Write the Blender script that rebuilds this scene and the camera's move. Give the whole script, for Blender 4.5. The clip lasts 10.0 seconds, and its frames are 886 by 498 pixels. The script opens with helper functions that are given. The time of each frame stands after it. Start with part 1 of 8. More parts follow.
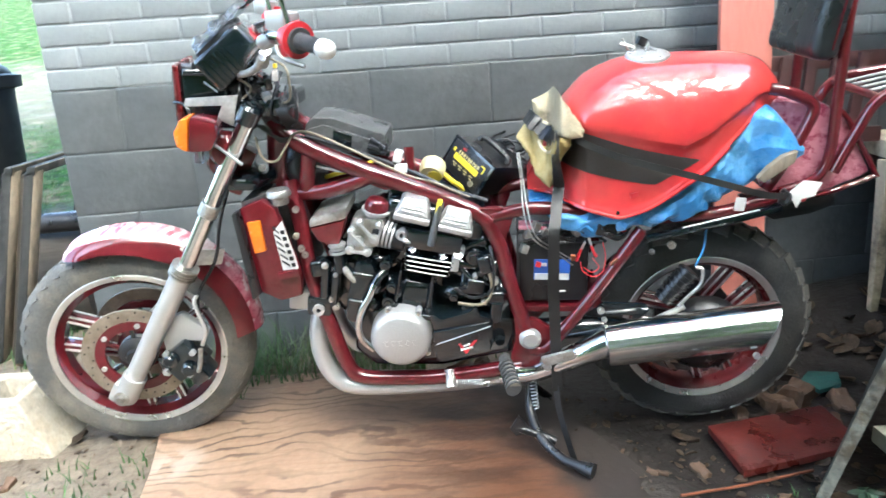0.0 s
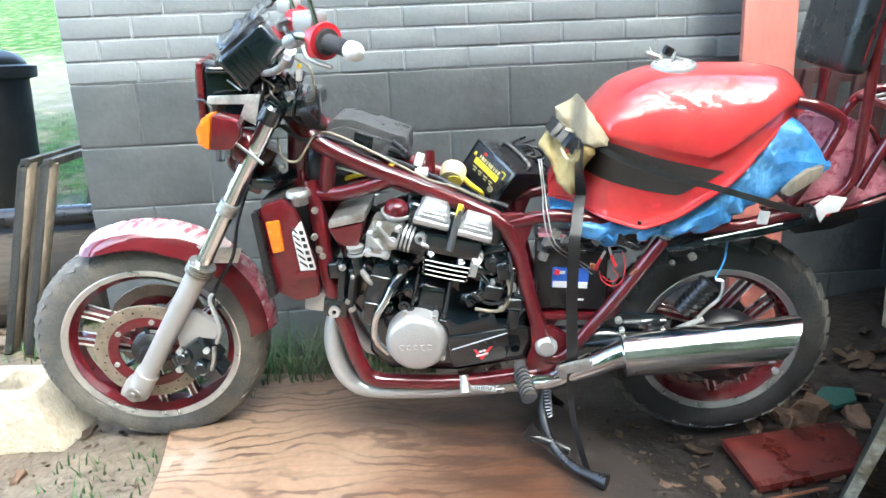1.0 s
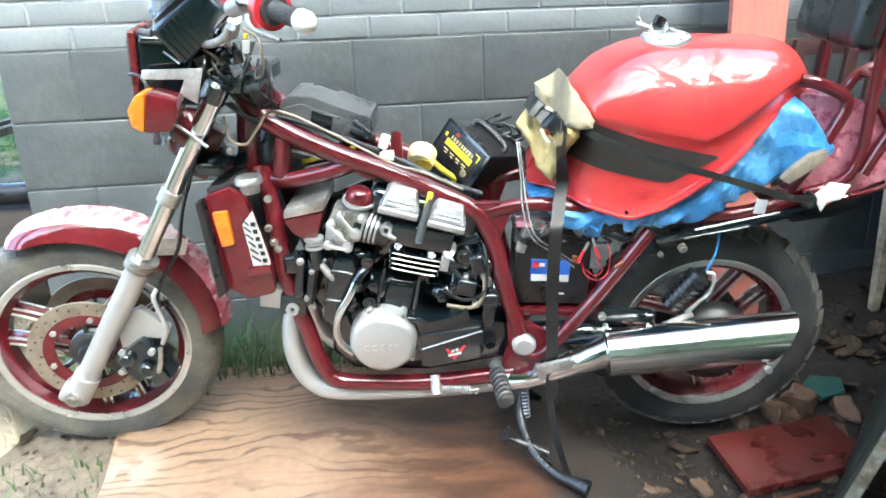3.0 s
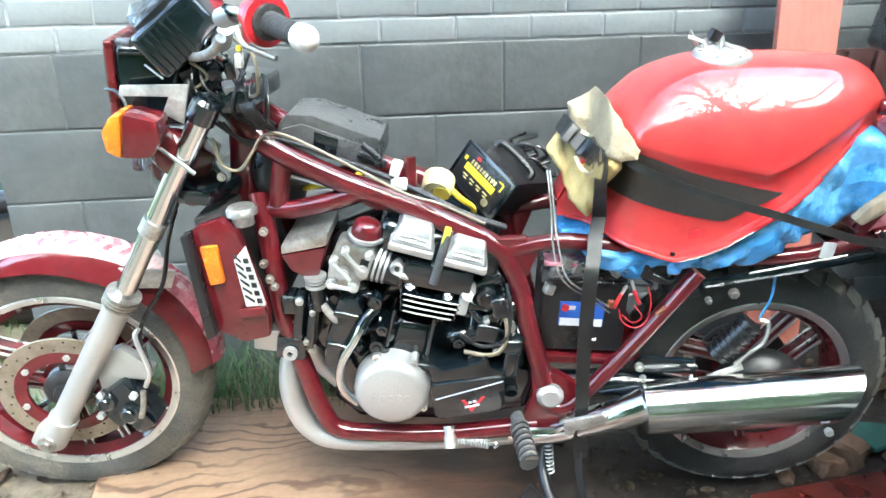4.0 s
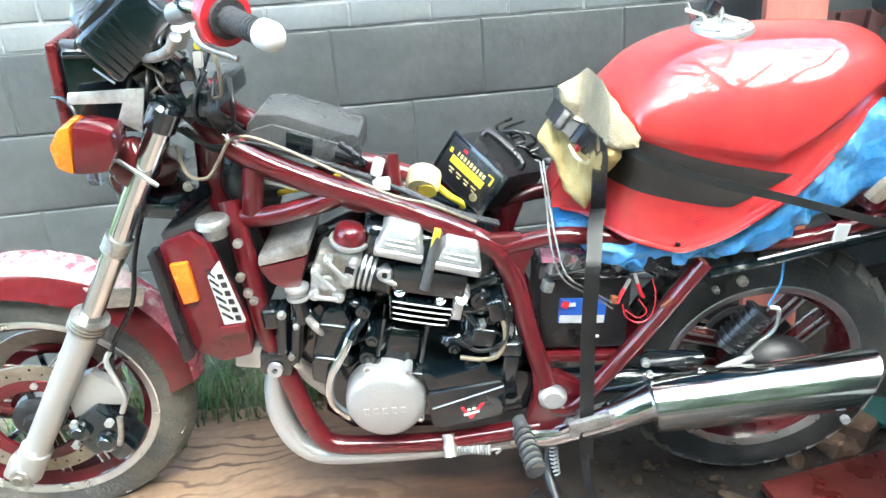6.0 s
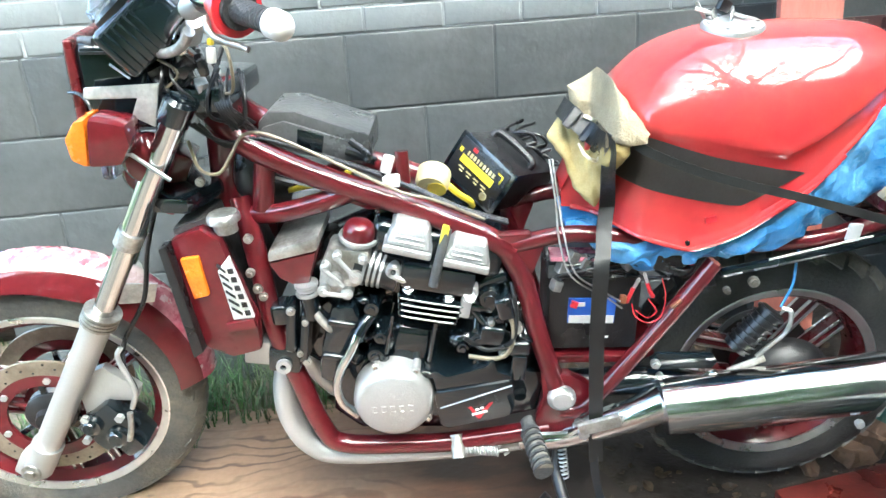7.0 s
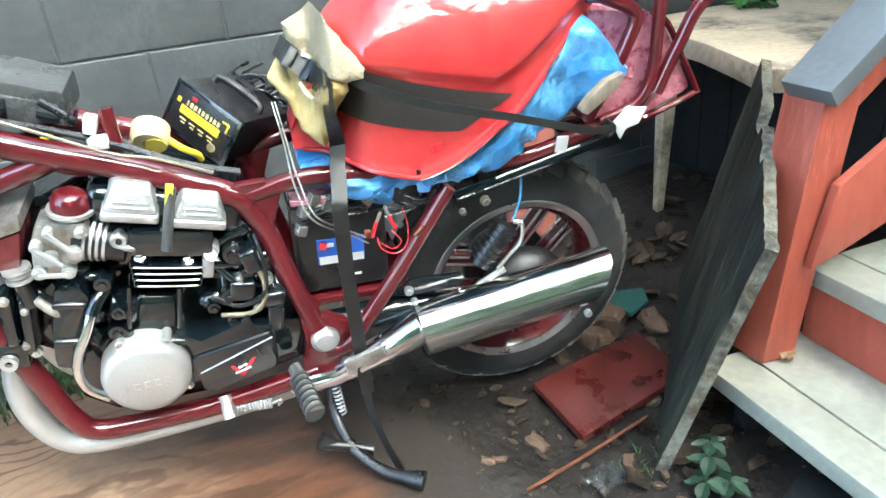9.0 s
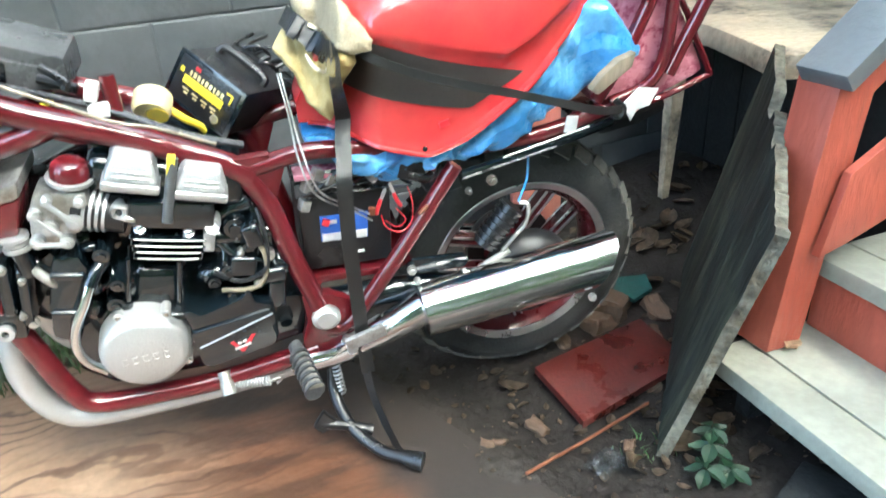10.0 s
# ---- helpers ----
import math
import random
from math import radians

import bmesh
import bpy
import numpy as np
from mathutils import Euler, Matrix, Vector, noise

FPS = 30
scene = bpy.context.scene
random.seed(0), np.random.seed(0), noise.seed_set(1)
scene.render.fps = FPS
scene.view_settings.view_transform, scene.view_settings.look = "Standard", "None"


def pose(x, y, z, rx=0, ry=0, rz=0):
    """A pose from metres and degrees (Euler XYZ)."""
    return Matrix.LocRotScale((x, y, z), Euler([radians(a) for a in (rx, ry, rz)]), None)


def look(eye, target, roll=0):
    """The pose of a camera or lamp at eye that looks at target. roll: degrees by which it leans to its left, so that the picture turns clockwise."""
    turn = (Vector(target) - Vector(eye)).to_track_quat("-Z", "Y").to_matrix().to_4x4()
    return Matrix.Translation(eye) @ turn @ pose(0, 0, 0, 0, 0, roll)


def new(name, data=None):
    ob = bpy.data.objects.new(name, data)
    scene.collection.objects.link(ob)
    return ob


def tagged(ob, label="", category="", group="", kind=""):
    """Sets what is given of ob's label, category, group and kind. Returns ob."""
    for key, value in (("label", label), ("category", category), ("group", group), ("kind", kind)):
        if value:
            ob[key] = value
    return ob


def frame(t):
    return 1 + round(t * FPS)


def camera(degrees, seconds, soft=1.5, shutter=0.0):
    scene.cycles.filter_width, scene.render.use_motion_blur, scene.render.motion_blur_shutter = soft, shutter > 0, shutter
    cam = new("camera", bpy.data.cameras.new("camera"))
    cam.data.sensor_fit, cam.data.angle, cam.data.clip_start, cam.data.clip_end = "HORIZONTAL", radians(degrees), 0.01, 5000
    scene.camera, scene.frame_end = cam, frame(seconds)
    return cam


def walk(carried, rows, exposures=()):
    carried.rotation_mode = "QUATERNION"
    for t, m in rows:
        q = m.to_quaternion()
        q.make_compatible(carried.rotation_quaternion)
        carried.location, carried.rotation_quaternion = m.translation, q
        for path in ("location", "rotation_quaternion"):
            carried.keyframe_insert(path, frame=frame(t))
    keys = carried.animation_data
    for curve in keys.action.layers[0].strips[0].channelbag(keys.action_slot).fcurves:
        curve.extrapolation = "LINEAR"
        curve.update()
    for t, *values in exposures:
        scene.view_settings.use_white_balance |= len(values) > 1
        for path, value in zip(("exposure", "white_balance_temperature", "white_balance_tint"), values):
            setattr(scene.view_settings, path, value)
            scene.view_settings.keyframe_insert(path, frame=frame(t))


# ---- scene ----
cam = camera(64.8, 10.0, 1.5, 0.6)
PATH = [
    (0, (0.195, 0.129, 1.041), (0.204, 2.054, 0.499), -4.0),
    (0.5, (0.173, 0.133, 1.041), (0.145, 2.053, 0.483), -2.7),
    (1, (0.162, 0.141, 1.05), (0.159, 2.067, 0.51), -2.5),
    (1.5, (0.168, 0.149, 1.052), (0.174, 2.074, 0.512), -3.1),
    (2, (0.162, 0.151, 1.054), (0.168, 2.067, 0.48), -3.1),
    (2.2, (0.157, 0.156, 1.05), (0.211, 2.059, 0.437), -2.9),
    (3.3, (0.188, 0.374, 1.075), (0.258, 2.268, 0.437), -2.0),
    (3.5, (0.198, 0.418, 1.084), (0.206, 2.317, 0.459), -1.8),
    (4, (0.158, 0.495, 1.092), (0.214, 2.383, 0.437), -1.5),
    (4.5, (0.082, 0.543, 1.118), (0.268, 2.397, 0.389), -3.5),
    (5, (0.07, 0.565, 1.125), (0.311, 2.411, 0.393), -4.5),
    (5.5, (0.137, 0.581, 1.117), (0.247, 2.451, 0.415), -4.0),
    (5.7, (0.147, 0.587, 1.11), (0.259, 2.452, 0.396), -4.3),
    (6.8, (0.147, 0.6, 1.104), (0.241, 2.46, 0.374), -2.9),
    (7, (0.157, 0.58, 1.078), (0.223, 2.46, 0.398), -4.0),
    (7.3, (0.153, 0.602, 1.089), (0.308, 2.459, 0.362), -3.7),
    (7.5, (0.154, 0.587, 1.091), (0.545, 2.407, 0.361), -2.3),
    (7.7, (0.194, 0.601, 1.08), (0.705, 2.366, 0.29), -5.2),
    (8, (0.237, 0.579, 1.082), (0.822, 2.286, 0.219), -5.4),
    (8.5, (0.247, 0.578, 1.091), (0.846, 2.274, 0.214), -6.9),
    (9, (0.246, 0.573, 1.077), (0.85, 2.26, 0.189), -5.1),
    (9.5, (0.249, 0.578, 1.067), (0.863, 2.274, 0.203), -5.2),
    (10, (0.24, 0.587, 1.059), (0.837, 2.257, 0.135), -3.8),
]
walk(cam, [(t, look(eye, target, roll)) for t, eye, target, roll in PATH], ((0.0, 4.08, 5700, 1), (2.2, 4.1, 5700, 1), (3.5, 4.36, 5650, -3), (5.7, 4.38, 5650, -3), (7.5, 4.38, 5700, -3), (10.0, 4.38, 5700, -4)))

# ---- world, sun and sky ----
world = bpy.data.worlds.new("sky")
scene.world = world
world.use_nodes = True
wn = world.node_tree.nodes
sky = wn.new("ShaderNodeTexSky")
sky.sky_type = 'NISHITA'
sky.sun_disc = False
sky.sun_elevation = radians(52)
sky.sun_rotation = radians(159)
sky.dust_density = 6.0
sky.ozone_density = 0.6
world.node_tree.links.new(sky.outputs[0], wn["Background"].inputs[0])
wn["Background"].inputs[1].default_value = 0.15
sun = new("sun", bpy.data.lights.new("sun", 'SUN'))
sun.data.energy = 0.9
sun.data.angle = radians(24)
sun.data.color = (1.0, 0.96, 0.9)
sun.matrix_world = look((2.0, -2.4, 6.4), (0.4, 1.7, 0.6))


# ---- materials ----
def mat(name, color, rough=0.5, metal=0.0, vary=0.15, scale=8.0, bump=0.0, bscale=60.0, coat=0.0, second=None, mix=(0.45, 0.62), stretch=(1, 1, 1), spec=0.5, trans=0.0, rvary=0.12, piece=0.0, coat_ior=1.5):
    m = bpy.data.materials.new(name)
    m.use_nodes = True
    nt = m.node_tree
    n, l = nt.nodes, nt.links
    p = n["Principled BSDF"]
    tc = n.new("ShaderNodeTexCoord")
    mp = n.new("ShaderNodeMapping")
    mp.inputs["Scale"].default_value = stretch
    l.new(tc.outputs["Object"], mp.inputs["Vector"])
    big = n.new("ShaderNodeTexNoise")
    big.inputs["Scale"].default_value = scale
    big.inputs["Detail"].default_value = 6
    big.inputs["Roughness"].default_value = 0.6
    l.new(mp.outputs[0], big.inputs["Vector"])
    fine = n.new("ShaderNodeTexNoise")
    fine.inputs["Scale"].default_value = bscale
    fine.inputs["Detail"].default_value = 5
    l.new(mp.outputs[0], fine.inputs["Vector"])
    ramp = n.new("ShaderNodeMapRange")
    ramp.inputs["From Min"].default_value = 0.3
    ramp.inputs["From Max"].default_value = 0.7
    ramp.inputs["To Min"].default_value = 1 - vary
    ramp.inputs["To Max"].default_value = 1 + vary
    l.new(big.outputs["Fac"], ramp.inputs["Value"])
    ramp2 = n.new("ShaderNodeMapRange")
    ramp2.inputs["From Min"].default_value = 0.3
    ramp2.inputs["From Max"].default_value = 0.7
    ramp2.inputs["To Min"].default_value = 1 - vary * 0.6
    ramp2.inputs["To Max"].default_value = 1 + vary * 0.6
    l.new(fine.outputs["Fac"], ramp2.inputs["Value"])
    mul = n.new("ShaderNodeMath")
    mul.operation = 'MULTIPLY'
    l.new(ramp.outputs[0], mul.inputs[0])
    l.new(ramp2.outputs[0], mul.inputs[1])
    last = mul.outputs[0]
    if piece:
        oi = n.new("ShaderNodeObjectInfo")
        pr = n.new("ShaderNodeMapRange")
        pr.inputs["To Min"].default_value = 1 - piece
        pr.inputs["To Max"].default_value = 1 + piece
        l.new(oi.outputs["Random"], pr.inputs["Value"])
        m3 = n.new("ShaderNodeMath")
        m3.operation = 'MULTIPLY'
        l.new(last, m3.inputs[0])
        l.new(pr.outputs[0], m3.inputs[1])
        last = m3.outputs[0]
    base = n.new("ShaderNodeRGB")
    base.outputs[0].default_value = (*color, 1)
    col = base.outputs[0]
    if second:
        blot = n.new("ShaderNodeTexNoise")
        blot.inputs["Scale"].default_value = scale * 0.6
        blot.inputs["Detail"].default_value = 8
        blot.inputs["Roughness"].default_value = 0.7
        l.new(mp.outputs[0], blot.inputs["Vector"])
        r3 = n.new("ShaderNodeMapRange")
        r3.inputs["From Min"].default_value, r3.inputs["From Max"].default_value = mix
        l.new(blot.outputs["Fac"], r3.inputs["Value"])
        mx = n.new("ShaderNodeMix")
        mx.data_type = 'RGBA'
        l.new(r3.outputs[0], mx.inputs["Factor"])
        l.new(col, mx.inputs["A"])
        mx.inputs["B"].default_value = (*second, 1)
        col = mx.outputs["Result"]
    sc = n.new("ShaderNodeVectorMath")
    sc.operation = 'SCALE'
    l.new(col, sc.inputs[0])
    l.new(last, sc.inputs["Scale"])
    l.new(sc.outputs[0], p.inputs["Base Color"])
    rr = n.new("ShaderNodeMapRange")
    rr.inputs["From Min"].default_value = 0.3
    rr.inputs["From Max"].default_value = 0.7
    rr.inputs["To Min"].default_value = max(0.02, rough - rvary)
    rr.inputs["To Max"].default_value = min(1.0, rough + rvary)
    l.new(big.outputs["Fac"], rr.inputs["Value"])
    l.new(rr.outputs[0], p.inputs["Roughness"])
    p.inputs["Metallic"].default_value = metal
    p.inputs["Specular IOR Level"].default_value = spec
    p.inputs["Coat Weight"].default_value = coat
    p.inputs["Coat Roughness"].default_value = 0.04
    p.inputs["Coat IOR"].default_value = coat_ior
    p.inputs["Transmission Weight"].default_value = trans
    if bump:
        bp = n.new("ShaderNodeBump")
        bp.inputs["Strength"].default_value = bump
        bp.inputs["Distance"].default_value = 0.01
        l.new(fine.outputs["Fac"], bp.inputs["Height"])
        l.new(bp.outputs[0], p.inputs["Normal"])
    return m


M = {}
M["frame"] = mat("maroon_enamel", (0.082, 0.0062, 0.0098), 0.35, 0, 0.15, 9, 0.03, 70, coat=1.0, spec=0.05, coat_ior=1.6)
M["tank"] = mat("bright_red_enamel", (0.48, 0.027, 0.032), 0.42, 0, 0.08, 5, 0.03, 45, coat=1.0, second=(0.5, 0.05, 0.04), mix=(0.45, 0.7), spec=0.2, coat_ior=1.55)
M["chrome"] = mat("chrome", (0.6, 0.61, 0.61), 0.15, 1, 0.06, 9, 0.02, 40, rvary=0.04)
M["alu"] = mat("cast_aluminium", (0.42, 0.42, 0.415), 0.36, 0.6, 0.04, 12, 0.12, 260, rvary=0.05)
M["alu_dull"] = mat("dull_aluminium", (0.5, 0.5, 0.48), 0.45, 0.9, 0.2, 18, 0.25, 120, second=(0.28, 0.26, 0.23))
M["polish"] = mat("polished_lip", (0.8, 0.8, 0.8), 0.33, 1, 0.08, 12)
M["black"] = mat("black_enamel", (0.0035, 0.0065, 0.009), 0.22, 0, 0.3, 14, 0.12, 40, coat=1.0, spec=0.3, rvary=0.08, coat_ior=1.55)
M["plastic"] = mat("black_plastic", (0.009, 0.009, 0.01), 0.32, 0, 0.25, 10, 0.12, 240)
M["grey_plastic"] = mat("grey_plastic", (0.05, 0.052, 0.055), 0.3, 0, 0.2, 9, 0.15, 120, second=(0.075, 0.076, 0.078))
M["rubber"] = mat("dusty_tyre_rubber", (0.065, 0.065, 0.063), 0.75, 0, 0.22, 7, 0.3, 140, second=(0.15, 0.132, 0.1), mix=(0.46, 0.66))
M["rubber_dark"] = mat("dark_tyre_rubber", (0.025, 0.025, 0.0245), 0.55, 0, 0.2, 9, 0.3, 140, second=(0.055, 0.051, 0.044), mix=(0.5, 0.72))
M["disc"] = mat("rusty_brake_disc", (0.24, 0.205, 0.16), 0.45, 0.5, 0.12, 30, 0.1, 160, second=(0.18, 0.145, 0.105))
M["rim_red"] = mat("dark_red_rim_plastic", (0.08, 0.008, 0.01), 0.3, 0, 0.1, 20)
M["chevron"] = mat("rose_chevron_paint", (0.26, 0.045, 0.075), 0.28, 0, 0.15, 30, 0.02, 60, coat=0.5, second=(0.4, 0.19, 0.22), mix=(0.4, 0.62))
M["cuff"] = mat("stained_khaki_cuff", (0.3, 0.225, 0.085), 0.9, 0, 0.15, 14, 0.2, 420, second=(0.4, 0.32, 0.15))
M["brass"] = mat("tarnished_buckle_metal", (0.5, 0.42, 0.28), 0.35, 0.9, 0.2, 40)
M["chip"] = mat("broken_brown_wood", (0.11, 0.062, 0.035), 0.8, 0, 0.3, 20, 0.5, 90, stretch=(0.3, 1, 1), second=(0.06, 0.035, 0.02), mix=(0.4, 0.6))
M["grip"] = mat("grip_rubber", (0.034, 0.034, 0.035), 0.7, 0, 0.15, 30, 0.4, 260)
M["orange"] = mat("amber_plastic", (0.62, 0.15, 0.008), 0.2, 0, 0.1, 40, 0.3, 200, coat=0.4)
M["white"] = mat("white_paint", (0.6, 0.59, 0.56), 0.5, 0, 0.06, 14, 0.1, 90)
M["offwhite"] = mat("yellowed_plastic", (0.55, 0.47, 0.26), 0.45, 0, 0.08, 20)
M["hose"] = mat("stained_hose", (0.19, 0.155, 0.105), 0.35, 0, 0.15, 20)
M["yellow"] = mat("yellow_plastic", (0.8, 0.6, 0.04), 0.35, 0, 0.08, 20)
M["redplastic"] = mat("red_plastic", (0.48, 0.02, 0.03), 0.35, 0, 0.1, 20)
M["pink"] = mat("pink_marbled_paint", (0.52, 0.2, 0.25), 0.25, 0, 0.1, 34, 0.25, 22, coat=0.6, second=(0.27, 0.045, 0.085), mix=(0.5, 0.58))
M["pinkwhite"] = mat("white_pink_paint", (0.44, 0.34, 0.34), 0.3, 0, 0.08, 40, 0.02, 60, coat=0.5, second=(0.5, 0.12, 0.15), mix=(0.54, 0.6), stretch=(1, 0.5, 1))
M["strap"] = mat("black_webbing", (0.011, 0.011, 0.0108), 0.42, 0, 0.2, 30, 0.15, 700)
M["decal"] = mat("charcoal_decal", (0.085, 0.076, 0.07), 0.42, 0, 0.08, 20, 0.05, 200)
M["khaki"] = mat("khaki_cloth", (0.29, 0.24, 0.155), 0.9, 0, 0.2, 14, 0.3, 300, second=(0.38, 0.32, 0.21))
M["tarp"] = mat("blue_tarpaulin", (0.055, 0.22, 0.5), 0.3, 0, 0.14, 14, 0.35, 70, second=(0.13, 0.34, 0.6), mix=(0.46, 0.62), rvary=0.08)
M["wallblock"] = mat("dark_grey_wall_paint", (0.048, 0.054, 0.0565), 0.5, 0, 0.14, 3.5, 0.2, 38, second=(0.066, 0.071, 0.073), mix=(0.42, 0.66), piece=0.07)
M["walljoint"] = mat("dark_grey_joint_paint", (0.05, 0.056, 0.0585), 0.7, 0, 0.12, 8, 0.5, 60)
M["wallbrick"] = mat("light_grey_wall_paint", (0.145, 0.16, 0.167), 0.42, 0, 0.06, 6, 0.12, 60, piece=0.04)
M["brickjoint"] = mat("light_grey_joint_paint", (0.175, 0.19, 0.198), 0.7, 0, 0.1, 8, 0.5, 60)
M["redwood"] = mat("brick_red_paint", (0.36, 0.082, 0.05), 0.5, 0, 0.14, 5, 0.3, 60, stretch=(1, 1, 0.3), second=(0.29, 0.062, 0.038))
M["salmon"] = mat("salmon_plank_paint", (0.44, 0.16, 0.125), 0.5, 0, 0.1, 5, 0.2, 60, stretch=(1, 1, 0.3), second=(0.39, 0.135, 0.1))
M["greypaint"] = mat("grey_paint", (0.115, 0.125, 0.13), 0.5, 0, 0.1, 6, 0.15, 60)
M["tread"] = mat("cream_tread_paint", (0.3, 0.295, 0.235), 0.6, 0, 0.14, 7, 0.2, 50, second=(0.25, 0.245, 0.19), mix=(0.48, 0.72))
M["tabletop"] = mat("weathered_white_paint", (0.47, 0.375, 0.26), 0.7, 0, 0.2, 4, 0.4, 50, second=(0.08, 0.07, 0.055), mix=(0.52, 0.64))
M["weathered"] = mat("weathered_board", (0.016, 0.018, 0.014), 0.75, 0, 0.5, 11, 0.9, 40, stretch=(1, 1, 0.15), second=(0.06, 0.064, 0.04), mix=(0.52, 0.66), spec=0.25)
M["grain"] = mat("grey_raw_edge", (0.13, 0.12, 0.09), 0.85, 0, 0.5, 14, 0.9, 60, second=(0.06, 0.045, 0.025), mix=(0.48, 0.6))
M["tile"] = mat("oxide_red_board", (0.085, 0.013, 0.0095), 0.36, 0, 0.25, 9, 0.1, 120, second=(0.05, 0.0095, 0.0075), mix=(0.42, 0.6), rvary=0.2)
M["lattice"] = mat("dark_maroon_stain", (0.035, 0.009, 0.008), 0.6, 0, 0.2, 9, 0.2, 80)
M["cinder"] = mat("pale_concrete", (0.32, 0.29, 0.235), 0.9, 0, 0.2, 8, 0.8, 70, second=(0.3, 0.24, 0.165), mix=(0.5, 0.7))
M["log"] = mat("old_wood", (0.03, 0.024, 0.017), 0.9, 0, 0.3, 9, 0.6, 50, stretch=(0.2, 1, 1))
M["edgewood"] = mat("raw_pale_wood", (0.15, 0.125, 0.09), 0.8, 0, 0.2, 12, 0.4, 60, stretch=(1, 1, 0.2), second=(0.3, 0.24, 0.17))
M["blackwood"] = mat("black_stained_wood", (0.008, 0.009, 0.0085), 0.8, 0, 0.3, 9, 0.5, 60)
M["bin"] = mat("dark_green_bin_plastic", (0.0022, 0.0035, 0.0033), 0.6, 0, 0.2, 7, 0.1, 100)
M["bluelabel"] = mat("blue_label", (0.03, 0.1, 0.4), 0.4, 0, 0.08, 20)
M["copper"] = mat("copper", (0.2, 0.07, 0.035), 0.5, 0.4, 0.15, 20)
M["leaf"] = mat("green_leaf", (0.05, 0.13, 0.025), 0.5, 0, 0.3, 30, piece=0.25)
M["grass"] = mat("grass_blade", (0.026, 0.075, 0.013), 0.6, 0, 0.5, 9, second=(0.07, 0.075, 0.03), mix=(0.5, 0.66))
M["deadleaf"] = mat("dead_leaf", (0.1, 0.068, 0.042), 0.8, 0, 0.4, 12, 0.3, 80, second=(0.05, 0.032, 0.02))
M["creeper"] = mat("creeper_leaf", (0.009, 0.032, 0.011), 0.65, 0, 0.3, 30, piece=0.25)
M["leather"] = mat("black_vinyl", (0.012, 0.014, 0.015), 0.3, 0, 0.2, 14, 0.08, 90)
M["clear"] = mat("clear_plastic_film", (0.75, 0.77, 0.77), 0.06, 0, 0.05, 20, 0.25, 30, trans=0.97)
M["dark_grille"] = mat("radiator_core", (0.03, 0.03, 0.03), 0.6, 0.3, 0.2, 60, 0.4, 200)


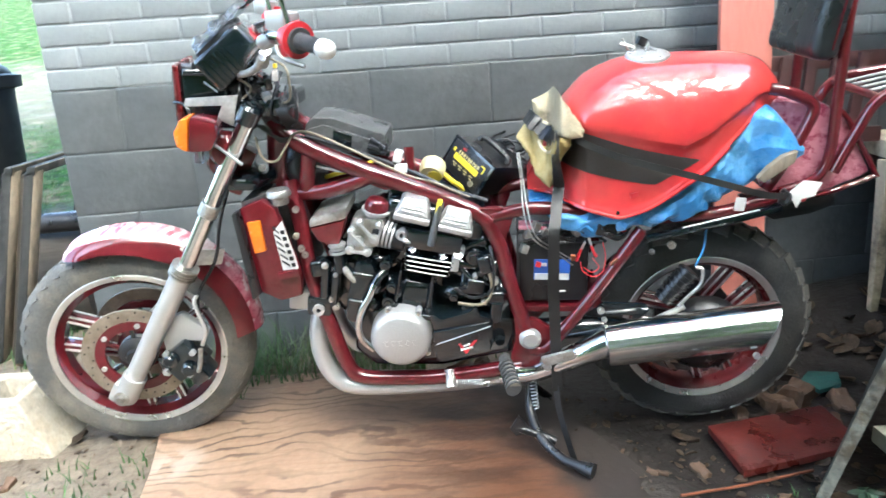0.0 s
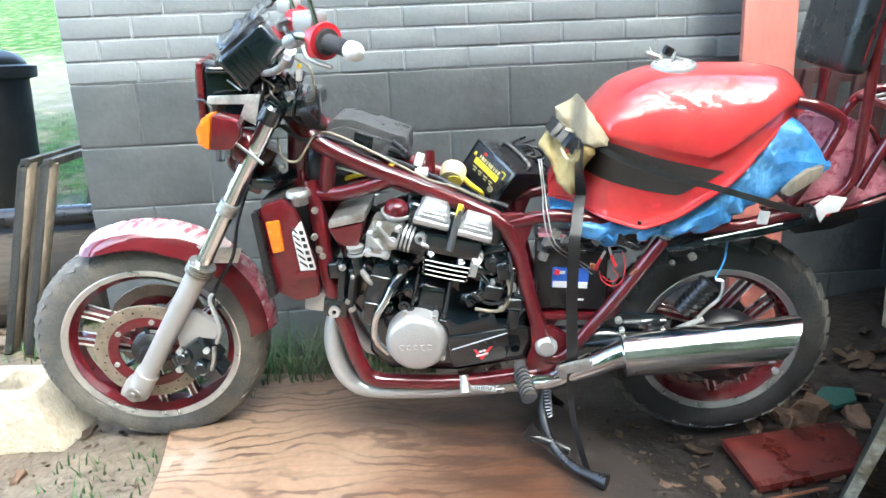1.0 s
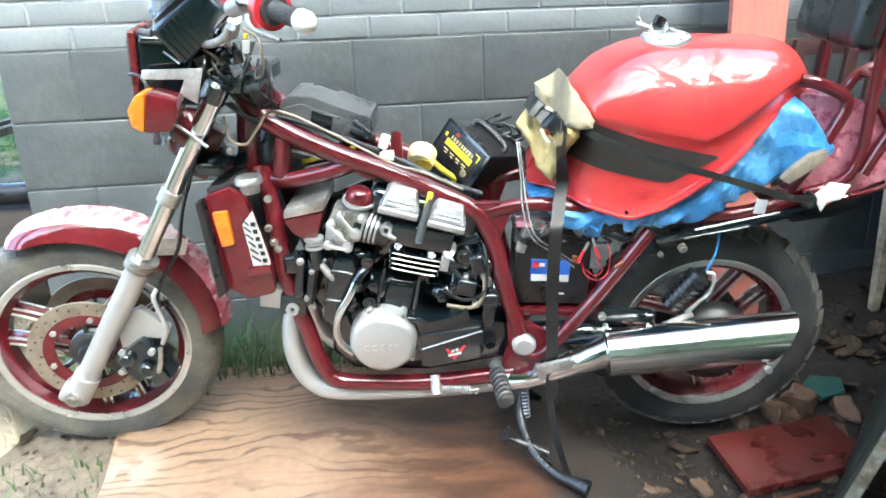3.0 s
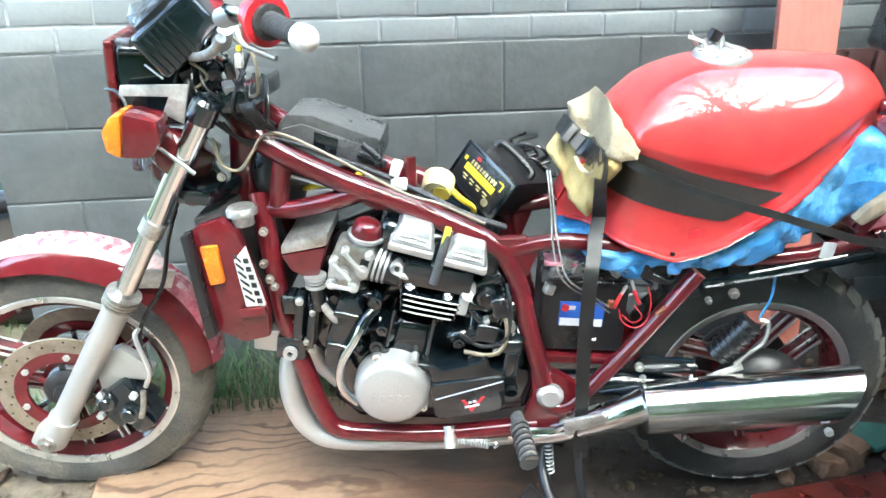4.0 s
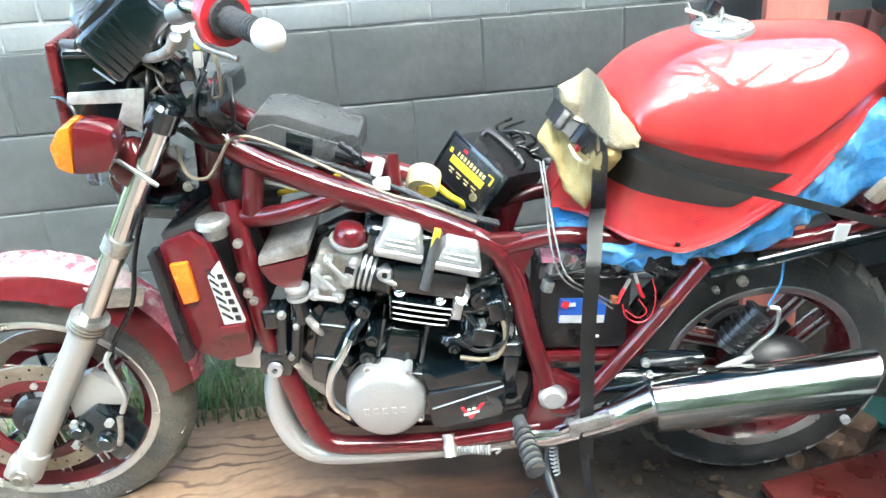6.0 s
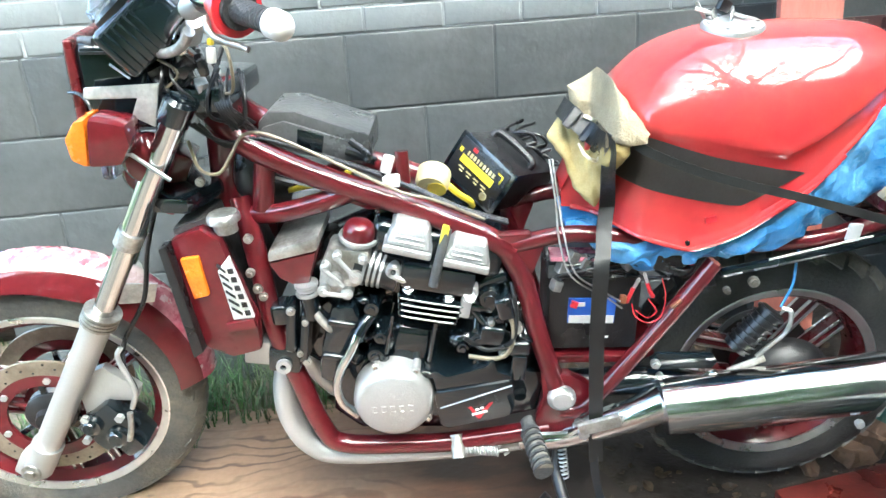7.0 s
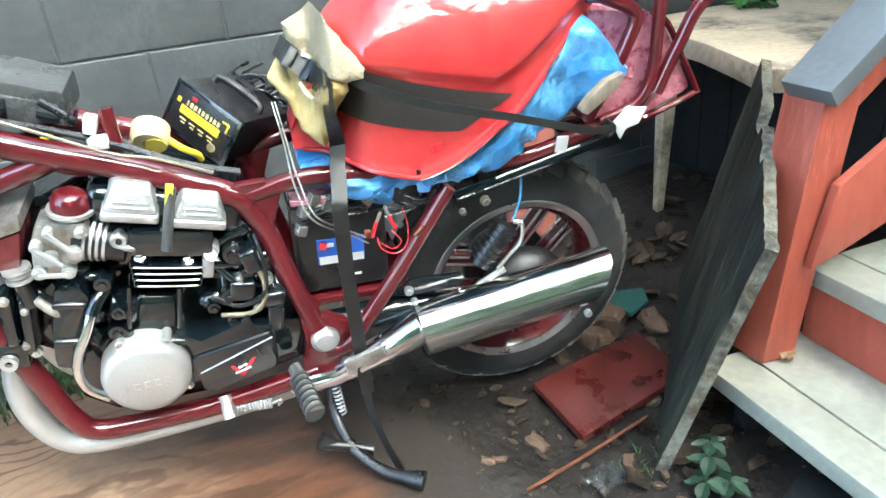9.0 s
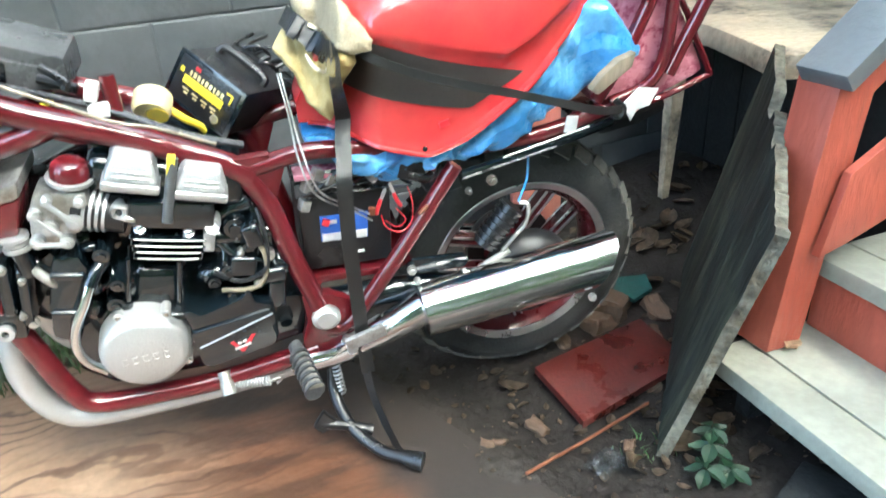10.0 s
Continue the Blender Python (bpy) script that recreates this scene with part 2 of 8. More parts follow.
def wood_material():
    m = mat("plywood", (0.235, 0.16, 0.105), 0.5, 0, 0.16, 4, 0.12, 50, second=(0.18, 0.112, 0.072), mix=(0.4, 0.7))
    n, l = m.node_tree.nodes, m.node_tree.links
    p = n["Principled BSDF"]

    def math_node(op, a, b=None, c=None):
        k = n.new("ShaderNodeMath")
        k.operation = op
        for i, v in enumerate((a, b, c)):
            if v is None:
                continue
            if isinstance(v, (int, float)):
                k.inputs[i].default_value = v
            else:
                l.new(v, k.inputs[i])
        return k.outputs[0]

    def ramp(v, lo, hi, a=0.0, b=1.0):
        k = n.new("ShaderNodeMapRange")
        k.interpolation_type = 'SMOOTHSTEP'
        for name, x in (("From Min", lo), ("From Max", hi), ("To Min", a), ("To Max", b)):
            k.inputs[name].default_value = x
        l.new(v, k.inputs["Value"])
        return k.outputs[0]

    def noise_at(scale, detail, stretch):
        mp = n.new("ShaderNodeMapping")
        mp.inputs["Scale"].default_value = stretch
        l.new(tc.outputs["Object"], mp.inputs["Vector"])
        k = n.new("ShaderNodeTexNoise")
        k.inputs["Scale"].default_value = scale
        k.inputs["Detail"].default_value = detail
        l.new(mp.outputs[0], k.inputs["Vector"])
        return k.outputs["Fac"]

    def blend(fac, a, colour):
        k = n.new("ShaderNodeMix")
        k.data_type = 'RGBA'
        l.new(fac, k.inputs["Factor"])
        l.new(a, k.inputs["A"])
        k.inputs["B"].default_value = (*colour, 1)
        return k.outputs["Result"]

    tc = n.new("ShaderNodeTexCoord")
    sp = n.new("ShaderNodeSeparateXYZ")
    l.new(tc.outputs["Object"], sp.inputs[0])
    x, y = sp.outputs["X"], sp.outputs["Y"]
    col = p.inputs["Base Color"].links[0].from_socket
    wave = math_node('ADD', math_node('MULTIPLY', y, 130.0), math_node('MULTIPLY', noise_at(2.0, 4, (1.3, 2.2, 1)), 42.0))
    line = ramp(math_node('SINE', wave), 0.4, 1.0)
    line = math_node('MULTIPLY', line, ramp(noise_at(4.0, 3, (0.8, 2.5, 1)), 0.36, 0.6, 0.2, 0.85))
    fibre = ramp(noise_at(30.0, 4, (0.12, 2.2, 1)), 0.5, 0.72, 0.0, 0.4)
    col = blend(fibre, col, (0.15, 0.075, 0.04))
    vor = n.new("ShaderNodeTexVoronoi")
    vor.inputs["Scale"].default_value = 3.6
    l.new(tc.outputs["Object"], vor.inputs["Vector"])
    col = blend(ramp(vor.outputs["Distance"], 0.04, 0.15, 0.8, 0.0), col, (0.07, 0.04, 0.028))
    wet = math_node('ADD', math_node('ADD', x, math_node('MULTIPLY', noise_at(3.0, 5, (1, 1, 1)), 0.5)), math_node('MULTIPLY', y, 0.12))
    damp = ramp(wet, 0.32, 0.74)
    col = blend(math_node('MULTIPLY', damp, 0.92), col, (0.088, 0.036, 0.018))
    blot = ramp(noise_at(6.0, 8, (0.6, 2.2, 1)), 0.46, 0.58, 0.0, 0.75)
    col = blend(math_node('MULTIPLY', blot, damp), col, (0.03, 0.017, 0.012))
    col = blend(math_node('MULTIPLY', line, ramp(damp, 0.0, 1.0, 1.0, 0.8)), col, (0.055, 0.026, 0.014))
    dx, dy = math_node('ADD', x, 0.545), math_node('SUBTRACT', y, 1.77)
    near = math_node('ADD', math_node('MULTIPLY', dx, dx), math_node('MULTIPLY', dy, dy))
    scrape = math_node('MULTIPLY', ramp(near, 0.0005, 0.009, 0.9, 0.0), ramp(noise_at(14.0, 6, (1, 1, 1)), 0.4, 0.52, 0.0, 0.85))
    col = blend(scrape, col, (0.27, 0.235, 0.19))
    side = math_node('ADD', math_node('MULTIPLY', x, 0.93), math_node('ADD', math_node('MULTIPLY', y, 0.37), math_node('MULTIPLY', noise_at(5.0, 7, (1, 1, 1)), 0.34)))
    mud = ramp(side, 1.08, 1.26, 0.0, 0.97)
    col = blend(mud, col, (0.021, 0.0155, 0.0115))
    l.new(col, p.inputs["Base Color"])
    l.new(math_node('ADD', ramp(damp, 0.0, 1.0, 0.5, 0.28), math_node('MULTIPLY', mud, 0.5)), p.inputs["Roughness"])
    return m


M["plywood"] = wood_material()


def ground_material():
    m = mat("damp_soil", (0.088, 0.07, 0.051), 0.72, 0, 0.4, 4, 1.0, 38, second=(0.13, 0.108, 0.08), mix=(0.42, 0.7), spec=0.3, rvary=0.2)
    n, l = m.node_tree.nodes, m.node_tree.links
    p = n["Principled BSDF"]
    old = p.inputs["Base Color"].links[0].from_socket
    # Darker soil towards the steps: wetness plus porch shade put into one colour.
    wet = n.new("ShaderNodeAttribute")
    wet.attribute_name = "wet"
    wm = n.new("ShaderNodeMix")
    wm.data_type = 'RGBA'
    l.new(wet.outputs["Fac"], wm.inputs["Factor"])
    l.new(old, wm.inputs["A"])
    wm.inputs["B"].default_value = (0.0145, 0.0108, 0.0082, 1)
    old = wm.outputs["Result"]
    at = n.new("ShaderNodeAttribute")
    at.attribute_name = "lawn"
    ns = n.new("ShaderNodeTexNoise")
    ns.inputs["Scale"].default_value = 9
    ns.inputs["Detail"].default_value = 7
    gc = n.new("ShaderNodeTexCoord")
    l.new(gc.outputs["Object"], ns.inputs["Vector"])
    cr = n.new("ShaderNodeMix")
    cr.data_type = 'RGBA'
    sp = n.new("ShaderNodeMapRange")
    sp.inputs["From Min"].default_value, sp.inputs["From Max"].default_value = 0.38, 0.62
    l.new(ns.outputs["Fac"], sp.inputs["Value"])
    l.new(sp.outputs[0], cr.inputs["Factor"])
    cr.inputs["A"].default_value = (0.008, 0.02, 0.005, 1)
    cr.inputs["B"].default_value = (0.018, 0.05, 0.008, 1)
    mx = n.new("ShaderNodeMix")
    mx.data_type = 'RGBA'
    ps = n.new("ShaderNodeTexNoise")
    ps.inputs["Scale"].default_value = 3.2
    ps.inputs["Detail"].default_value = 5
    l.new(gc.outputs["Object"], ps.inputs["Vector"])
    pm = n.new("ShaderNodeMapRange")
    pm.inputs["From Min"].default_value, pm.inputs["From Max"].default_value = 0.64, 0.52
    pm.inputs["To Min"].default_value = 0.35
    l.new(ps.outputs["Fac"], pm.inputs["Value"])
    pk = n.new("ShaderNodeMath")
    pk.operation = 'MULTIPLY'
    l.new(at.outputs["Fac"], pk.inputs[0])
    l.new(pm.outputs[0], pk.inputs[1])
    l.new(pk.outputs[0], mx.inputs["Factor"])
    l.new(old, mx.inputs["A"])
    l.new(cr.outputs["Result"], mx.inputs["B"])
    l.new(mx.outputs["Result"], p.inputs["Base Color"])
    gloss = n.new("ShaderNodeMapRange")
    gloss.inputs["To Min"].default_value, gloss.inputs["To Max"].default_value = 0.3, 0.02
    l.new(at.outputs["Fac"], gloss.inputs["Value"])
    l.new(gloss.outputs[0], p.inputs["Specular IOR Level"])
    return m


M["ground"] = ground_material()


# ---- mesh helpers ----
def link(name, bm, material, parent=None, label="", smooth=True, angle=0.7):
    me = bpy.data.meshes.new(name)
    bm.normal_update()
    for fc in bm.faces:
        fc.smooth = smooth
    if smooth:
        for e in bm.edges:
            e.smooth = len(e.link_faces) == 2 and e.calc_face_angle(0) < angle
    bm.to_mesh(me)
    bm.free()
    me.materials.append(material)
    ob = new(name, me)
    if parent:
        ob.parent = parent
    if label:
        ob["label"] = label
    return ob


def part(name, bm, material, parent, label="", m=None):
    ob = link(name, bm, material, parent, label)
    if m is not None:
        ob.matrix_basis = m
    return ob


def thing(name, label, category, m=None, group="", kind=""):
    e = new(name)
    e.empty_display_size = 0.05
    if m is not None:
        e.matrix_basis = m
    return tagged(e, label, category, group, kind)


def B():
    return bmesh.new()


def box(bm, sx, sy, sz, m=None, bevel=0.0, seg=2):
    r = bmesh.ops.create_cube(bm, size=1.0)
    vs = r["verts"]
    bmesh.ops.scale(bm, vec=(sx, sy, sz), verts=vs)
    if bevel:
        es = list({e for v in vs for e in v.link_edges})
        out = bmesh.ops.bevel(bm, geom=es, offset=bevel, segments=seg, profile=0.6, affect='EDGES')
        vs = list({v for fc in out["faces"] for v in fc.verts} | {v for v in vs if v.is_valid})
    if m is not None:
        bmesh.ops.transform(bm, matrix=m, verts=[v for v in vs if v.is_valid])
    return bm


def curve_pts(pts, steps=8):
    """A smooth line through the points."""
    p = [Vector(q) for q in pts]
    if len(p) < 3:
        return p
    ext = [2 * p[0] - p[1]] + p + [2 * p[-1] - p[-2]]
    out = []
    for i in range(1, len(ext) - 2):
        a, b, c, d = ext[i - 1:i + 3]
        for k in range(steps):
            t = k / steps
            out.append(0.5 * ((2 * b) + (c - a) * t + (2 * a - 5 * b + 4 * c - d) * t * t + (3 * b - a - 3 * c + d) * t ** 3))
    out.append(p[-1])
    return out


def tube(bm, pts, r, n=12, steps=6, flat=1.0, cap=True):
    """A tube along a smooth line; r: one radius or one for each end."""
    p = curve_pts(pts, steps) if steps > 1 else [Vector(q) for q in pts]
    rings = []
    side = None
    for i, q in enumerate(p):
        d = (p[min(i + 1, len(p) - 1)] - p[max(i - 1, 0)]).normalized()
        if side is None:
            side = d.orthogonal().normalized()
        side = (side - d * side.dot(d)).normalized()
        up = d.cross(side)
        f = i / max(1, len(p) - 1)
        rad = r if not isinstance(r, (tuple, list)) else r[0] + (r[1] - r[0]) * f
        rings.append([bm.verts.new(q + rad * (math.cos(a) * side + flat * math.sin(a) * up)) for a in (2 * math.pi * k / n for k in range(n))])
    for a, b in zip(rings, rings[1:]):
        for k in range(n):
            bm.faces.new((a[k], a[(k + 1) % n], b[(k + 1) % n], b[k]))
    if cap:
        bm.faces.new(rings[0][::-1])
        bm.faces.new(rings[-1])
    return bm


def lathe(bm, prof, m=None, n=32, close=False, start=0.0, end=2 * math.pi):
    """prof: (radius, place along y); turned about the y axis."""
    full = abs(end - start - 2 * math.pi) < 1e-6
    count = n if full else n + 1
    rings = []
    for k in range(count):
        a = start + (end - start) * k / n
        rings.append([bm.verts.new((r * math.cos(a), y, r * math.sin(a))) for r, y in prof])
    vs = [v for ring in rings for v in ring]
    w = len(prof)
    for k in range(n):
        a, b = rings[k], rings[(k + 1) % count]
        for j in range(w if close else w - 1):
            quad = (a[j], a[(j + 1) % w], b[(j + 1) % w], b[j])
            try:
                bm.faces.new(quad)
            except ValueError:
                pass
    bmesh.ops.remove_doubles(bm, verts=vs, dist=1e-6)
    vs = [v for v in vs if v.is_valid]
    bmesh.ops.recalc_face_normals(bm, faces=list({fc for v in vs for fc in v.link_faces}))
    if m is not None:
        bmesh.ops.transform(bm, matrix=m, verts=vs)
    return bm


def prism(bm, pts, y0, y1, bevel=0.0, m=None, axis="y"):
    """A flat outline in x and z, given thickness along y."""
    lo = [bm.verts.new((x, y0, z)) for x, z in pts]
    hi = [bm.verts.new((x, y1, z)) for x, z in pts]
    fs = [bm.faces.new(lo), bm.faces.new(hi[::-1])]
    k = len(pts)
    for i in range(k):
        fs.append(bm.faces.new((lo[i], hi[i], hi[(i + 1) % k], lo[(i + 1) % k])))
    bmesh.ops.recalc_face_normals(bm, faces=fs)
    vs = lo + hi
    if bevel:
        es = list({e for v in vs for e in v.link_edges})
        out = bmesh.ops.bevel(bm, geom=es, offset=bevel, segments=2, profile=0.6, affect='EDGES')
        vs = list({v for fc in out["faces"] for v in fc.verts} | {v for v in vs if v.is_valid})
    if axis == "z":
        bmesh.ops.transform(bm, matrix=Matrix.Rotation(radians(-90), 4, 'X'), verts=[v for v in vs if v.is_valid])
    if m is not None:
        bmesh.ops.transform(bm, matrix=m, verts=[v for v in vs if v.is_valid])
    return bm


def rod(bm, a, b, r, n=12):
    return tube(bm, [a, b], r, n, 1)


def bolt(bm, at, r=0.008, h=0.006, axis=(0, -1, 0)):
    d = Vector(axis).normalized()
    return tube(bm, [Vector(at), Vector(at) + d * h], r, 6, 1)


def ball(bm, at, r, scale=(1, 1, 1), n=14):
    bmesh.ops.create_uvsphere(bm, u_segments=n, v_segments=n // 2 + 1, radius=r, matrix=Matrix.Translation(at) @ Matrix.Diagonal((*scale, 1)))
    return bm


# ---- ground ----
def height(x, y):
    near = 1.0 / (1.0 + 0.02 * (x * x + y * y))
    z = 0.016 + near * (0.014 * noise.noise((x * 1.7, y * 1.7, 0)) + 0.007 * noise.noise((x * 6, y * 6, 3)) + 0.003 * noise.noise((x * 22, y * 22, 5)))
    z += 0.14 * max(0.0, min(y, 70.0) - 4.6)
    edge = (x - 1.0) * 0.92 + (y - 0.7) * 0.39
    z += 0.034 * math.exp(-((edge - 0.02) / 0.1) ** 2) * max(0.0, 0.45 + 1.1 * noise.noise((x * 7, y * 7, 12))) if 0.6 < y < 2.3 else 0.0
    return z + 0.125 * math.exp(-((x - 1.85) ** 2 + (y - 2.5) ** 2) / 0.16)


def build_ground():
    near = np.arange(-3.0, 5.0, 0.035)
    xs = np.concatenate([-np.geomspace(900, 3.3, 22), near - 0.0, np.geomspace(5.2, 900, 22)])
    ny = np.arange(-0.6, 4.2, 0.035)
    ys = np.concatenate([-np.geomspace(900, 0.9, 26), ny, np.geomspace(4.5, 900, 40)])
    verts = [(x, y, height(x, y)) for y in ys for x in xs]
    w = len(xs)
    faces = [(j * w + i, j * w + i + 1, (j + 1) * w + i + 1, (j + 1) * w + i) for j in range(len(ys) - 1) for i in range(w - 1)]
    me = bpy.data.meshes.new("ground")
    me.from_pydata(verts, [], faces)
    lawn = me.attributes.new("lawn", 'FLOAT', 'POINT')
    vals = []
    for x, y, z in verts:
        edge = max(-(x + 1.9) * 0.9 + (y - 4.6) * 0.9 + 1.2 * noise.noise((x * 2.3, y * 2.3, 2)), -(y - 0.0) * 0.8 + 0.2 * abs(x) - 0.6)
        bare = min(0.5, 1.6 * max(0.0, 1 - abs(y - 10.5 - 0.8 * noise.noise((x * 0.6, y * 0.3, 1))) / 3.2)) if x < -1 else 0.0
        vals.append((1 - bare) * min(1.0, max(0.0, edge * 0.8 + 0.9 * noise.noise((x * 1.3, y * 1.3, 9)))))
    lawn.data.foreach_set("value", vals)
    # Mask for the darker soil by the steps: wet soil and painted shade together.
    damp = me.attributes.new("wet", 'FLOAT', 'POINT')
    damp.data.foreach_set("value", [min(1.0, max(0.0, (x - 0.3) * 2.2 + 0.6 * noise.noise((x * 2.2, y * 2.2, 4)) + 0.25)) if x < 6 and y > -1 else 0.0 for x, y, z in verts])
    for p in me.polygons:
        p.use_smooth = True
    me.materials.append(M["ground"])
    return tagged(new("ground", me), "bare damp soil with leaf litter running into green lawn", "ground", kind="structure")


build_ground()

# ---- house wall: dark painted blocks below, light painted bricks above ----
WALL_Y, WALL_X, BLOCK, BRICK = 2.5, -1.015, 0.406, 0.2132
LAST_X = 3.9
HOUSE = pose(0.2055, 0.0285, 0, 0, 0, 4.68)


def wall_core(name, x0, x1, y0, y1, z0, z1, material, label):
    bm = B()
    box(bm, x1 - x0, y1 - y0, z1 - z0, Matrix.Translation(((x0 + x1) / 2, (y0 + y1) / 2, (z0 + z1) / 2)))
    ob = link(name, bm, material, smooth=False)
    ob.matrix_basis = HOUSE
    return tagged(ob, label, "wall", kind="structure")


wall_low = wall_core("wall_south_base", WALL_X + 0.004, LAST_X, WALL_Y + 0.003, WALL_Y + 0.2, -0.4, 1.0, M["walljoint"], "dark grey painted concrete block foundation wall of the house")
wall_top = wall_core("wall_south", WALL_X + 0.004, LAST_X, WALL_Y + 0.0025, WALL_Y + 0.2, 1.0, 3.2, M["brickjoint"], "light grey painted brick wall of the house")
wall_core("wall_west", WALL_X + 0.004, WALL_X + 0.2, WALL_Y + 0.2, 9.0, -0.4, 3.2, M["brickjoint"], "light grey painted side wall of the house")
wall_core("ceiling_eaves", WALL_X - 0.35, LAST_X, WALL_Y - 0.35, 9.0, 3.2, 3.32, M["white"], "pale painted eaves over the house wall")

# Unseen wall, added to block light from the porch side.
wall_core("wall_east", LAST_X, LAST_X + 0.2, -1.2, 9.0, -0.4, 3.2, M["brickjoint"], "unseen light grey wall added to close off the porch side")
# Unseen ceiling, its edge placed so its shade covers the soil and steps.
wall_core("ceiling_porch", 1.92, LAST_X + 0.2, -1.2, WALL_Y - 0.36, 2.45, 2.57, M["greypaint"], "unseen grey ceiling added to shade the steps and soil")

_pieces = {}


def wall_piece(name, w, h, material, parent, x, z):
    key = (name, round(w, 3), round(h, 3))
    if key not in _pieces:
        bm = B()
        box(bm, w, 0.02, h, None, min(0.004, w * 0.2), 2)
        me = bpy.data.meshes.new(name)
        bm.to_mesh(me)
        bm.free()
        for p in me.polygons:
            p.use_smooth = True
        me.materials.append(material)
        _pieces[key] = me
    ob = new(name, _pieces[key])
    ob.parent = parent
    jig = random.uniform(-0.0009, 0.0009)
    ob.matrix_basis = pose(x + w / 2, WALL_Y + 0.01 + jig, z + h / 2, random.uniform(-0.15, 0.15), 0, random.uniform(-0.12, 0.12))


def lay_course(name, z, h, module, first, material, parent, gap, x_end):
    joints = [WALL_X]
    x = first - module * math.ceil((first - WALL_X) / module) + module
    while x < x_end:
        if x - joints[-1] > 0.03:
            joints.append(x)
        x += module
    joints.append(x)
    for a, b in zip(joints, joints[1:]):
        wall_piece(name, b - a - gap, h - gap, material, parent, a + gap / 2 if a > WALL_X else a, z + gap / 2)


# ---- porch steps and handrail ----
def porch_steps():
    root = thing("porch_steps", "cream painted wooden porch steps with red risers", "steps")
    y0, y1 = 0.19, 1.515
    for k in range(3):
        x, z = 1.14 + 0.24 * k, 0.167 + 0.172 * k
        for a, b in ((0.0, 0.098), (0.102, 0.262)):
            bm = B()
            box(bm, b - a, y1 - y0, 0.04, Matrix.Translation((x + (a + b) / 2, (y0 + y1) / 2, z - 0.02)), 0.005)
            part("tread", bm, M["tread"], root)
        bm = B()
        box(bm, 0.02, y1 - y0 - 0.03, 0.13, Matrix.Translation((x + 0.262, (y0 + y1) / 2, z + 0.066)), 0.002)
        part("riser", bm, M["redwood"], root, "shaded red painted riser")
    for y in (y1 - 0.06, y0 + 0.06):
        bm = B()
        prism(bm, [(1.2, -0.02), (1.26, -0.02), (1.95, 0.4), (1.95, 0.46), (1.86, 0.46), (1.64, 0.3), (1.4, 0.3), (1.4, 0.128), (1.2, 0.128)], y - 0.019, y + 0.019)
        part("stringer", bm, M["blackwood"], root, "near-black stringer under the treads")
    return root


porch_steps()


def handrail():
    root = thing("handrail", "red painted handrail post with a grey cap rail on the steps", "handrail")
    px, py = 1.289, 1.497
    bm = B()
    box(bm, 0.095, 0.089, 0.57, pose(px - 0.012, py, 0.167, 0, 6.5, 4) @ Matrix.Translation((0, 0, 0.286)), 0.004)
    part("post", bm, M["redwood"], root)
    d = Vector((0.80, 0.02, 0.6)).normalized()
    tilt = math.degrees(math.asin(d.z))
    m = pose(px - 0.01, py - 0.01, 0.693, 0, -tilt, 2)
    bm = B()
    box(bm, 1.3, 0.108, 0.038, m @ Matrix.Translation((0.667, -0.008, 0.024)), 0.004)
    part("cap_rail", bm, M["greypaint"], root, "grey painted sloping cap board")
    bm = B()
    prism(bm, [(1.3, 0.385), (1.338, 0.55), (1.46, 0.618), (2.2, 1.03), (2.2, 0.86), (1.5, 0.446), (1.36, 0.4)], 1.43, 1.45, 0.003)
    part("skirt_board", bm, M["redwood"], root)
    bm = B()
    box(bm, 1.2, 0.038, 0.089, m @ Matrix.Translation((0.69, 0.0, -0.04)), 0.004)
    part("upper_rail", bm, M["redwood"], root)
    bm = B()
    box(bm, 0.089, 0.089, 0.95, Matrix.Translation((px + 0.95, py, 0.34 + 0.62)), 0.004)
    part("upper_post", bm, M["redwood"], root)
    return root


handrail()


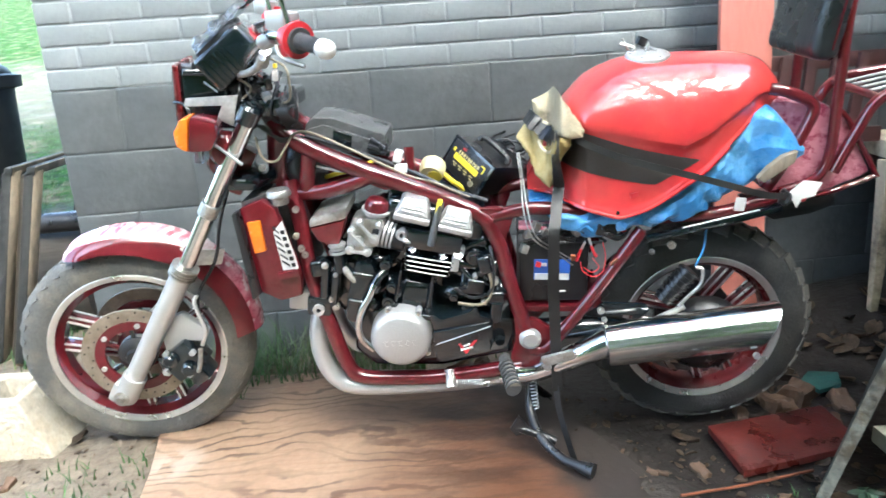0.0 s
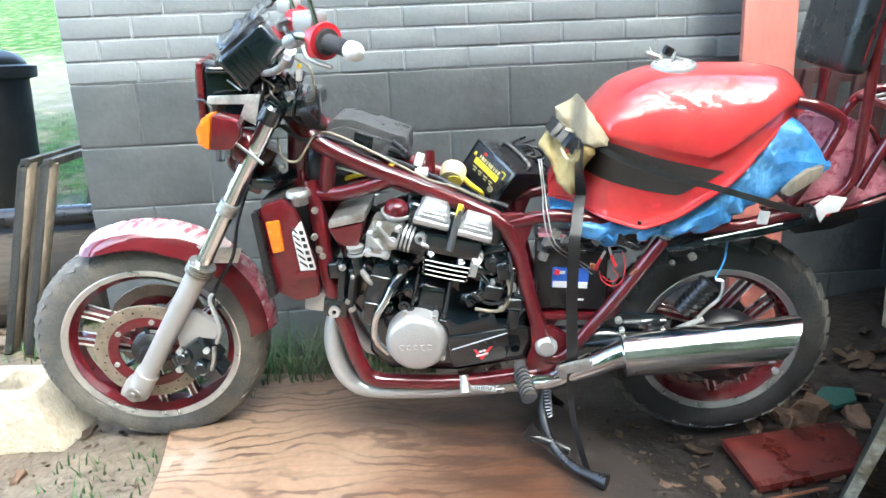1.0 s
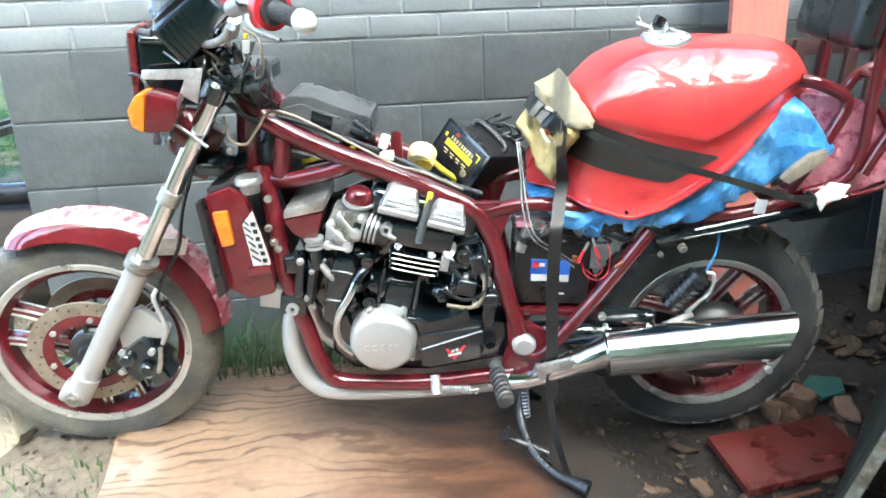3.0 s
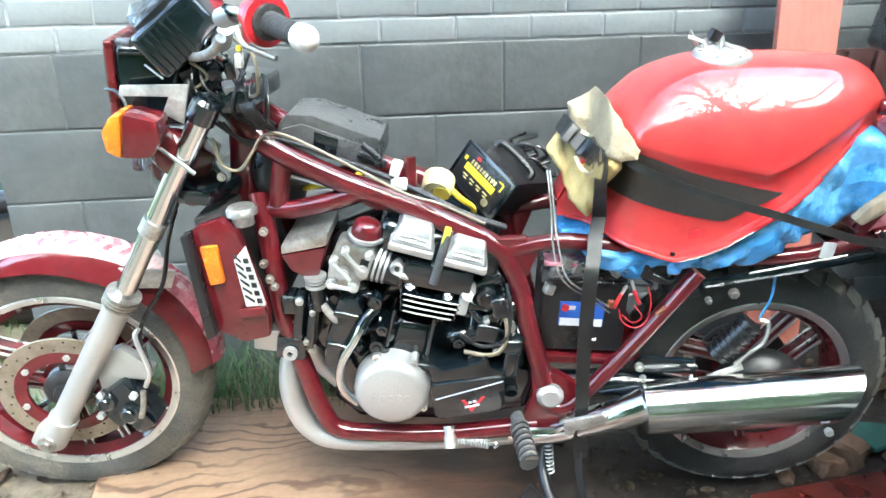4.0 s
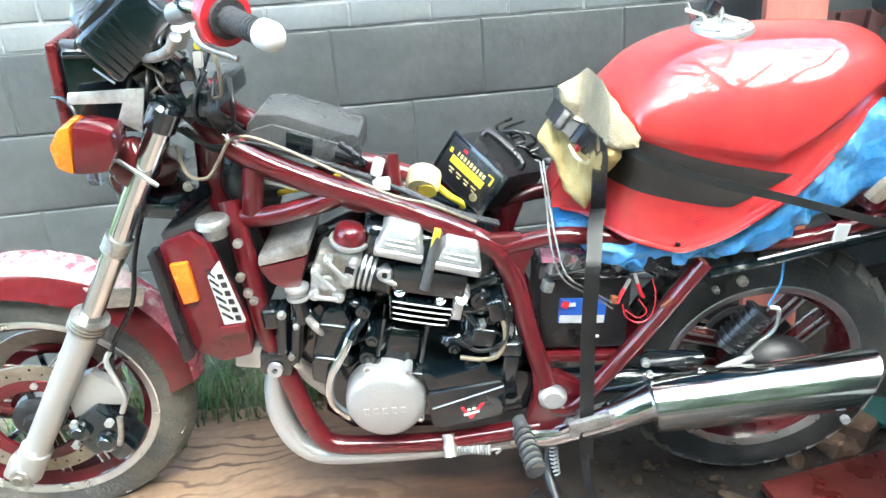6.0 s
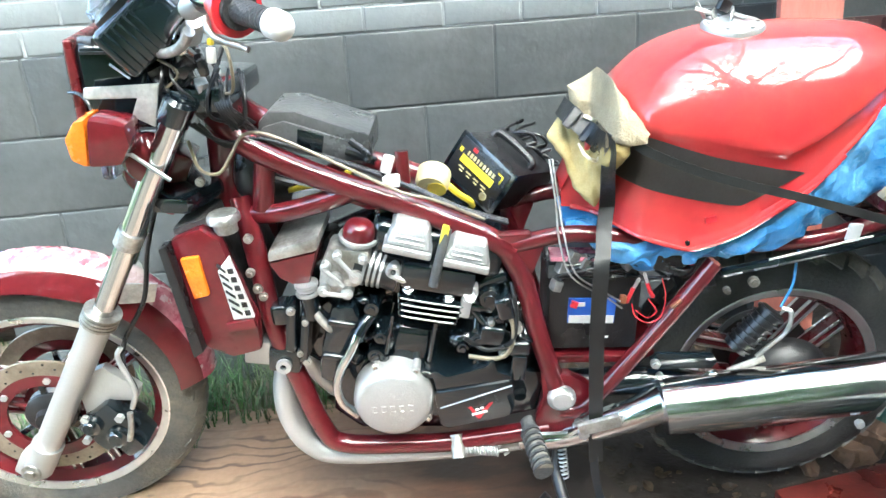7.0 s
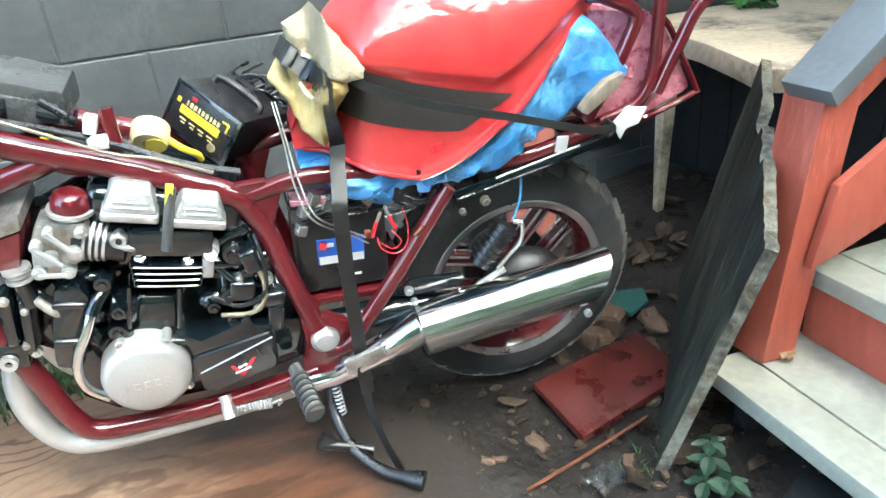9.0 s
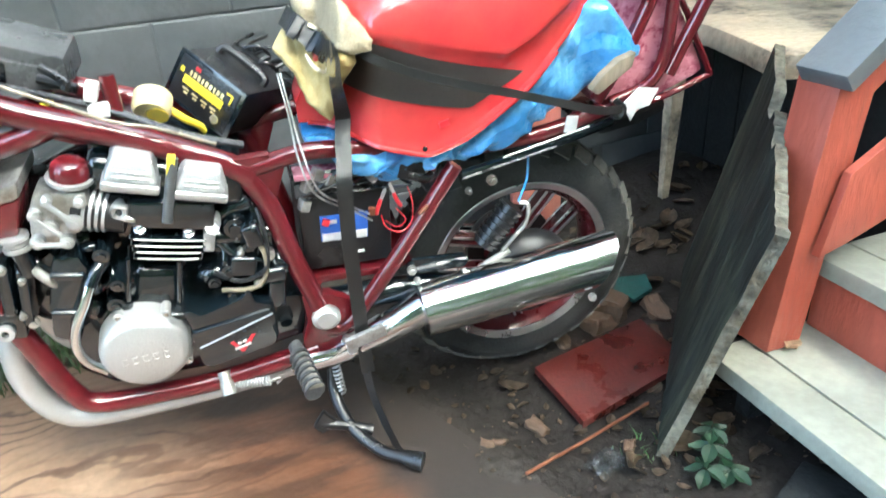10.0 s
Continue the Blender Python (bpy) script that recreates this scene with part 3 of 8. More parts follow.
# ---- leaning weathered board ----
def leaning_board():
    near_foot, near_top = Vector((0.959, 1.43, 0.008)), Vector((1.06, 1.325, 0.54))
    far_foot, far_top = Vector((1.437, 1.95, 0.09)), Vector((1.512, 1.825, 0.695))
    nor = (far_foot - near_foot).cross(near_top - near_foot).normalized()
    n, t = 44, 0.023
    bm = B()
    rows = []
    for i in range(n + 1):
        f = i / n
        foot, top = near_foot.lerp(far_foot, f), near_top.lerp(far_top, f)
        chip = 0.01 * noise.noise((i * 0.8, 4, 0)) + 0.008 * noise.noise((i * 2.3, 9, 0)) - (0.05 if 26 <= i <= 29 else 0.03 if 18 <= i <= 19 else 0)
        top = top + (top - foot) * chip
        row = []
        for j in range(9):
            q = foot.lerp(top, j / 8)
            row.append(bm.verts.new(q + nor * (0.003 * noise.noise((i * 0.25, j * 0.9, 0)) + 0.004 * noise.noise((i * 0.9, 0, 2)))))
        for j in (8, 6, 4, 2, 0):
            q = foot.lerp(top, j / 8)
            row.append(bm.verts.new(q + nor * (t + 0.004 * noise.noise((i * 0.5, j, 5)))))
        rows.append(row)
    w = len(rows[0])
    for r, q in zip(rows, rows[1:]):
        for k in range(w):
            bm.faces.new((r[k], r[(k + 1) % w], q[(k + 1) % w], q[k]))
    bm.faces.new(rows[0][::-1])
    bm.faces.new(rows[-1])
    bmesh.ops.recalc_face_normals(bm, faces=bm.faces[:])
    root = link("weathered_board", bm, M["weathered"], angle=0.4)
    tagged(root, "dark weathered wooden sheet leaning against the steps", "board")
    root.data.materials.append(M["grain"])
    up, along = (near_top - near_foot).normalized(), (far_foot - near_foot).normalized()
    for p in root.data.polygons:
        if p.normal.dot(up) > 0.6 or p.normal.dot(along) < -0.7:
            p.material_index = 1
    return root


leaning_board()


# ---- table against the wall ----
def side_table():
    root = thing("side_table", "weathered white wooden table with tapered legs", "table")
    bm = B()
    outline = [(1.7, 2.5), (1.66, 2.2), (1.6, 2.0), (1.55, 1.86), (1.58, 1.82), (1.66, 1.8), (2.7, 1.7), (3.4, 1.8), (3.4, 2.78), (1.72, 2.645)]
    prism(bm, outline, -0.665, -0.60, 0.018, axis="z")
    part("tabletop", bm, M["tabletop"], root)
    for x, y in ((1.65, 2.33), (3.2, 2.5), (3.2, 1.9)):
        bm = B()
        tube(bm, [(x, y, height(x, y) - 0.01), (x + 0.015, y + 0.01, 0.61)], (0.017, 0.036), 4, 1)
        part("leg", bm, M["tabletop"], root)
    return root


side_table()


# Added boards, not a known part: they keep light from under the table.
def porch_skirt():
    root = thing("porch_skirt", "near-black upright boards added to keep the space under the table dark", "skirting", kind="structure")
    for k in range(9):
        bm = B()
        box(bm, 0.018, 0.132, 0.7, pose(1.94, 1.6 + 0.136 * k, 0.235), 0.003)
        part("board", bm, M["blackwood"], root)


porch_skirt()


# ---- planks, tile, plywood ----
def red_plank():
    bm = B()
    box(bm, 0.17, 0.025, 1.75, pose(1.215, 2.43, 0.87, -3.2, 0.8, 1.5), 0.003)
    tagged(link("red_plank", bm, M["salmon"]), "salmon red painted plank leaning on the house wall", "plank")


red_plank()


def lattice_panel():
    root = thing("red_lattice", "dark red wooden lattice panel standing against the wall", "lattice")
    for k in range(4):
        bm = B()
        box(bm, 0.035, 0.02, 0.3, pose(1.34 + 0.085 * k, 2.44, 0.8, -2, 8, 0), 0.002)
        part("slat", bm, M["lattice"], root)
    for z in (0.68, 0.93):
        bm = B()
        box(bm, 0.4, 0.02, 0.05, pose(1.5, 2.465, z, -2, 0, 0), 0.002)
        part("rail", bm, M["lattice"], root)


lattice_panel()


def red_board():
    bm = B()
    prism(bm, [(0.868, 1.762), (0.872, 1.552), (1.165, 1.622), (1.205, 1.67), (1.205, 1.825)], -0.046, -0.026, 0.003, axis="z")
    ob = link("red_board", bm, M["tile"])
    tagged(ob, "flat oxide red painted board lying on the soil", "board")


red_board()


def plywood():
    bm = B()
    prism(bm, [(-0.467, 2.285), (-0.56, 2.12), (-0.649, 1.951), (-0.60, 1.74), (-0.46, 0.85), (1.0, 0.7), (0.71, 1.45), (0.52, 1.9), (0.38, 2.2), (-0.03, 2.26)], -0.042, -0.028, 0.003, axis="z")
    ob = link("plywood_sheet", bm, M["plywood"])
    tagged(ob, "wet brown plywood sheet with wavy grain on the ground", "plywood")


plywood()


# ---- cinder block ----
def cinder_block():
    bm = B()
    xs, ys, H_ = (-0.2, -0.166, -0.018, 0.018, 0.166, 0.2), (-0.1, -0.066, 0.066, 0.1), 0.19
    solid = {(i, j) for i in range(5) for j in range(3) if not (j == 1 and i in (1, 3))}
    for i, j in solid:
        a, b, c, d = [(xs[i + u], ys[j + v]) for u, v in ((0, 0), (1, 0), (1, 1), (0, 1))]
        bm.faces.new([bm.verts.new((*q, H_)) for q in (a, b, c, d)])
        bm.faces.new([bm.verts.new((*q, 0)) for q in (d, c, b, a)])
        for di, dj, p, q in ((0, -1, a, b), (1, 0, b, c), (0, 1, c, d), (-1, 0, d, a)):
            if (i + di, j + dj) not in solid:
                bm.faces.new([bm.verts.new(v) for v in ((*p, 0), (*q, 0), (*q, H_), (*p, H_))])
    bmesh.ops.remove_doubles(bm, verts=bm.verts[:], dist=1e-5)
    es = [e for e in bm.edges if len(e.link_faces) == 2 and e.calc_face_angle(0) > 0.8]
    bmesh.ops.bevel(bm, geom=es, offset=0.009, segments=3, profile=0.55, affect='EDGES')
    bmesh.ops.subdivide_edges(bm, edges=[e for e in bm.edges if e.calc_length() > 0.05], cuts=3, use_grid_fill=True)
    for v in bm.verts:
        v.co += 0.006 * Vector((noise.noise(v.co * 16), noise.noise(v.co * 16 + Vector((7, 0, 0))), 0.7 * noise.noise(v.co * 14 + Vector((0, 7, 0)))))
        v.co.x -= 0.4 * v.co.z * max(0.0, (v.co.x + 0.1) / 0.3)
    ob = link("cinder_block", bm, M["cinder"])
    ob.matrix_basis = pose(-1.112, 1.985, 0.012, 0, 0, -2)
    tagged(ob, "pale hollow concrete block lying beside the front tyre", "block")


cinder_block()


# ---- crate, bin, pipe and log past the house corner ----
def beam(bm, p, q, w, d):
    """A straight bar from p to q with section w x d."""
    lo = [bm.verts.new(Vector(p) + Vector(o)) for o in ((0, 0, 0), w, Vector(w) + Vector(d), d)]
    hi = [bm.verts.new(Vector(q) + Vector(o)) for o in ((0, 0, 0), w, Vector(w) + Vector(d), d)]
    bm.faces.new(lo[::-1])
    bm.faces.new(hi)
    for i in range(4):
        bm.faces.new((lo[i], lo[(i + 1) % 4], hi[(i + 1) % 4], hi[i]))
    bmesh.ops.recalc_face_normals(bm, faces=bm.faces[:])
    bmesh.ops.bevel(bm, geom=bm.edges[:], offset=0.0025, segments=1, affect='EDGES')


def crate():
    root = thing("black_crate", "open black wooden crate frame with raw pale edges", "crate")
    for dx, dy, far in ((0.0, 0.0, 0.62), (0.095, -0.03, 0.5)):
        base, top = Vector((-1.525 + dx, 2.6 + dy, 0.015)), Vector((-1.325 + dx, 2.6 + dy, 0.735))
        back = Vector((-0.03, far, 0))
        bars = [("post", base, top, (0.034, 0, 0), (0.012, 0.05, 0)), ("post", base + back, top + back, (0.034, 0, 0), (0, 0.03, 0)),
                ("rail", top + Vector((0.006, 0.0, -0.012)), top + back + Vector((0.0, 0.03, -0.012)), (0.03, 0, 0), (0.008, 0, 0.03))]
        for nm, p, q, w, d in bars:
            bm = B()
            beam(bm, p, q, w, d)
            ob = part(nm, bm, M["blackwood"], root, "" if nm == "post" else "black rail with a raw pale edge")
            ob.data.materials.append(M["edgewood"])
            for fc in ob.data.polygons:
                if fc.normal.x > 0.75:
                    fc.material_index = 1
    bm = B()
    beam(bm, (-1.48, 2.64, 0.015), (-1.285, 2.64, 0.72), (0.022, 0, 0), (0.004, 0.02, 0))
    part("batten", bm, M["log"], root, "bare brown batten")


crate()


def rubbish_bin():
    root = thing("rubbish_bin", "tall black plastic rubbish bin standing on the lawn edge", "bin", pose(-2.55, 4.35, 0.0) @ Matrix.Diagonal((1, 1, 1.06, 1)))
    bm = B()
    lathe(bm, [(0.0, 0.0), (0.23, 0.0), (0.245, 0.02), (0.3, 0.95), (0.345, 0.96), (0.35, 1.02), (0.31, 1.03), (0.0, 1.03)], Matrix.Rotation(radians(90), 4, 'X') @ Matrix.Diagonal((1, -1, 1, 1)), 36)
    bmesh.ops.transform(bm, matrix=Matrix.Diagonal((1, 1, 1, 1)), verts=bm.verts[:])
    if min(v.co.z for v in bm.verts) < -0.1:
        bmesh.ops.transform(bm, matrix=Matrix.Rotation(radians(180), 4, 'X'), verts=bm.verts[:])
    part("body", bm, M["bin"], root)
    bm = B()
    ball(bm, (0, 0, 1.03), 0.3, (1, 1, 0.35), 24)
    part("lid", bm, M["bin"], root)
    bm = B()
    rod(bm, (-0.06, -0.25, 1.12), (0.06, -0.25, 1.12), 0.014)
    part("handle", bm, M["bin"], root)


rubbish_bin()


def pipe_and_log():
    bm = B()
    tube(bm, [(-1.75, 2.95, 0.47), (-1.3, 2.96, 0.475), (-1.03, 2.97, 0.48)], 0.042, 16)
    root = link("drain_pipe", bm, M["plastic"])
    tagged(root, "black plastic drain pipe beside the house corner", "pipe")
    bm = B()
    tube(bm, [(-1.9, 3.0, 0.2), (-1.24, 3.02, 0.215)], 0.215, 14, 3)
    for v in bm.verts:
        v.co += 0.02 * Vector((0, noise.noise(v.co * 9), noise.noise(v.co * 9 + Vector((5, 5, 5)))))
    tagged(link("log", bm, M["log"]), "old grey log lying past the house corner", "log")


pipe_and_log()


# ---- motorcycle ----
# In its own frame x runs to the tail, y to its right, z up.
BIKE = pose(-0.0012, 1.9184, -0.0167, 6.39, -0.78, -5.07)
bike = thing("motorcycle", "dark red stripped motorcycle with tank off standing beside the wall", "motorcycle", BIKE)
FW = BIKE.inverted() @ pose(-0.641, 1.935, 0.324, 9, 0, 6)
RW = pose(0.862, 0.03, 0.321)


def wheel(name, m, rim_r, tyre_r, tyre_w, spoke_turn, lugs, inner, proud, rubber, lug, shoulder):
    bm = B()
    w = tyre_w * 0.42
    lathe(bm, [(rim_r, -w), (rim_r - 0.004, -w - 0.002), (rim_r - 0.018, -w + 0.003), (rim_r - 0.02, -w + 0.012), (rim_r - 0.022, -0.02), (rim_r - 0.022, 0.02), (rim_r - 0.02, w - 0.012), (rim_r - 0.018, w - 0.003), (rim_r - 0.004, w + 0.002), (rim_r, w)], None, 64)
    rim = part(name, bm, M["polish"], bike, "polished lip on a dark red cast rim", m)
    bm = B()
    lathe(bm, [(rim_r - 0.0185, -w + 0.006), (rim_r - 0.028, -w + 0.016), (rim_r - 0.036, -0.018), (rim_r - 0.036, 0.018), (rim_r - 0.028, w - 0.016), (rim_r - 0.0185, w - 0.006), (rim_r - 0.024, 0)], None, 64, True)
    part("inner_rim", bm, M[inner], rim, "dark painted inner rim")
    bm = B()
    h = tyre_r - rim_r
    prof = [(rim_r - 0.006, -w + 0.001)]
    for k in range(11):
        a = math.pi * k / 10
        prof.append((rim_r + h * (0.12 + 0.88 * math.sin(a) ** 0.55 * (1 if 1 < k < 9 else 0.8)) if 0 < k < 10 else rim_r + 0.012, -tyre_w / 2 * math.cos(a) * (1.0 if 0 < k < 10 else 0.92)))
    prof.append((rim_r - 0.006, w - 0.001))
    lathe(bm, prof, None, 72)
    tyre = part("tyre", bm, M[rubber], rim, "dusty black tyre with block tread")
    bm = B()
    for k in range(lugs):
        for s in (-1, 0, 1):
            a = 2 * math.pi * (k + 0.33 * s) / lugs
            mm = Matrix.Rotation(-a, 4, 'Y') @ Matrix.Translation((tyre_r - (proud if s == 0 else shoulder), s * tyre_w * 0.295, 0)) @ pose(0, 0, 0, 18 * s, 0, s * 40)
            box(bm, 0.012, tyre_w * 0.26, 2 * math.pi * tyre_r / lugs * 0.72, mm)
    part("tread", bm, M[lug], rim)
    for k in range(3):
        a = 2 * math.pi * k / 3 + spoke_turn
        for s in (-1, 1):
            bm = B()
            r0, r1 = 0.05, rim_r - 0.03
            mm = Matrix.Rotation(-a, 4, 'Y') @ Matrix.Translation((0, 0, s * 0.03)) @ Matrix.Rotation(radians(-4 * s), 4, 'Y')
            box(bm, r1 - r0, 0.03, 0.02, mm @ Matrix.Translation(((r0 + r1) / 2, 0, 0)), 0.006)
            part("spoke", bm, M[inner], rim)
            bm = B()
            for q in (-1, 1):
                for side in (-1, 1):
                    box(bm, r1 - r0 + 0.012, 0.006, 0.005, mm @ Matrix.Translation(((r0 + r1) / 2, side * 0.0155, q * 0.0085)), 0.002)
            part("spoke_edge", bm, M["polish"], rim, "bright machined spoke edges")
    bm = B()
    lathe(bm, [(0.0, -0.05), (0.03, -0.05), (0.034, -0.03), (0.062, -0.024), (0.066, 0.024), (0.034, 0.03), (0.03, 0.05), (0.0, 0.05)], None, 32)
    part("hub", bm, M["frame"], rim)
    return rim


front = wheel("front_wheel", FW, 0.232, 0.3045, 0.1, radians(40), 40, "frame", 0.0062, "rubber", "rubber", 0.0152)
rear = wheel("rear_wheel", RW, 0.2035, 0.279, 0.12, radians(48), 34, "rim_red", 0.003, "rubber_dark", "rubber", 0.0105)


def brake_disc(y, parent):
    bm = B()
    lathe(bm, [(0.103, y - 0.003), (0.14, y - 0.003), (0.14, y + 0.003), (0.103, y + 0.003)], None, 64, True)
    d = part("brake_disc", bm, M["disc"], parent, "dull drilled steel brake disc")
    bm = B()
    lathe(bm, [(0.08, y - 0.004), (0.106, y - 0.0045), (0.106, y + 0.0035), (0.08, y + 0.004)], None, 48, True)
    part("disc_carrier", bm, M["frame"], parent)
    s = math.copysign(1, y)
    bm = B()
    lathe(bm, [(0.0, y), (0.022, y), (0.026, y - s * 0.012), (0.045, y - s * 0.016), (0.05, y - s * 0.03), (0.0, y - s * 0.03)], None, 32)
    part("hub_boss", bm, M["alu_dull"], parent, "dull metal hub boss inside the disc")
    for k in range(6):
        bm = B()
        box(bm, 0.044, 0.008, 0.012, Matrix.Rotation(k * math.pi / 3 + 0.5, 4, 'Y') @ Matrix.Translation((0.064, y - s * 0.012, 0)), 0.002)
        part("carrier_arm", bm, M["frame" if k % 2 else "black"], parent)
    bm = B()
    for k in range(6):
        a = 2 * math.pi * k / 6 + 0.3
        bolt(bm, (0.094 * math.cos(a), y - 0.003, 0.094 * math.sin(a)), 0.0075, 0.006, (0, math.copysign(1, y), 0))
    part("disc_bolt", bm, M["alu"], parent)
    bm = B()
    for k in range(36):
        a = 2 * math.pi * k / 36
        r = 0.112 + 0.02 * (k % 3) / 2
        side = math.copysign(0.0035, y)
        tube(bm, [(r * math.cos(a), y + side * 0.6, r * math.sin(a)), (r * math.cos(a), y + side, r * math.sin(a))], 0.0028, 6, 1)
    part("disc_hole", bm, M["plastic"], parent)


brake_disc(-0.062, front)
brake_disc(0.062, front)
bm = B()
lathe(bm, [(0.0, -0.085), (0.022, -0.085), (0.026, -0.07), (0.04, -0.066), (0.05, -0.058), (0.051, -0.05), (0.02, -0.045)], None, 24)
part("speedometer_drive", bm, M["plastic"], front)

# Left fork leg; the right one lies across the axle.
ACROSS = Vector((-0.045, 0.195, -0.004))
for k, off in enumerate((Vector((0, 0, 0)), ACROSS)):
    lo, mid, up = Vector((-0.652, -0.1, 0.262)) + off, Vector((-0.408, -0.113, 0.612)) + off, Vector((-0.176, -0.122, 0.968)) + off
    bm = B()
    tube(bm, [lo, lo.lerp(mid, 0.5), mid], (0.025, 0.027), 20, 4)
    leg = part("fork_slider", bm, M["alu"], bike, "cast aluminium lower fork leg")
    bm = B()
    d = (mid - lo).normalized()
    tube(bm, [lo - d * 0.022, lo + d * 0.06], 0.031, 16, 1)
    box(bm, 0.05, 0.04, 0.06, Matrix.Translation(lo + Vector((-0.018, 0, 0.0))) @ pose(0, 0, 0, 0, 35, 0), 0.012)
    part("axle_clamp", bm, M["alu"], leg)
    bm = B()
    for j in range(4):
        tube(bm, [mid + d * (j * 0.008 - 0.02), mid + d * (j * 0.008 - 0.015)], 0.034, 20, 1)
    part("dust_seal", bm, M["alu_dull"], leg)
    bm = B()
    rod(bm, mid, up + d * 0.03, 0.0195, 20)
    part("stanchion", bm, M["chrome"], leg, "chromed fork tube")
    bm = B()
    g = mid.lerp(up, 0.42)
    tube(bm, [g - d * 0.016, g + d * 0.016], 0.0235, 18, 1)
    part("reflector_clamp", bm, M["alu_dull"], leg)
    if k == 0:
        bm = B()
        prism(bm, [(-0.52, 0.46), (-0.455, 0.485), (-0.395, 0.43), (-0.41, 0.40), (-0.455, 0.405), (-0.52, 0.375)], -0.098, -0.075, 0.006)
        part("caliper_bracket", bm, M["alu"], leg)
        bm = B()
        box(bm, 0.1, 0.07, 0.085, Matrix.Translation((-0.475, -0.085, 0.352)) @ pose(0, 0, 0, 0, -35, 0), 0.014)
        box(bm, 0.05, 0.075, 0.06, Matrix.Translation((-0.44, -0.09, 0.318)) @ pose(0, 0, 0, 0, -30, 0), 0.012)
        cal = part("brake_caliper", bm, M["black"], leg, "black front brake caliper")
        bm = B()
        for p in ((-0.505, -0.122, 0.385), (-0.455, -0.122, 0.322), (-0.43, -0.13, 0.39), (-0.52, -0.118, 0.33)):
            bolt(bm, p, 0.0085, 0.01)
        part("caliper_bolt", bm, M["alu"], leg)
        for x, z, r in ((-0.5, 0.365, 0.02), (-0.455, 0.335, 0.022)):
            bm = B()
            lathe(bm, [(0.0, -0.014), (r * 0.6, -0.014), (r * 0.75, -0.009), (r, -0.007), (r, 0.01), (0.0, 0.01)], Matrix.Translation((x, -0.122, z)), 20)
            part("caliper_piston", bm, M["black"], leg)
        bm = B()
        tube(bm, [(-0.43, -0.128, 0.33), (-0.418, -0.13, 0.36), (-0.412, -0.126, 0.395)], 0.006, 10)
        part("caliper_pipe", bm, M["alu_dull"], leg)
        bm = B()
        lathe(bm, [(0.0, -0.012), (0.011, -0.012), (0.012, -0.006), (0.02, -0.004), (0.021, 0.0), (0.0, 0.0)], Matrix.Translation(lo + Vector((-0.005, -0.03, -0.004))), 18)
        part("axle_nut", bm, M["alu_dull"], leg)
        bm = B()
        tube(bm, [(-0.405, -0.12, 0.41), (-0.385, -0.125, 0.45), (-0.395, -0.12, 0.5), (-0.39, -0.1, 0.545), (-0.34, -0.08, 0.62), (-0.31, -0.07, 0.72), (-0.24, -0.08, 0.86)], 0.0045, 8)
        part("brake_hose", bm, M["plastic"], bike)
        bm = B()
        tube(bm, [(-0.405, -0.124, 0.405), (-0.385, -0.13, 0.45), (-0.4, -0.124, 0.52), (-0.393, -0.115, 0.54)], 0.0052, 8)
        part("steel_brake_pipe", bm, M["alu"], bike, "bare metal brake pipe")


# Front mudguard, in the front wheel's frame.
def mudguard():
    bm = B()
    a0, a1, n, w = radians(5), radians(113), 150, 40
    rows = []
    for k in range(n + 1):
        a = a0 + (a1 - a0) * k / n
        nose = max(0.0, (k - 138) / 12)
        row = []
        for j in range(w + 1):
            q = (-1 + 2 * j / w) * (1 - 0.3 * nose * nose)
            r = 0.335 + 0.026 * math.sin(math.pi * k / n) - 0.066 * (1 - 0.5 * max(0.0, (k - 90) / 60)) * abs(q) ** 2.6 - 0.012 * nose * nose
            row.append(bm.verts.new((r * math.cos(a), q * 0.07, r * math.sin(a))))
        rows.append(row)
    for a, b in zip(rows, rows[1:]):
        for j in range(w):
            bm.faces.new((a[j], b[j], b[j + 1], a[j + 1]))
    bmesh.ops.recalc_face_normals(bm, faces=bm.faces[:])
    bmesh.ops.solidify(bm, geom=bm.faces[:], thickness=0.003)
    ob = part("front_mudguard", bm, M["frame"], bike, "dark red mudguard with rose chevrons on a white top", FW)
    ob.data.materials.append(M["pinkwhite"])
    ob.data.materials.append(M["chevron"])
    for p in ob.data.polygons:
        x, y, z = p.center
        a, q = math.degrees(math.atan2(z, x)), abs(y) / 0.07
        if q < 0.66:
            p.material_index = 1
            wave = (a / 5.2 - q * 1.4) % 1.0
            if (58 < a < 99 and wave < 0.5 and q < 0.55) or ((a < 48 or a > 99) and noise.noise((a * 0.25, y * 60, 0)) > -0.25):
                p.material_index = 2
    bm = B()
    prism(bm, [(0.17, 0.3), (0.28, 0.285), (0.265, 0.245), (0.2, 0.25)], -0.07, -0.064, 0.002)
    part("mudguard_bracket", bm, M["alu_dull"], bike, "", FW)


mudguard()

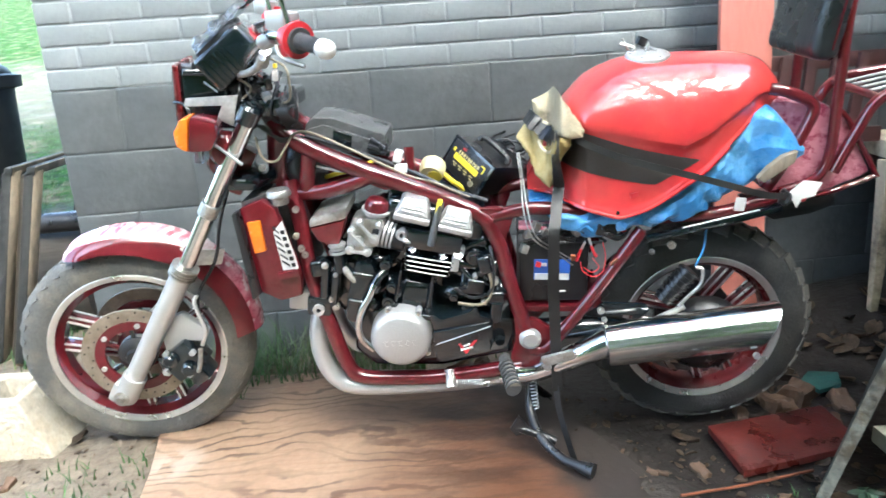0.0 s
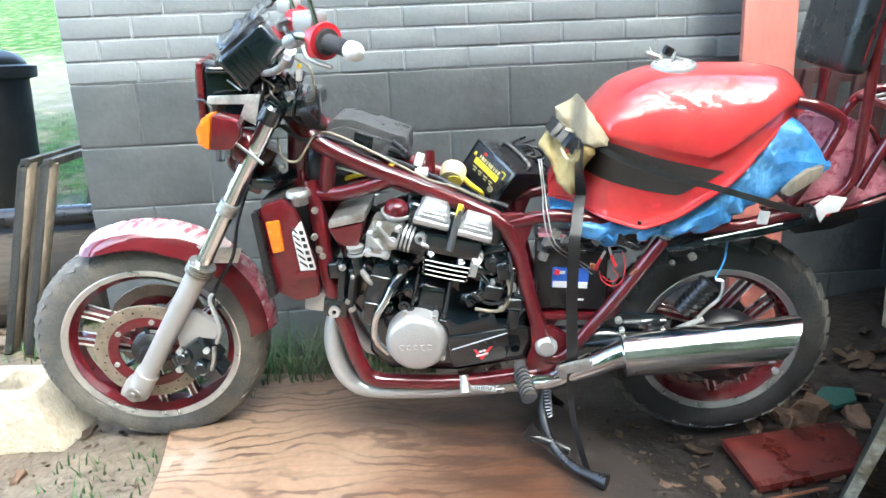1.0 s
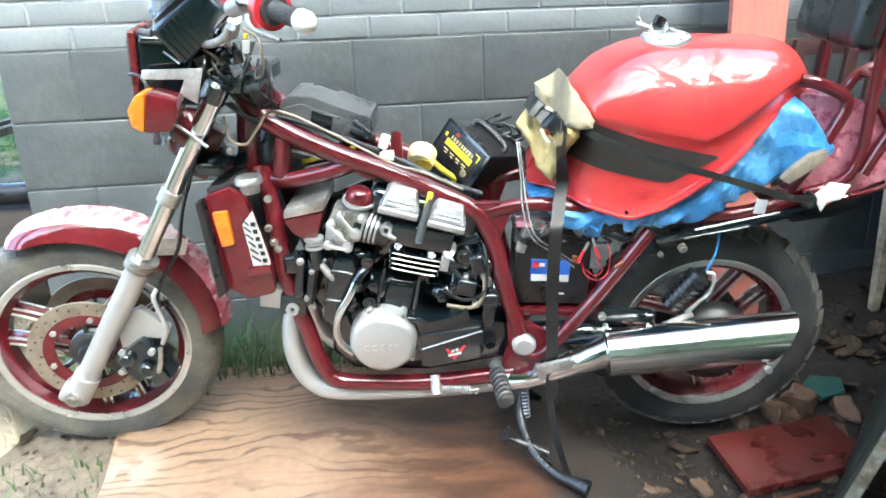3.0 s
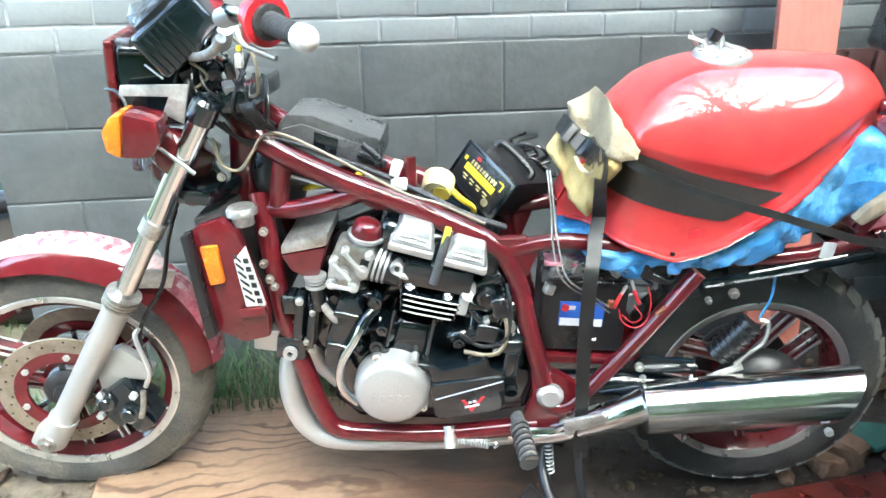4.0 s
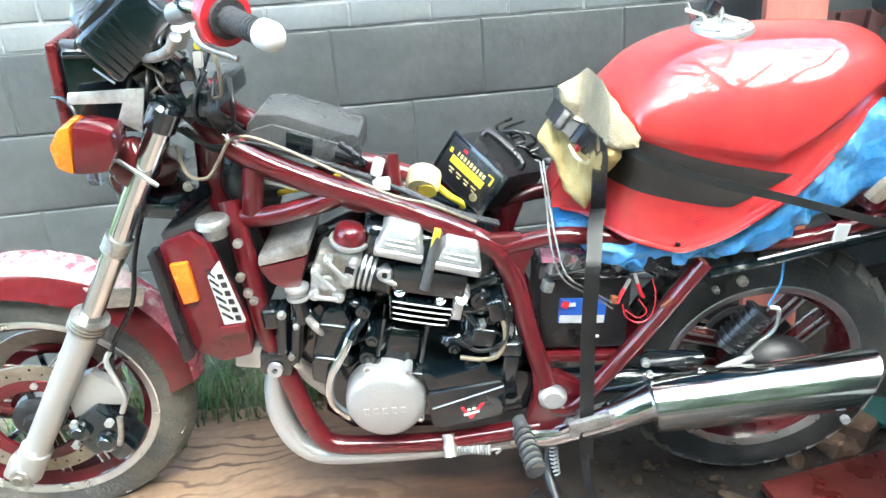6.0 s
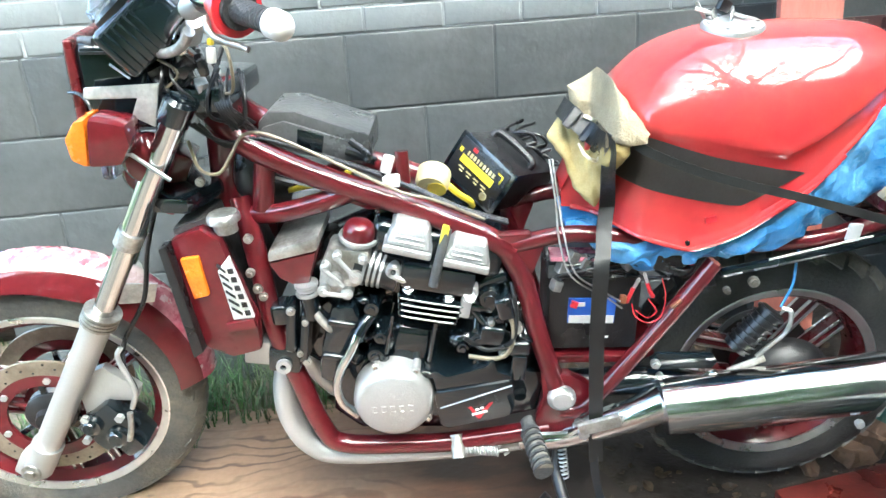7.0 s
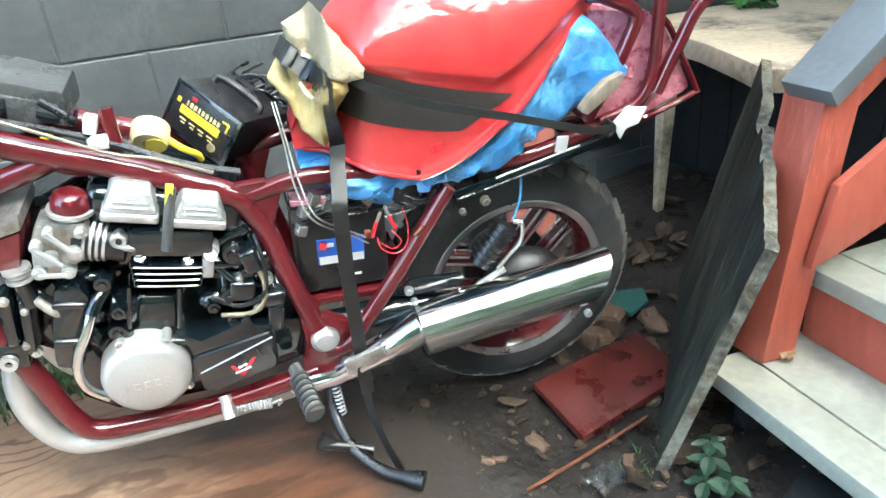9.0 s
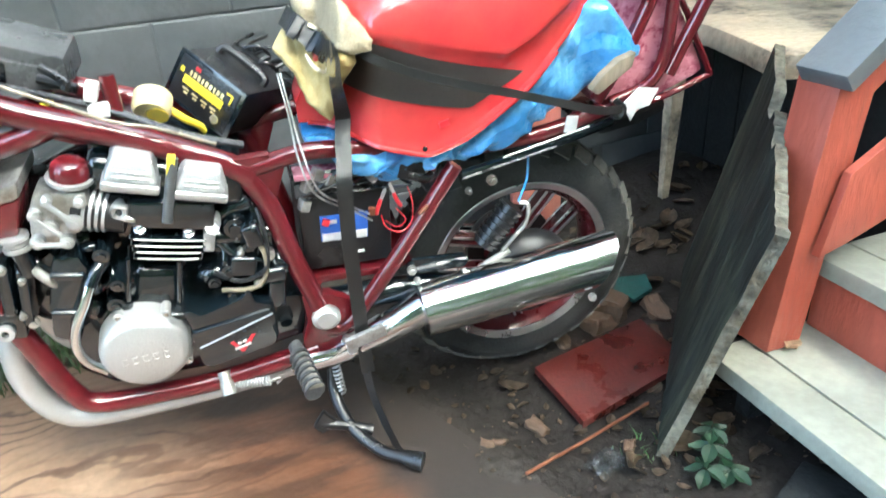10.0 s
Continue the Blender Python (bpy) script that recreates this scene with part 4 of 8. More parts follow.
# Frame tubes, both sides.
LEFT_TUBES = {
    "top_tube": ([(-0.15, 0.045, 0.955), (-0.085, 0.07, 0.893), (0.035, 0.075, 0.828), (0.165, 0.08, 0.774), (0.295, 0.09, 0.71), (0.345, 0.095, 0.675)], 0.0215),
    "seat_post": ([(0.33, 0.095, 0.69), (0.362, 0.1, 0.62), (0.384, 0.11, 0.515), (0.418, 0.12, 0.39)], 0.0195),
    "rear_rail": ([(0.345, 0.095, 0.69), (0.46, 0.1, 0.706), (0.65, 0.1, 0.67), (0.85, 0.095, 0.664), (0.956, 0.095, 0.687), (1.06, 0.09, 0.715)], 0.0155),
    "down_tube": ([(-0.125, 0.06, 0.8), (-0.104, 0.1, 0.69), (-0.096, 0.11, 0.562), (-0.068, 0.115, 0.436), (-0.042, 0.118, 0.33), (-0.005, 0.12, 0.288), (0.114, 0.12, 0.279), (0.22, 0.12, 0.279), (0.4, 0.12, 0.3)], 0.0195),
    "rear_diagonal": ([(0.69, 0.115, 0.643), (0.58, 0.12, 0.49), (0.47, 0.122, 0.355), (0.42, 0.12, 0.345)], 0.0155),
    "gusset_post": ([(-0.064, 0.07, 0.875), (-0.085, 0.07, 0.78)], 0.019),
    "lower_rail": ([(-0.135, 0.06, 0.772), (-0.06, 0.075, 0.772), (0.03, 0.078, 0.79), (0.09, 0.078, 0.81)], 0.018),
}
for nm, (pts, r) in LEFT_TUBES.items():
    for s in (-1, 1):
        bm = B()
        tube(bm, [(x, s * y, z) for x, y, z in pts], r, 16, 7)
        part(nm, bm, M["frame"], bike)
bm = B()
rod(bm, (-0.135, 0, 0.985), (-0.165, 0, 0.76), 0.034, 20)
part("steering_head", bm, M["frame"], bike)
for s in (-1, 1):
    bm = B()
    prism(bm, [(0.05, 0.795), (0.1, 0.8), (0.17, 0.765), (0.1, 0.77)], s * 0.078 - 0.006, s * 0.078 + 0.006, 0.003)
    part("gusset_plate", bm, M["frame"], bike)
    bm = B()
    prism(bm, [(0.30, 0.715), (0.375, 0.715), (0.40, 0.69), (0.38, 0.64), (0.362, 0.6), (0.335, 0.655)], s * 0.095 - 0.012, s * 0.095 + 0.012, 0.005)
    part("seat_gusset", bm, M["frame"], bike)
    bm = B()
    prism(bm, [(0.385, 0.44), (0.44, 0.43), (0.5, 0.39), (0.49, 0.345), (0.45, 0.3), (0.42, 0.265), (0.38, 0.275), (0.372, 0.33), (0.388, 0.38)], s * 0.118 - 0.012, s * 0.118 + 0.012, 0.006)
    plate = part("pivot_plate", bm, M["frame"], bike)
    bm = B()
    lathe(bm, [(0.0, -0.016), (0.018, -0.016), (0.023, -0.01), (0.027, -0.008), (0.027, 0.0), (0.0, 0.0)], Matrix.Translation((0.423, s * 0.13, 0.383)) @ Matrix.Rotation(0 if s < 0 else math.pi, 4, 'Z'), 24)
    part("pivot_cap", bm, M["alu"], bike)
bm = B()
for p, r in (((0.335, -0.112, 0.583), 0.014), ((-0.106, -0.122, 0.652), 0.011), ((-0.043, -0.128, 0.499), 0.012), ((-0.113, -0.122, 0.684), 0.01), ((-0.099, -0.122, 0.636), 0.01), ((0.455, -0.135, 0.325), 0.011), ((0.6, -0.14, 0.43), 0.008), ((-0.102, -0.125, 0.751), 0.01), ((0.712, -0.118, 0.589), 0.008), ((0.755, -0.122, 0.605), 0.012), ((0.593, -0.132, 0.451), 0.011), ((0.53, -0.14, 0.36), 0.009), ((-0.174, -0.09, 0.846), 0.01)):
    tube(bm, [Vector(p), Vector(p) + Vector((0, -0.008, 0))], r * 0.8, 12, 1)
    tube(bm, [Vector(p), Vector(p) + Vector((0, -0.014, 0))], r * 0.5, 6, 1)
part("frame_bolt", bm, M["alu_dull"], bike, "bright frame bolts")

# Yokes and steering.
bm = B()
prism(bm, [(-0.24, -0.1), (-0.1, -0.12), (-0.09, 0.08), (-0.16, 0.12), (-0.25, 0.11)], -1.005, -0.965, 0.01, axis="z")
prism(bm, [(-0.3, -0.1), (-0.19, -0.13), (-0.13, 0.06), (-0.2, 0.12), (-0.32, 0.1)], -0.83, -0.8, 0.01, axis="z")
part("fork_yoke", bm, M["black"], bike)
bm = B()
for c in (Vector((-0.176, -0.122, 0.968)), Vector((-0.176, -0.122, 0.968)) + ACROSS):
    d = Vector((0.545, -0.02, 0.835)).normalized()
    tube(bm, [c - d * 0.012, c + d * 0.024], 0.0255, 28, 1)
    tube(bm, [c + d * 0.024, c + d * 0.031], (0.0255, 0.019), 28, 1)
part("yoke_clamp", bm, M["black"], bike)
bm = B()
bolt(bm, (-0.15, 0.0, 1.0), 0.02, 0.025, (0, 0, 1))
part("stem_nut", bm, M["alu"], bike)

# Handlebar, grips, switchgear and mirrors.
bm = B()
tube(bm, [(-0.15, -0.05, 1.035), (-0.16, -0.1, 1.085), (-0.09, -0.18, 1.135), (-0.03, -0.27, 1.146), (0.08, -0.375, 1.127)], 0.0115, 12)
tube(bm, [(-0.15, -0.05, 1.035), (-0.19, 0.06, 1.035), (-0.25, 0.12, 1.09), (-0.25, 0.2, 1.135), (-0.2, 0.3, 1.146), (-0.16, 0.42, 1.127)], 0.0115, 12)
part("handlebar", bm, M["chrome"], bike)
for g0, g1, white in ((Vector((0.022, -0.325, 1.138)), Vector((0.074, -0.376, 1.126)), True), (Vector((-0.195, 0.31, 1.146)), Vector((-0.165, 0.41, 1.128)), False)):
    d = (g1 - g0).normalized()
    bm = B()
    tube(bm, [g0, g1], (0.016, 0.0132), 18, 1)
    gr = part("grip", bm, M["grip"], bike, "black ribbed rubber grip")
    bm = B()
    for k in range(10):
        tube(bm, [g0.lerp(g1, 0.05 + k * 0.088), g0.lerp(g1, 0.1 + k * 0.088)], 0.0149, 18, 1)
    part("grip_rib", bm, M["grip"], gr)
    bm = B()
    tube(bm, [g0 - d * 0.004, g0 + d * 0.003], 0.024, 20, 1)
    part("grip_flange", bm, M["grip"], gr)
    if white:
        bm = B()
        tube(bm, [g1 - d * 0.002, g1 + d * 0.014], 0.0172, 20, 1)
        ball(bm, g1 + d * 0.012, 0.0171, (1, 1, 1), 16)
        part("bar_end", bm, M["white"], gr, "white bar end cap")
    bm = B()
    h = g0 - d * 0.03
    tube(bm, [h - d * 0.018, h, h + d * 0.02], (0.02, 0.026), 20, 3)
    tube(bm, [h + d * 0.018, h + d * 0.026], 0.034, 24, 1)
    box(bm, 0.036, 0.036, 0.026, Matrix.Translation(h + Vector((0.0, 0.0, -0.02))) @ pose(0, 0, 0, 0, 0, -45), 0.006)
    part("switch_housing", bm, M["redplastic"], bike, "red switch housing")
    bm = B()
    tube(bm, [h + Vector((-0.03, 0.0, -0.012)), h + Vector((-0.02, -0.01, -0.034)), g0.lerp(g1, 0.3) + Vector((-0.012, 0.01, -0.042))], (0.005, 0.004), 10)
    part("lever", bm, M["alu_dull"], bike)
    bm = B()
    box(bm, 0.05, 0.045, 0.035, Matrix.Translation(h + Vector((-0.02, 0.03, 0.03))) @ pose(0, 0, 0, 0, 10, -30), 0.006)
    part("master_cylinder", bm, M["alu"], bike)
    bm = B()
    tube(bm, [h + Vector((0, 0, 0.02)), h + Vector((-0.01, 0.0, 0.1)), h + Vector((0.0, -0.05, 0.24))], 0.005, 8)
    part("mirror_stem", bm, M["chrome"], bike)
bm = B()
for p, q in (((-0.09, -0.185, 1.13), (-0.05, -0.235, 1.143)), ((-0.13, -0.1, 1.08), (-0.11, -0.13, 1.11))):
    tube(bm, [p, q], 0.016, 12, 1)
part("bar_clamp", bm, M["alu"], bike)
bm = B()
tube(bm, [(-0.235, -0.06, 1.075), (-0.18, -0.11, 1.062), (-0.13, -0.15, 1.075), (-0.1, -0.18, 1.1)], (0.007, 0.0085), 12)
part("clutch_cover", bm, M["alu_dull"], bike)

# Headlamp bucket seen from the side, instruments and film.
HEAD = Matrix.Translation((-0.294, 0.02, 1.01)) @ pose(0, 0, 0, 0, 6, 13)
bm = B()
box(bm, 0.15, 0.21, 0.14, HEAD @ Matrix.Translation((0.015, 0, 0)), 0.018, 4)
hl = part("headlamp", bm, M["black"], bike, "square black headlamp bucket")
bm = B()
box(bm, 0.014, 0.214, 0.15, HEAD @ Matrix.Translation((-0.0655, 0, 0)), 0.005, 3)
part("headlamp_rim", bm, M["rim_red"], hl, "red headlamp surround")
bm = B()
box(bm, 0.008, 0.19, 0.12, HEAD @ Matrix.Translation((-0.073, 0, 0)), 0.003)
part("headlamp_lens", bm, M["clear"], hl)
bm = B()
box(bm, 0.1, 0.006, 0.004, HEAD @ Matrix.Translation((-0.0, -0.107, 0.055)), 0.001)
part("headlamp_trim", bm, M["plastic"], hl)
CLUS = Matrix.Translation((-0.222, 0.0, 1.098)) @ pose(0, 0, 0, 0, -35, 13)
bm = B()
box(bm, 0.13, 0.25, 0.085, CLUS, 0.014, 3)
inst = part("instrument_panel", bm, M["black"], bike, "black ribbed instrument panel")
bm = B()
for k in range(6):
    box(bm, 0.006, 0.006, 0.07, CLUS @ Matrix.Translation((-0.054 + 0.0125 * k, -0.125, -0.002)), 0.001)
part("cluster_rib", bm, M["black"], inst)
bm = B()
for s in (-1, 1):
    lathe(bm, [(0.0, -0.016), (0.05, -0.016), (0.056, -0.01), (0.056, 0.0), (0.0, 0.0)], CLUS @ Matrix.Translation((0.0, 0.062 * s, 0.04)) @ Matrix.Rotation(radians(-90), 4, 'X'), 32)
part("gauge_rim", bm, M["plastic"], inst)
bm = B()
for s in (-1, 1):
    lathe(bm, [(0.0, -0.0175), (0.044, -0.017), (0.044, -0.014), (0.0, -0.014)], CLUS @ Matrix.Translation((0.0, 0.062 * s, 0.04)) @ Matrix.Rotation(radians(-90), 4, 'X'), 32)
part("gauge_glass", bm, M["grey_plastic"], inst)
bm = B()
bmesh.ops.create_grid(bm, x_segments=26, y_segments=30, size=0.5)
for v in bm.verts:
    x, y = 0.035 + v.co.x * 0.15, v.co.y * 0.26
    drop = max(0, abs(y) - 0.118) * 1.2
    v.co = CLUS @ Vector((x, y, 0.066 - drop + 0.016 * abs(noise.noise((x * 24, y * 20, 0))) + 0.006 * noise.noise((x * 70, y * 50, 2))))
part("plastic_film", bm, M["clear"], inst, "crumpled clear plastic film over the dials")
bm = B()
rod(bm, (-0.318, -0.07, 1.085), (-0.29, -0.08, 1.083), 0.0085)
part("dial_stub", bm, M["grey_plastic"], bike)
bm = B()
prism(bm, [(-0.314, 1.004), (-0.307, 1.022), (-0.188, 1.02), (-0.211, 0.952), (-0.244, 0.972), (-0.228, 1.0)], -0.124, -0.118, 0.002)
part("headlamp_bracket", bm, M["alu_dull"], bike, "bent aluminium headlamp bracket")
bm = B()
tube(bm, [(-0.345, -0.1, 1.012), (-0.322, -0.115, 1.012), (-0.306, -0.125, 1.0), (-0.3, -0.13, 0.985)], 0.003, 8)
part("bracket_wire", bm, M["plastic"], bike)
bm = B()
rod(bm, (-0.262, -0.11, 1.052), (-0.232, -0.12, 1.03), 0.0018, 8)
rod(bm, (-0.28, -0.14, 0.94), (-0.2, -0.145, 0.87), 0.0035, 8)
part("bracket_rod", bm, M["alu"], bike)

# Turn signal and horns.
SIG = Matrix.Translation((-0.268, -0.165, 0.952)) @ pose(0, 0, 0, 0, 10, 8) @ Matrix.Diagonal((0.92, 1, 0.92, 1))
bm = B()
prism(bm, [(-0.025, -0.042), (0.03, -0.035), (0.045, 0.0), (0.04, 0.035), (-0.02, 0.043)], -0.04, 0.035, 0.012, SIG)
sg = part("turn_signal", bm, M["frame"], bike, "dark red turn signal body")
bm = B()
prism(bm, [(-0.022, -0.042), (-0.02, 0.043), (-0.04, 0.036), (-0.056, 0.006), (-0.05, -0.03)], -0.041, 0.036, 0.01, SIG)
part("signal_lens", bm, M["orange"], sg, "amber lens")
SIG2 = Matrix.Translation((-0.34, 0.19, 0.965)) @ pose(0, 0, 0, 0, 8, 8)
bm = B()
prism(bm, [(-0.025, -0.042), (0.03, -0.035), (0.045, 0.0), (0.04, 0.035), (-0.02, 0.043)], -0.04, 0.035, 0.012, SIG2)
part("turn_signal", bm, M["frame"], bike, "dark red turn signal body")
for c, r in (((-0.243, -0.11, 0.9), 0.042), ((-0.275, -0.07, 0.865), 0.038)):
    bm = B()
    lathe(bm, [(0.0, -0.02), (r * 0.6, -0.02), (r, -0.008), (r, 0.004), (r * 0.7, 0.018), (0.0, 0.022)], Matrix.Translation(c) @ pose(0, 0, 0, 0, 0, 50), 28)
    part("horn", bm, M["frame"], bike)
bm = B()
box(bm, 0.06, 0.09, 0.12, Matrix.Translation((-0.262, 0.0, 0.83)) @ pose(0, 0, 0, 0, 30, 10), 0.012)
part("lower_shroud", bm, M["frame"], bike)
bm = B()
box(bm, 0.02, 0.05, 0.04, Matrix.Translation((-0.292, -0.13, 0.9)) @ pose(0, 0, 0, 0, 10, 0), 0.006)
part("marker_lens", bm, M["clear"], bike)

# Radiator.
bm = B()
prism(bm, [(-0.232, 0.775), (-0.17, 0.79), (-0.118, 0.545), (-0.225, 0.545)], -0.12, 0.12, 0.004)
rad = part("radiator", bm, M["dark_grille"], bike, "radiator core between red side panels")
for s in (-1, 1):
    bm = B()
    prism(bm, [(-0.222, 0.772), (-0.168, 0.79), (-0.14, 0.765), (-0.106, 0.605), (-0.112, 0.545), (-0.165, 0.534), (-0.212, 0.56)], min(s * 0.135, s * 0.162), max(s * 0.135, s * 0.162), 0.008)
    sh = part("radiator_side", bm, M["frame"], rad, "dark red radiator side panel")
    bm = B()
    prism(bm, [(-0.236, 0.765), (-0.222, 0.768), (-0.208, 0.56), (-0.228, 0.548)], s * 0.15 - 0.03, s * 0.15 + 0.004, 0.003)
    part("radiator_edge", bm, M["plastic"], rad)
    bm = B()
    prism(bm, [(-0.209, 0.74), (-0.178, 0.742), (-0.176, 0.668), (-0.203, 0.663)], s * 0.165 - 0.006, s * 0.165 + 0.006, 0.003)
    part("side_reflector", bm, M["orange"], rad, "amber side reflector")
    bm = B()
    prism(bm, [(-0.152, 0.712), (-0.128, 0.738), (-0.108, 0.618), (-0.145, 0.616)], s * 0.163 - 0.005, s * 0.163 + 0.004, 0.002)
    vent = part("vent_plate", bm, M["white"], rad, "white vent plate with dark slots")
    bm = B()
    for k in range(6):
        z = 0.625 + 0.0165 * k
        x = -0.121 - 0.0025 * k
        prism(bm, [(x, z), (x + 0.009, z), (x + 0.0085, z + 0.009), (x - 0.0005, z + 0.009)], s * 0.167 - 0.004, s * 0.167 + 0.003)
        prism(bm, [(x - 0.0215 + 0.001 * k, z + 0.014), (x - 0.005, z + 0.001), (x - 0.005, z + 0.005), (x - 0.0215 + 0.001 * k, z + 0.018)], s * 0.167 - 0.004, s * 0.167 + 0.003)
    part("vent_slot", bm, M["plastic"], rad)
    bm = B()
    prism(bm, [(-0.158, 0.612), (-0.108, 0.618), (-0.105, 0.6), (-0.156, 0.594)], s * 0.168 - 0.006, s * 0.168 + 0.004, 0.003)
    part("vent_foot", bm, M["frame"], rad)
bm = B()
lathe(bm, [(0.0, -0.014), (0.024, -0.014), (0.028, -0.008), (0.028, 0.0), (0.02, 0.004), (0.02, 0.02), (0.0, 0.02)], Matrix.Translation((-0.135, -0.13, 0.788)) @ Matrix.Rotation(radians(-90), 4, 'X'), 28)
part("radiator_cap", bm, M["alu_dull"], rad, "dull metal radiator cap")

# ---- engine ----
bm = B()
prism(bm, [(-0.02, 0.36), (0.0, 0.46), (0.06, 0.475), (0.2, 0.455), (0.3, 0.44), (0.4, 0.42), (0.38, 0.33), (0.2, 0.3), (0.03, 0.31)], -0.105, 0.105, 0.012)
eng = part("crankcase", bm, M["black"], bike, "black painted crankcase")
COVER = Matrix.Translation((0.11, -0.12, 0.414))
bm = B()
lathe(bm, [(0.0, -0.054), (0.058, -0.054), (0.068, -0.048), (0.074, -0.036), (0.076, 0.0)], COVER, 48)
cov = part("alternator_cover", bm, M["alu"], bike, "round bare aluminium alternator cover")
bm = B()
for a in (0.9, 1.9, 3.5, 5.6):
    tube(bm, [COVER @ Vector((0.077 * math.cos(a), 0, 0.077 * math.sin(a))), COVER @ Vector((0.077 * math.cos(a), -0.03, 0.077 * math.sin(a)))], 0.008, 10, 1)
part("cover_lug", bm, M["alu"], cov)
bm = B()
for k in range(5):
    for dz in (-0.006, 0.006):
        box(bm, 0.009 if dz > 0 else 0.007, 0.0016, 0.0022, COVER @ pose(-0.034 + 0.017 * k, -0.055, -0.005 + dz, 0, 2, 0), 0.0006)
    box(bm, 0.0022, 0.0016, 0.011, COVER @ pose(-0.038 + 0.017 * k, -0.055, -0.005, 0, 2, 0), 0.0006)
part("cover_emblem", bm, M["alu"], cov, "raised emblem bars")
bm = B()
for a in (0.9, 1.9, 3.5, 5.6):
    bolt(bm, COVER @ Vector((0.077 * math.cos(a), -0.03, 0.077 * math.sin(a))), 0.005, 0.005)
part("cover_bolt", bm, M["chrome"], cov)

bm = B()
prism(bm, [(0.186, 0.425), (0.325, 0.444), (0.334, 0.436), (0.334, 0.384), (0.322, 0.362), (0.205, 0.34), (0.192, 0.35)], -0.156, -0.1, 0.006)
ssp = part("sprocket_cover", bm, M["black"], bike, "glossy black side cover with a small winged badge")
bm = B()
prism(bm, [(0.184, 0.468), (0.194, 0.472), (0.212, 0.456), (0.285, 0.474), (0.294, 0.486), (0.302, 0.484), (0.306, 0.462), (0.332, 0.45), (0.33, 0.436), (0.19, 0.418)], -0.15, -0.09, 0.006)
part("cover_ledge", bm, M["black"], ssp)
bm = B()
tube(bm, [(0.196, -0.157, 0.392), (0.26, -0.158, 0.413), (0.33, -0.157, 0.435)], 0.0014, 6, 1)
part("cover_edge", bm, M["alu"], ssp)
bm = B()
prism(bm, [(0.248, 0.39), (0.254, 0.391), (0.265, 0.372), (0.287, 0.398), (0.294, 0.399), (0.268, 0.364), (0.264, 0.364)], -0.158, -0.155)
part("badge_red", bm, M["redplastic"], ssp)
bm = B()
for x, z, w in ((0.268, 0.378, 0.03), (0.264, 0.386, 0.007), (0.273, 0.389, 0.007)):
    box(bm, w, 0.002, 0.0042, pose(x, -0.159, z, 0, -14, 0))
part("badge_white", bm, M["white"], ssp)

# Rear cylinder with fins and head covers.
def frustum(bm, bx, by, tx, ty, h, m, bevel=0.004):
    lo = [bm.verts.new(m @ Vector((sx * bx / 2, sy * by / 2, 0))) for sx, sy in ((-1, -1), (1, -1), (1, 1), (-1, 1))]
    hi = [bm.verts.new(m @ Vector((sx * tx / 2, sy * ty / 2, h))) for sx, sy in ((-1, -1), (1, -1), (1, 1), (-1, 1))]
    fs = [bm.faces.new(lo[::-1]), bm.faces.new(hi)] + [bm.faces.new((lo[i], lo[(i + 1) % 4], hi[(i + 1) % 4], hi[i])) for i in range(4)]
    bmesh.ops.bevel(bm, geom=list({e for fc in fs for e in fc.edges}), offset=bevel, segments=3, profile=0.6, affect='EDGES')
    return bm


CYL = pose(0.152, -0.02, 0.483, 0, 14, 0)
bm = B()
prism(bm, [(0.117, 0.79), (0.227, 0.752), (0.308, 0.708), (0.345, 0.668), (0.34, 0.58), (0.327, 0.483), (0.319, 0.4), (0.237, 0.39), (0.153, 0.43), (0.05, 0.47), (0.03, 0.52), (0.063, 0.615), (0.092, 0.7)], -0.068, 0.09, 0.014)
part("rear_casting", bm, M["black"], eng, "glossy black castings behind the barrel")
bm = B()
prism(bm, [(-0.06, 0.5), (-0.07, 0.66), (0.0, 0.715), (0.1, 0.745), (0.1, 0.5)], -0.045, 0.09, 0.014)
part("front_casting", bm, M["black"], eng)
for x, y, z, r, sx, sz in ((0.055, -0.1, 0.54, 0.026, 1.0, 1.2), (0.102, -0.1, 0.522, 0.024, 1.1, 1.3), (0.25, -0.09, 0.505, 0.03, 1.3, 0.8), (0.333, -0.085, 0.485, 0.026, 0.8, 1.4), (0.298, -0.085, 0.545, 0.024, 1.2, 0.9), (0.06, -0.085, 0.605, 0.022, 1.0, 1.3), (0.335, -0.075, 0.6, 0.024, 0.8, 1.3), (0.25, -0.075, 0.575, 0.022, 1.4, 0.8), (0.04, -0.09, 0.48, 0.022, 1.0, 1.2)):
    bm = B()
    ball(bm, (x, y, z), r, (sx, 1.0, sz))
    part("casting_lump", bm, M["black"], eng)
bm = B()
frustum(bm, 0.1, 0.15, 0.084, 0.13, 0.09, pose(0.142, -0.048, 0.46, 0, 14, 0), 0.022)
part("rear_cylinder", bm, M["black"], eng, "glossy black cylinder barrel")
for x, y in ((-0.052, -0.108), (0.03, -0.112), (-0.055, -0.06), (0.036, -0.07)):
    bm = B()
    tube(bm, [CYL @ Vector((x, y, -0.005)), CYL @ Vector((x * 0.95, y, 0.09))], 0.0045, 10, 1)
    tube(bm, [CYL @ Vector((x, y, -0.012)), CYL @ Vector((x, y, 0.004))], 0.0085, 6, 1)
    part("barrel_stud", bm, M["black"], eng)
bm = B()
box(bm, 0.12, 0.13, 0.014, CYL @ Matrix.Translation((-0.01, -0.06, -0.018)), 0.005, 3)
part("cylinder_base", bm, M["black"], eng)
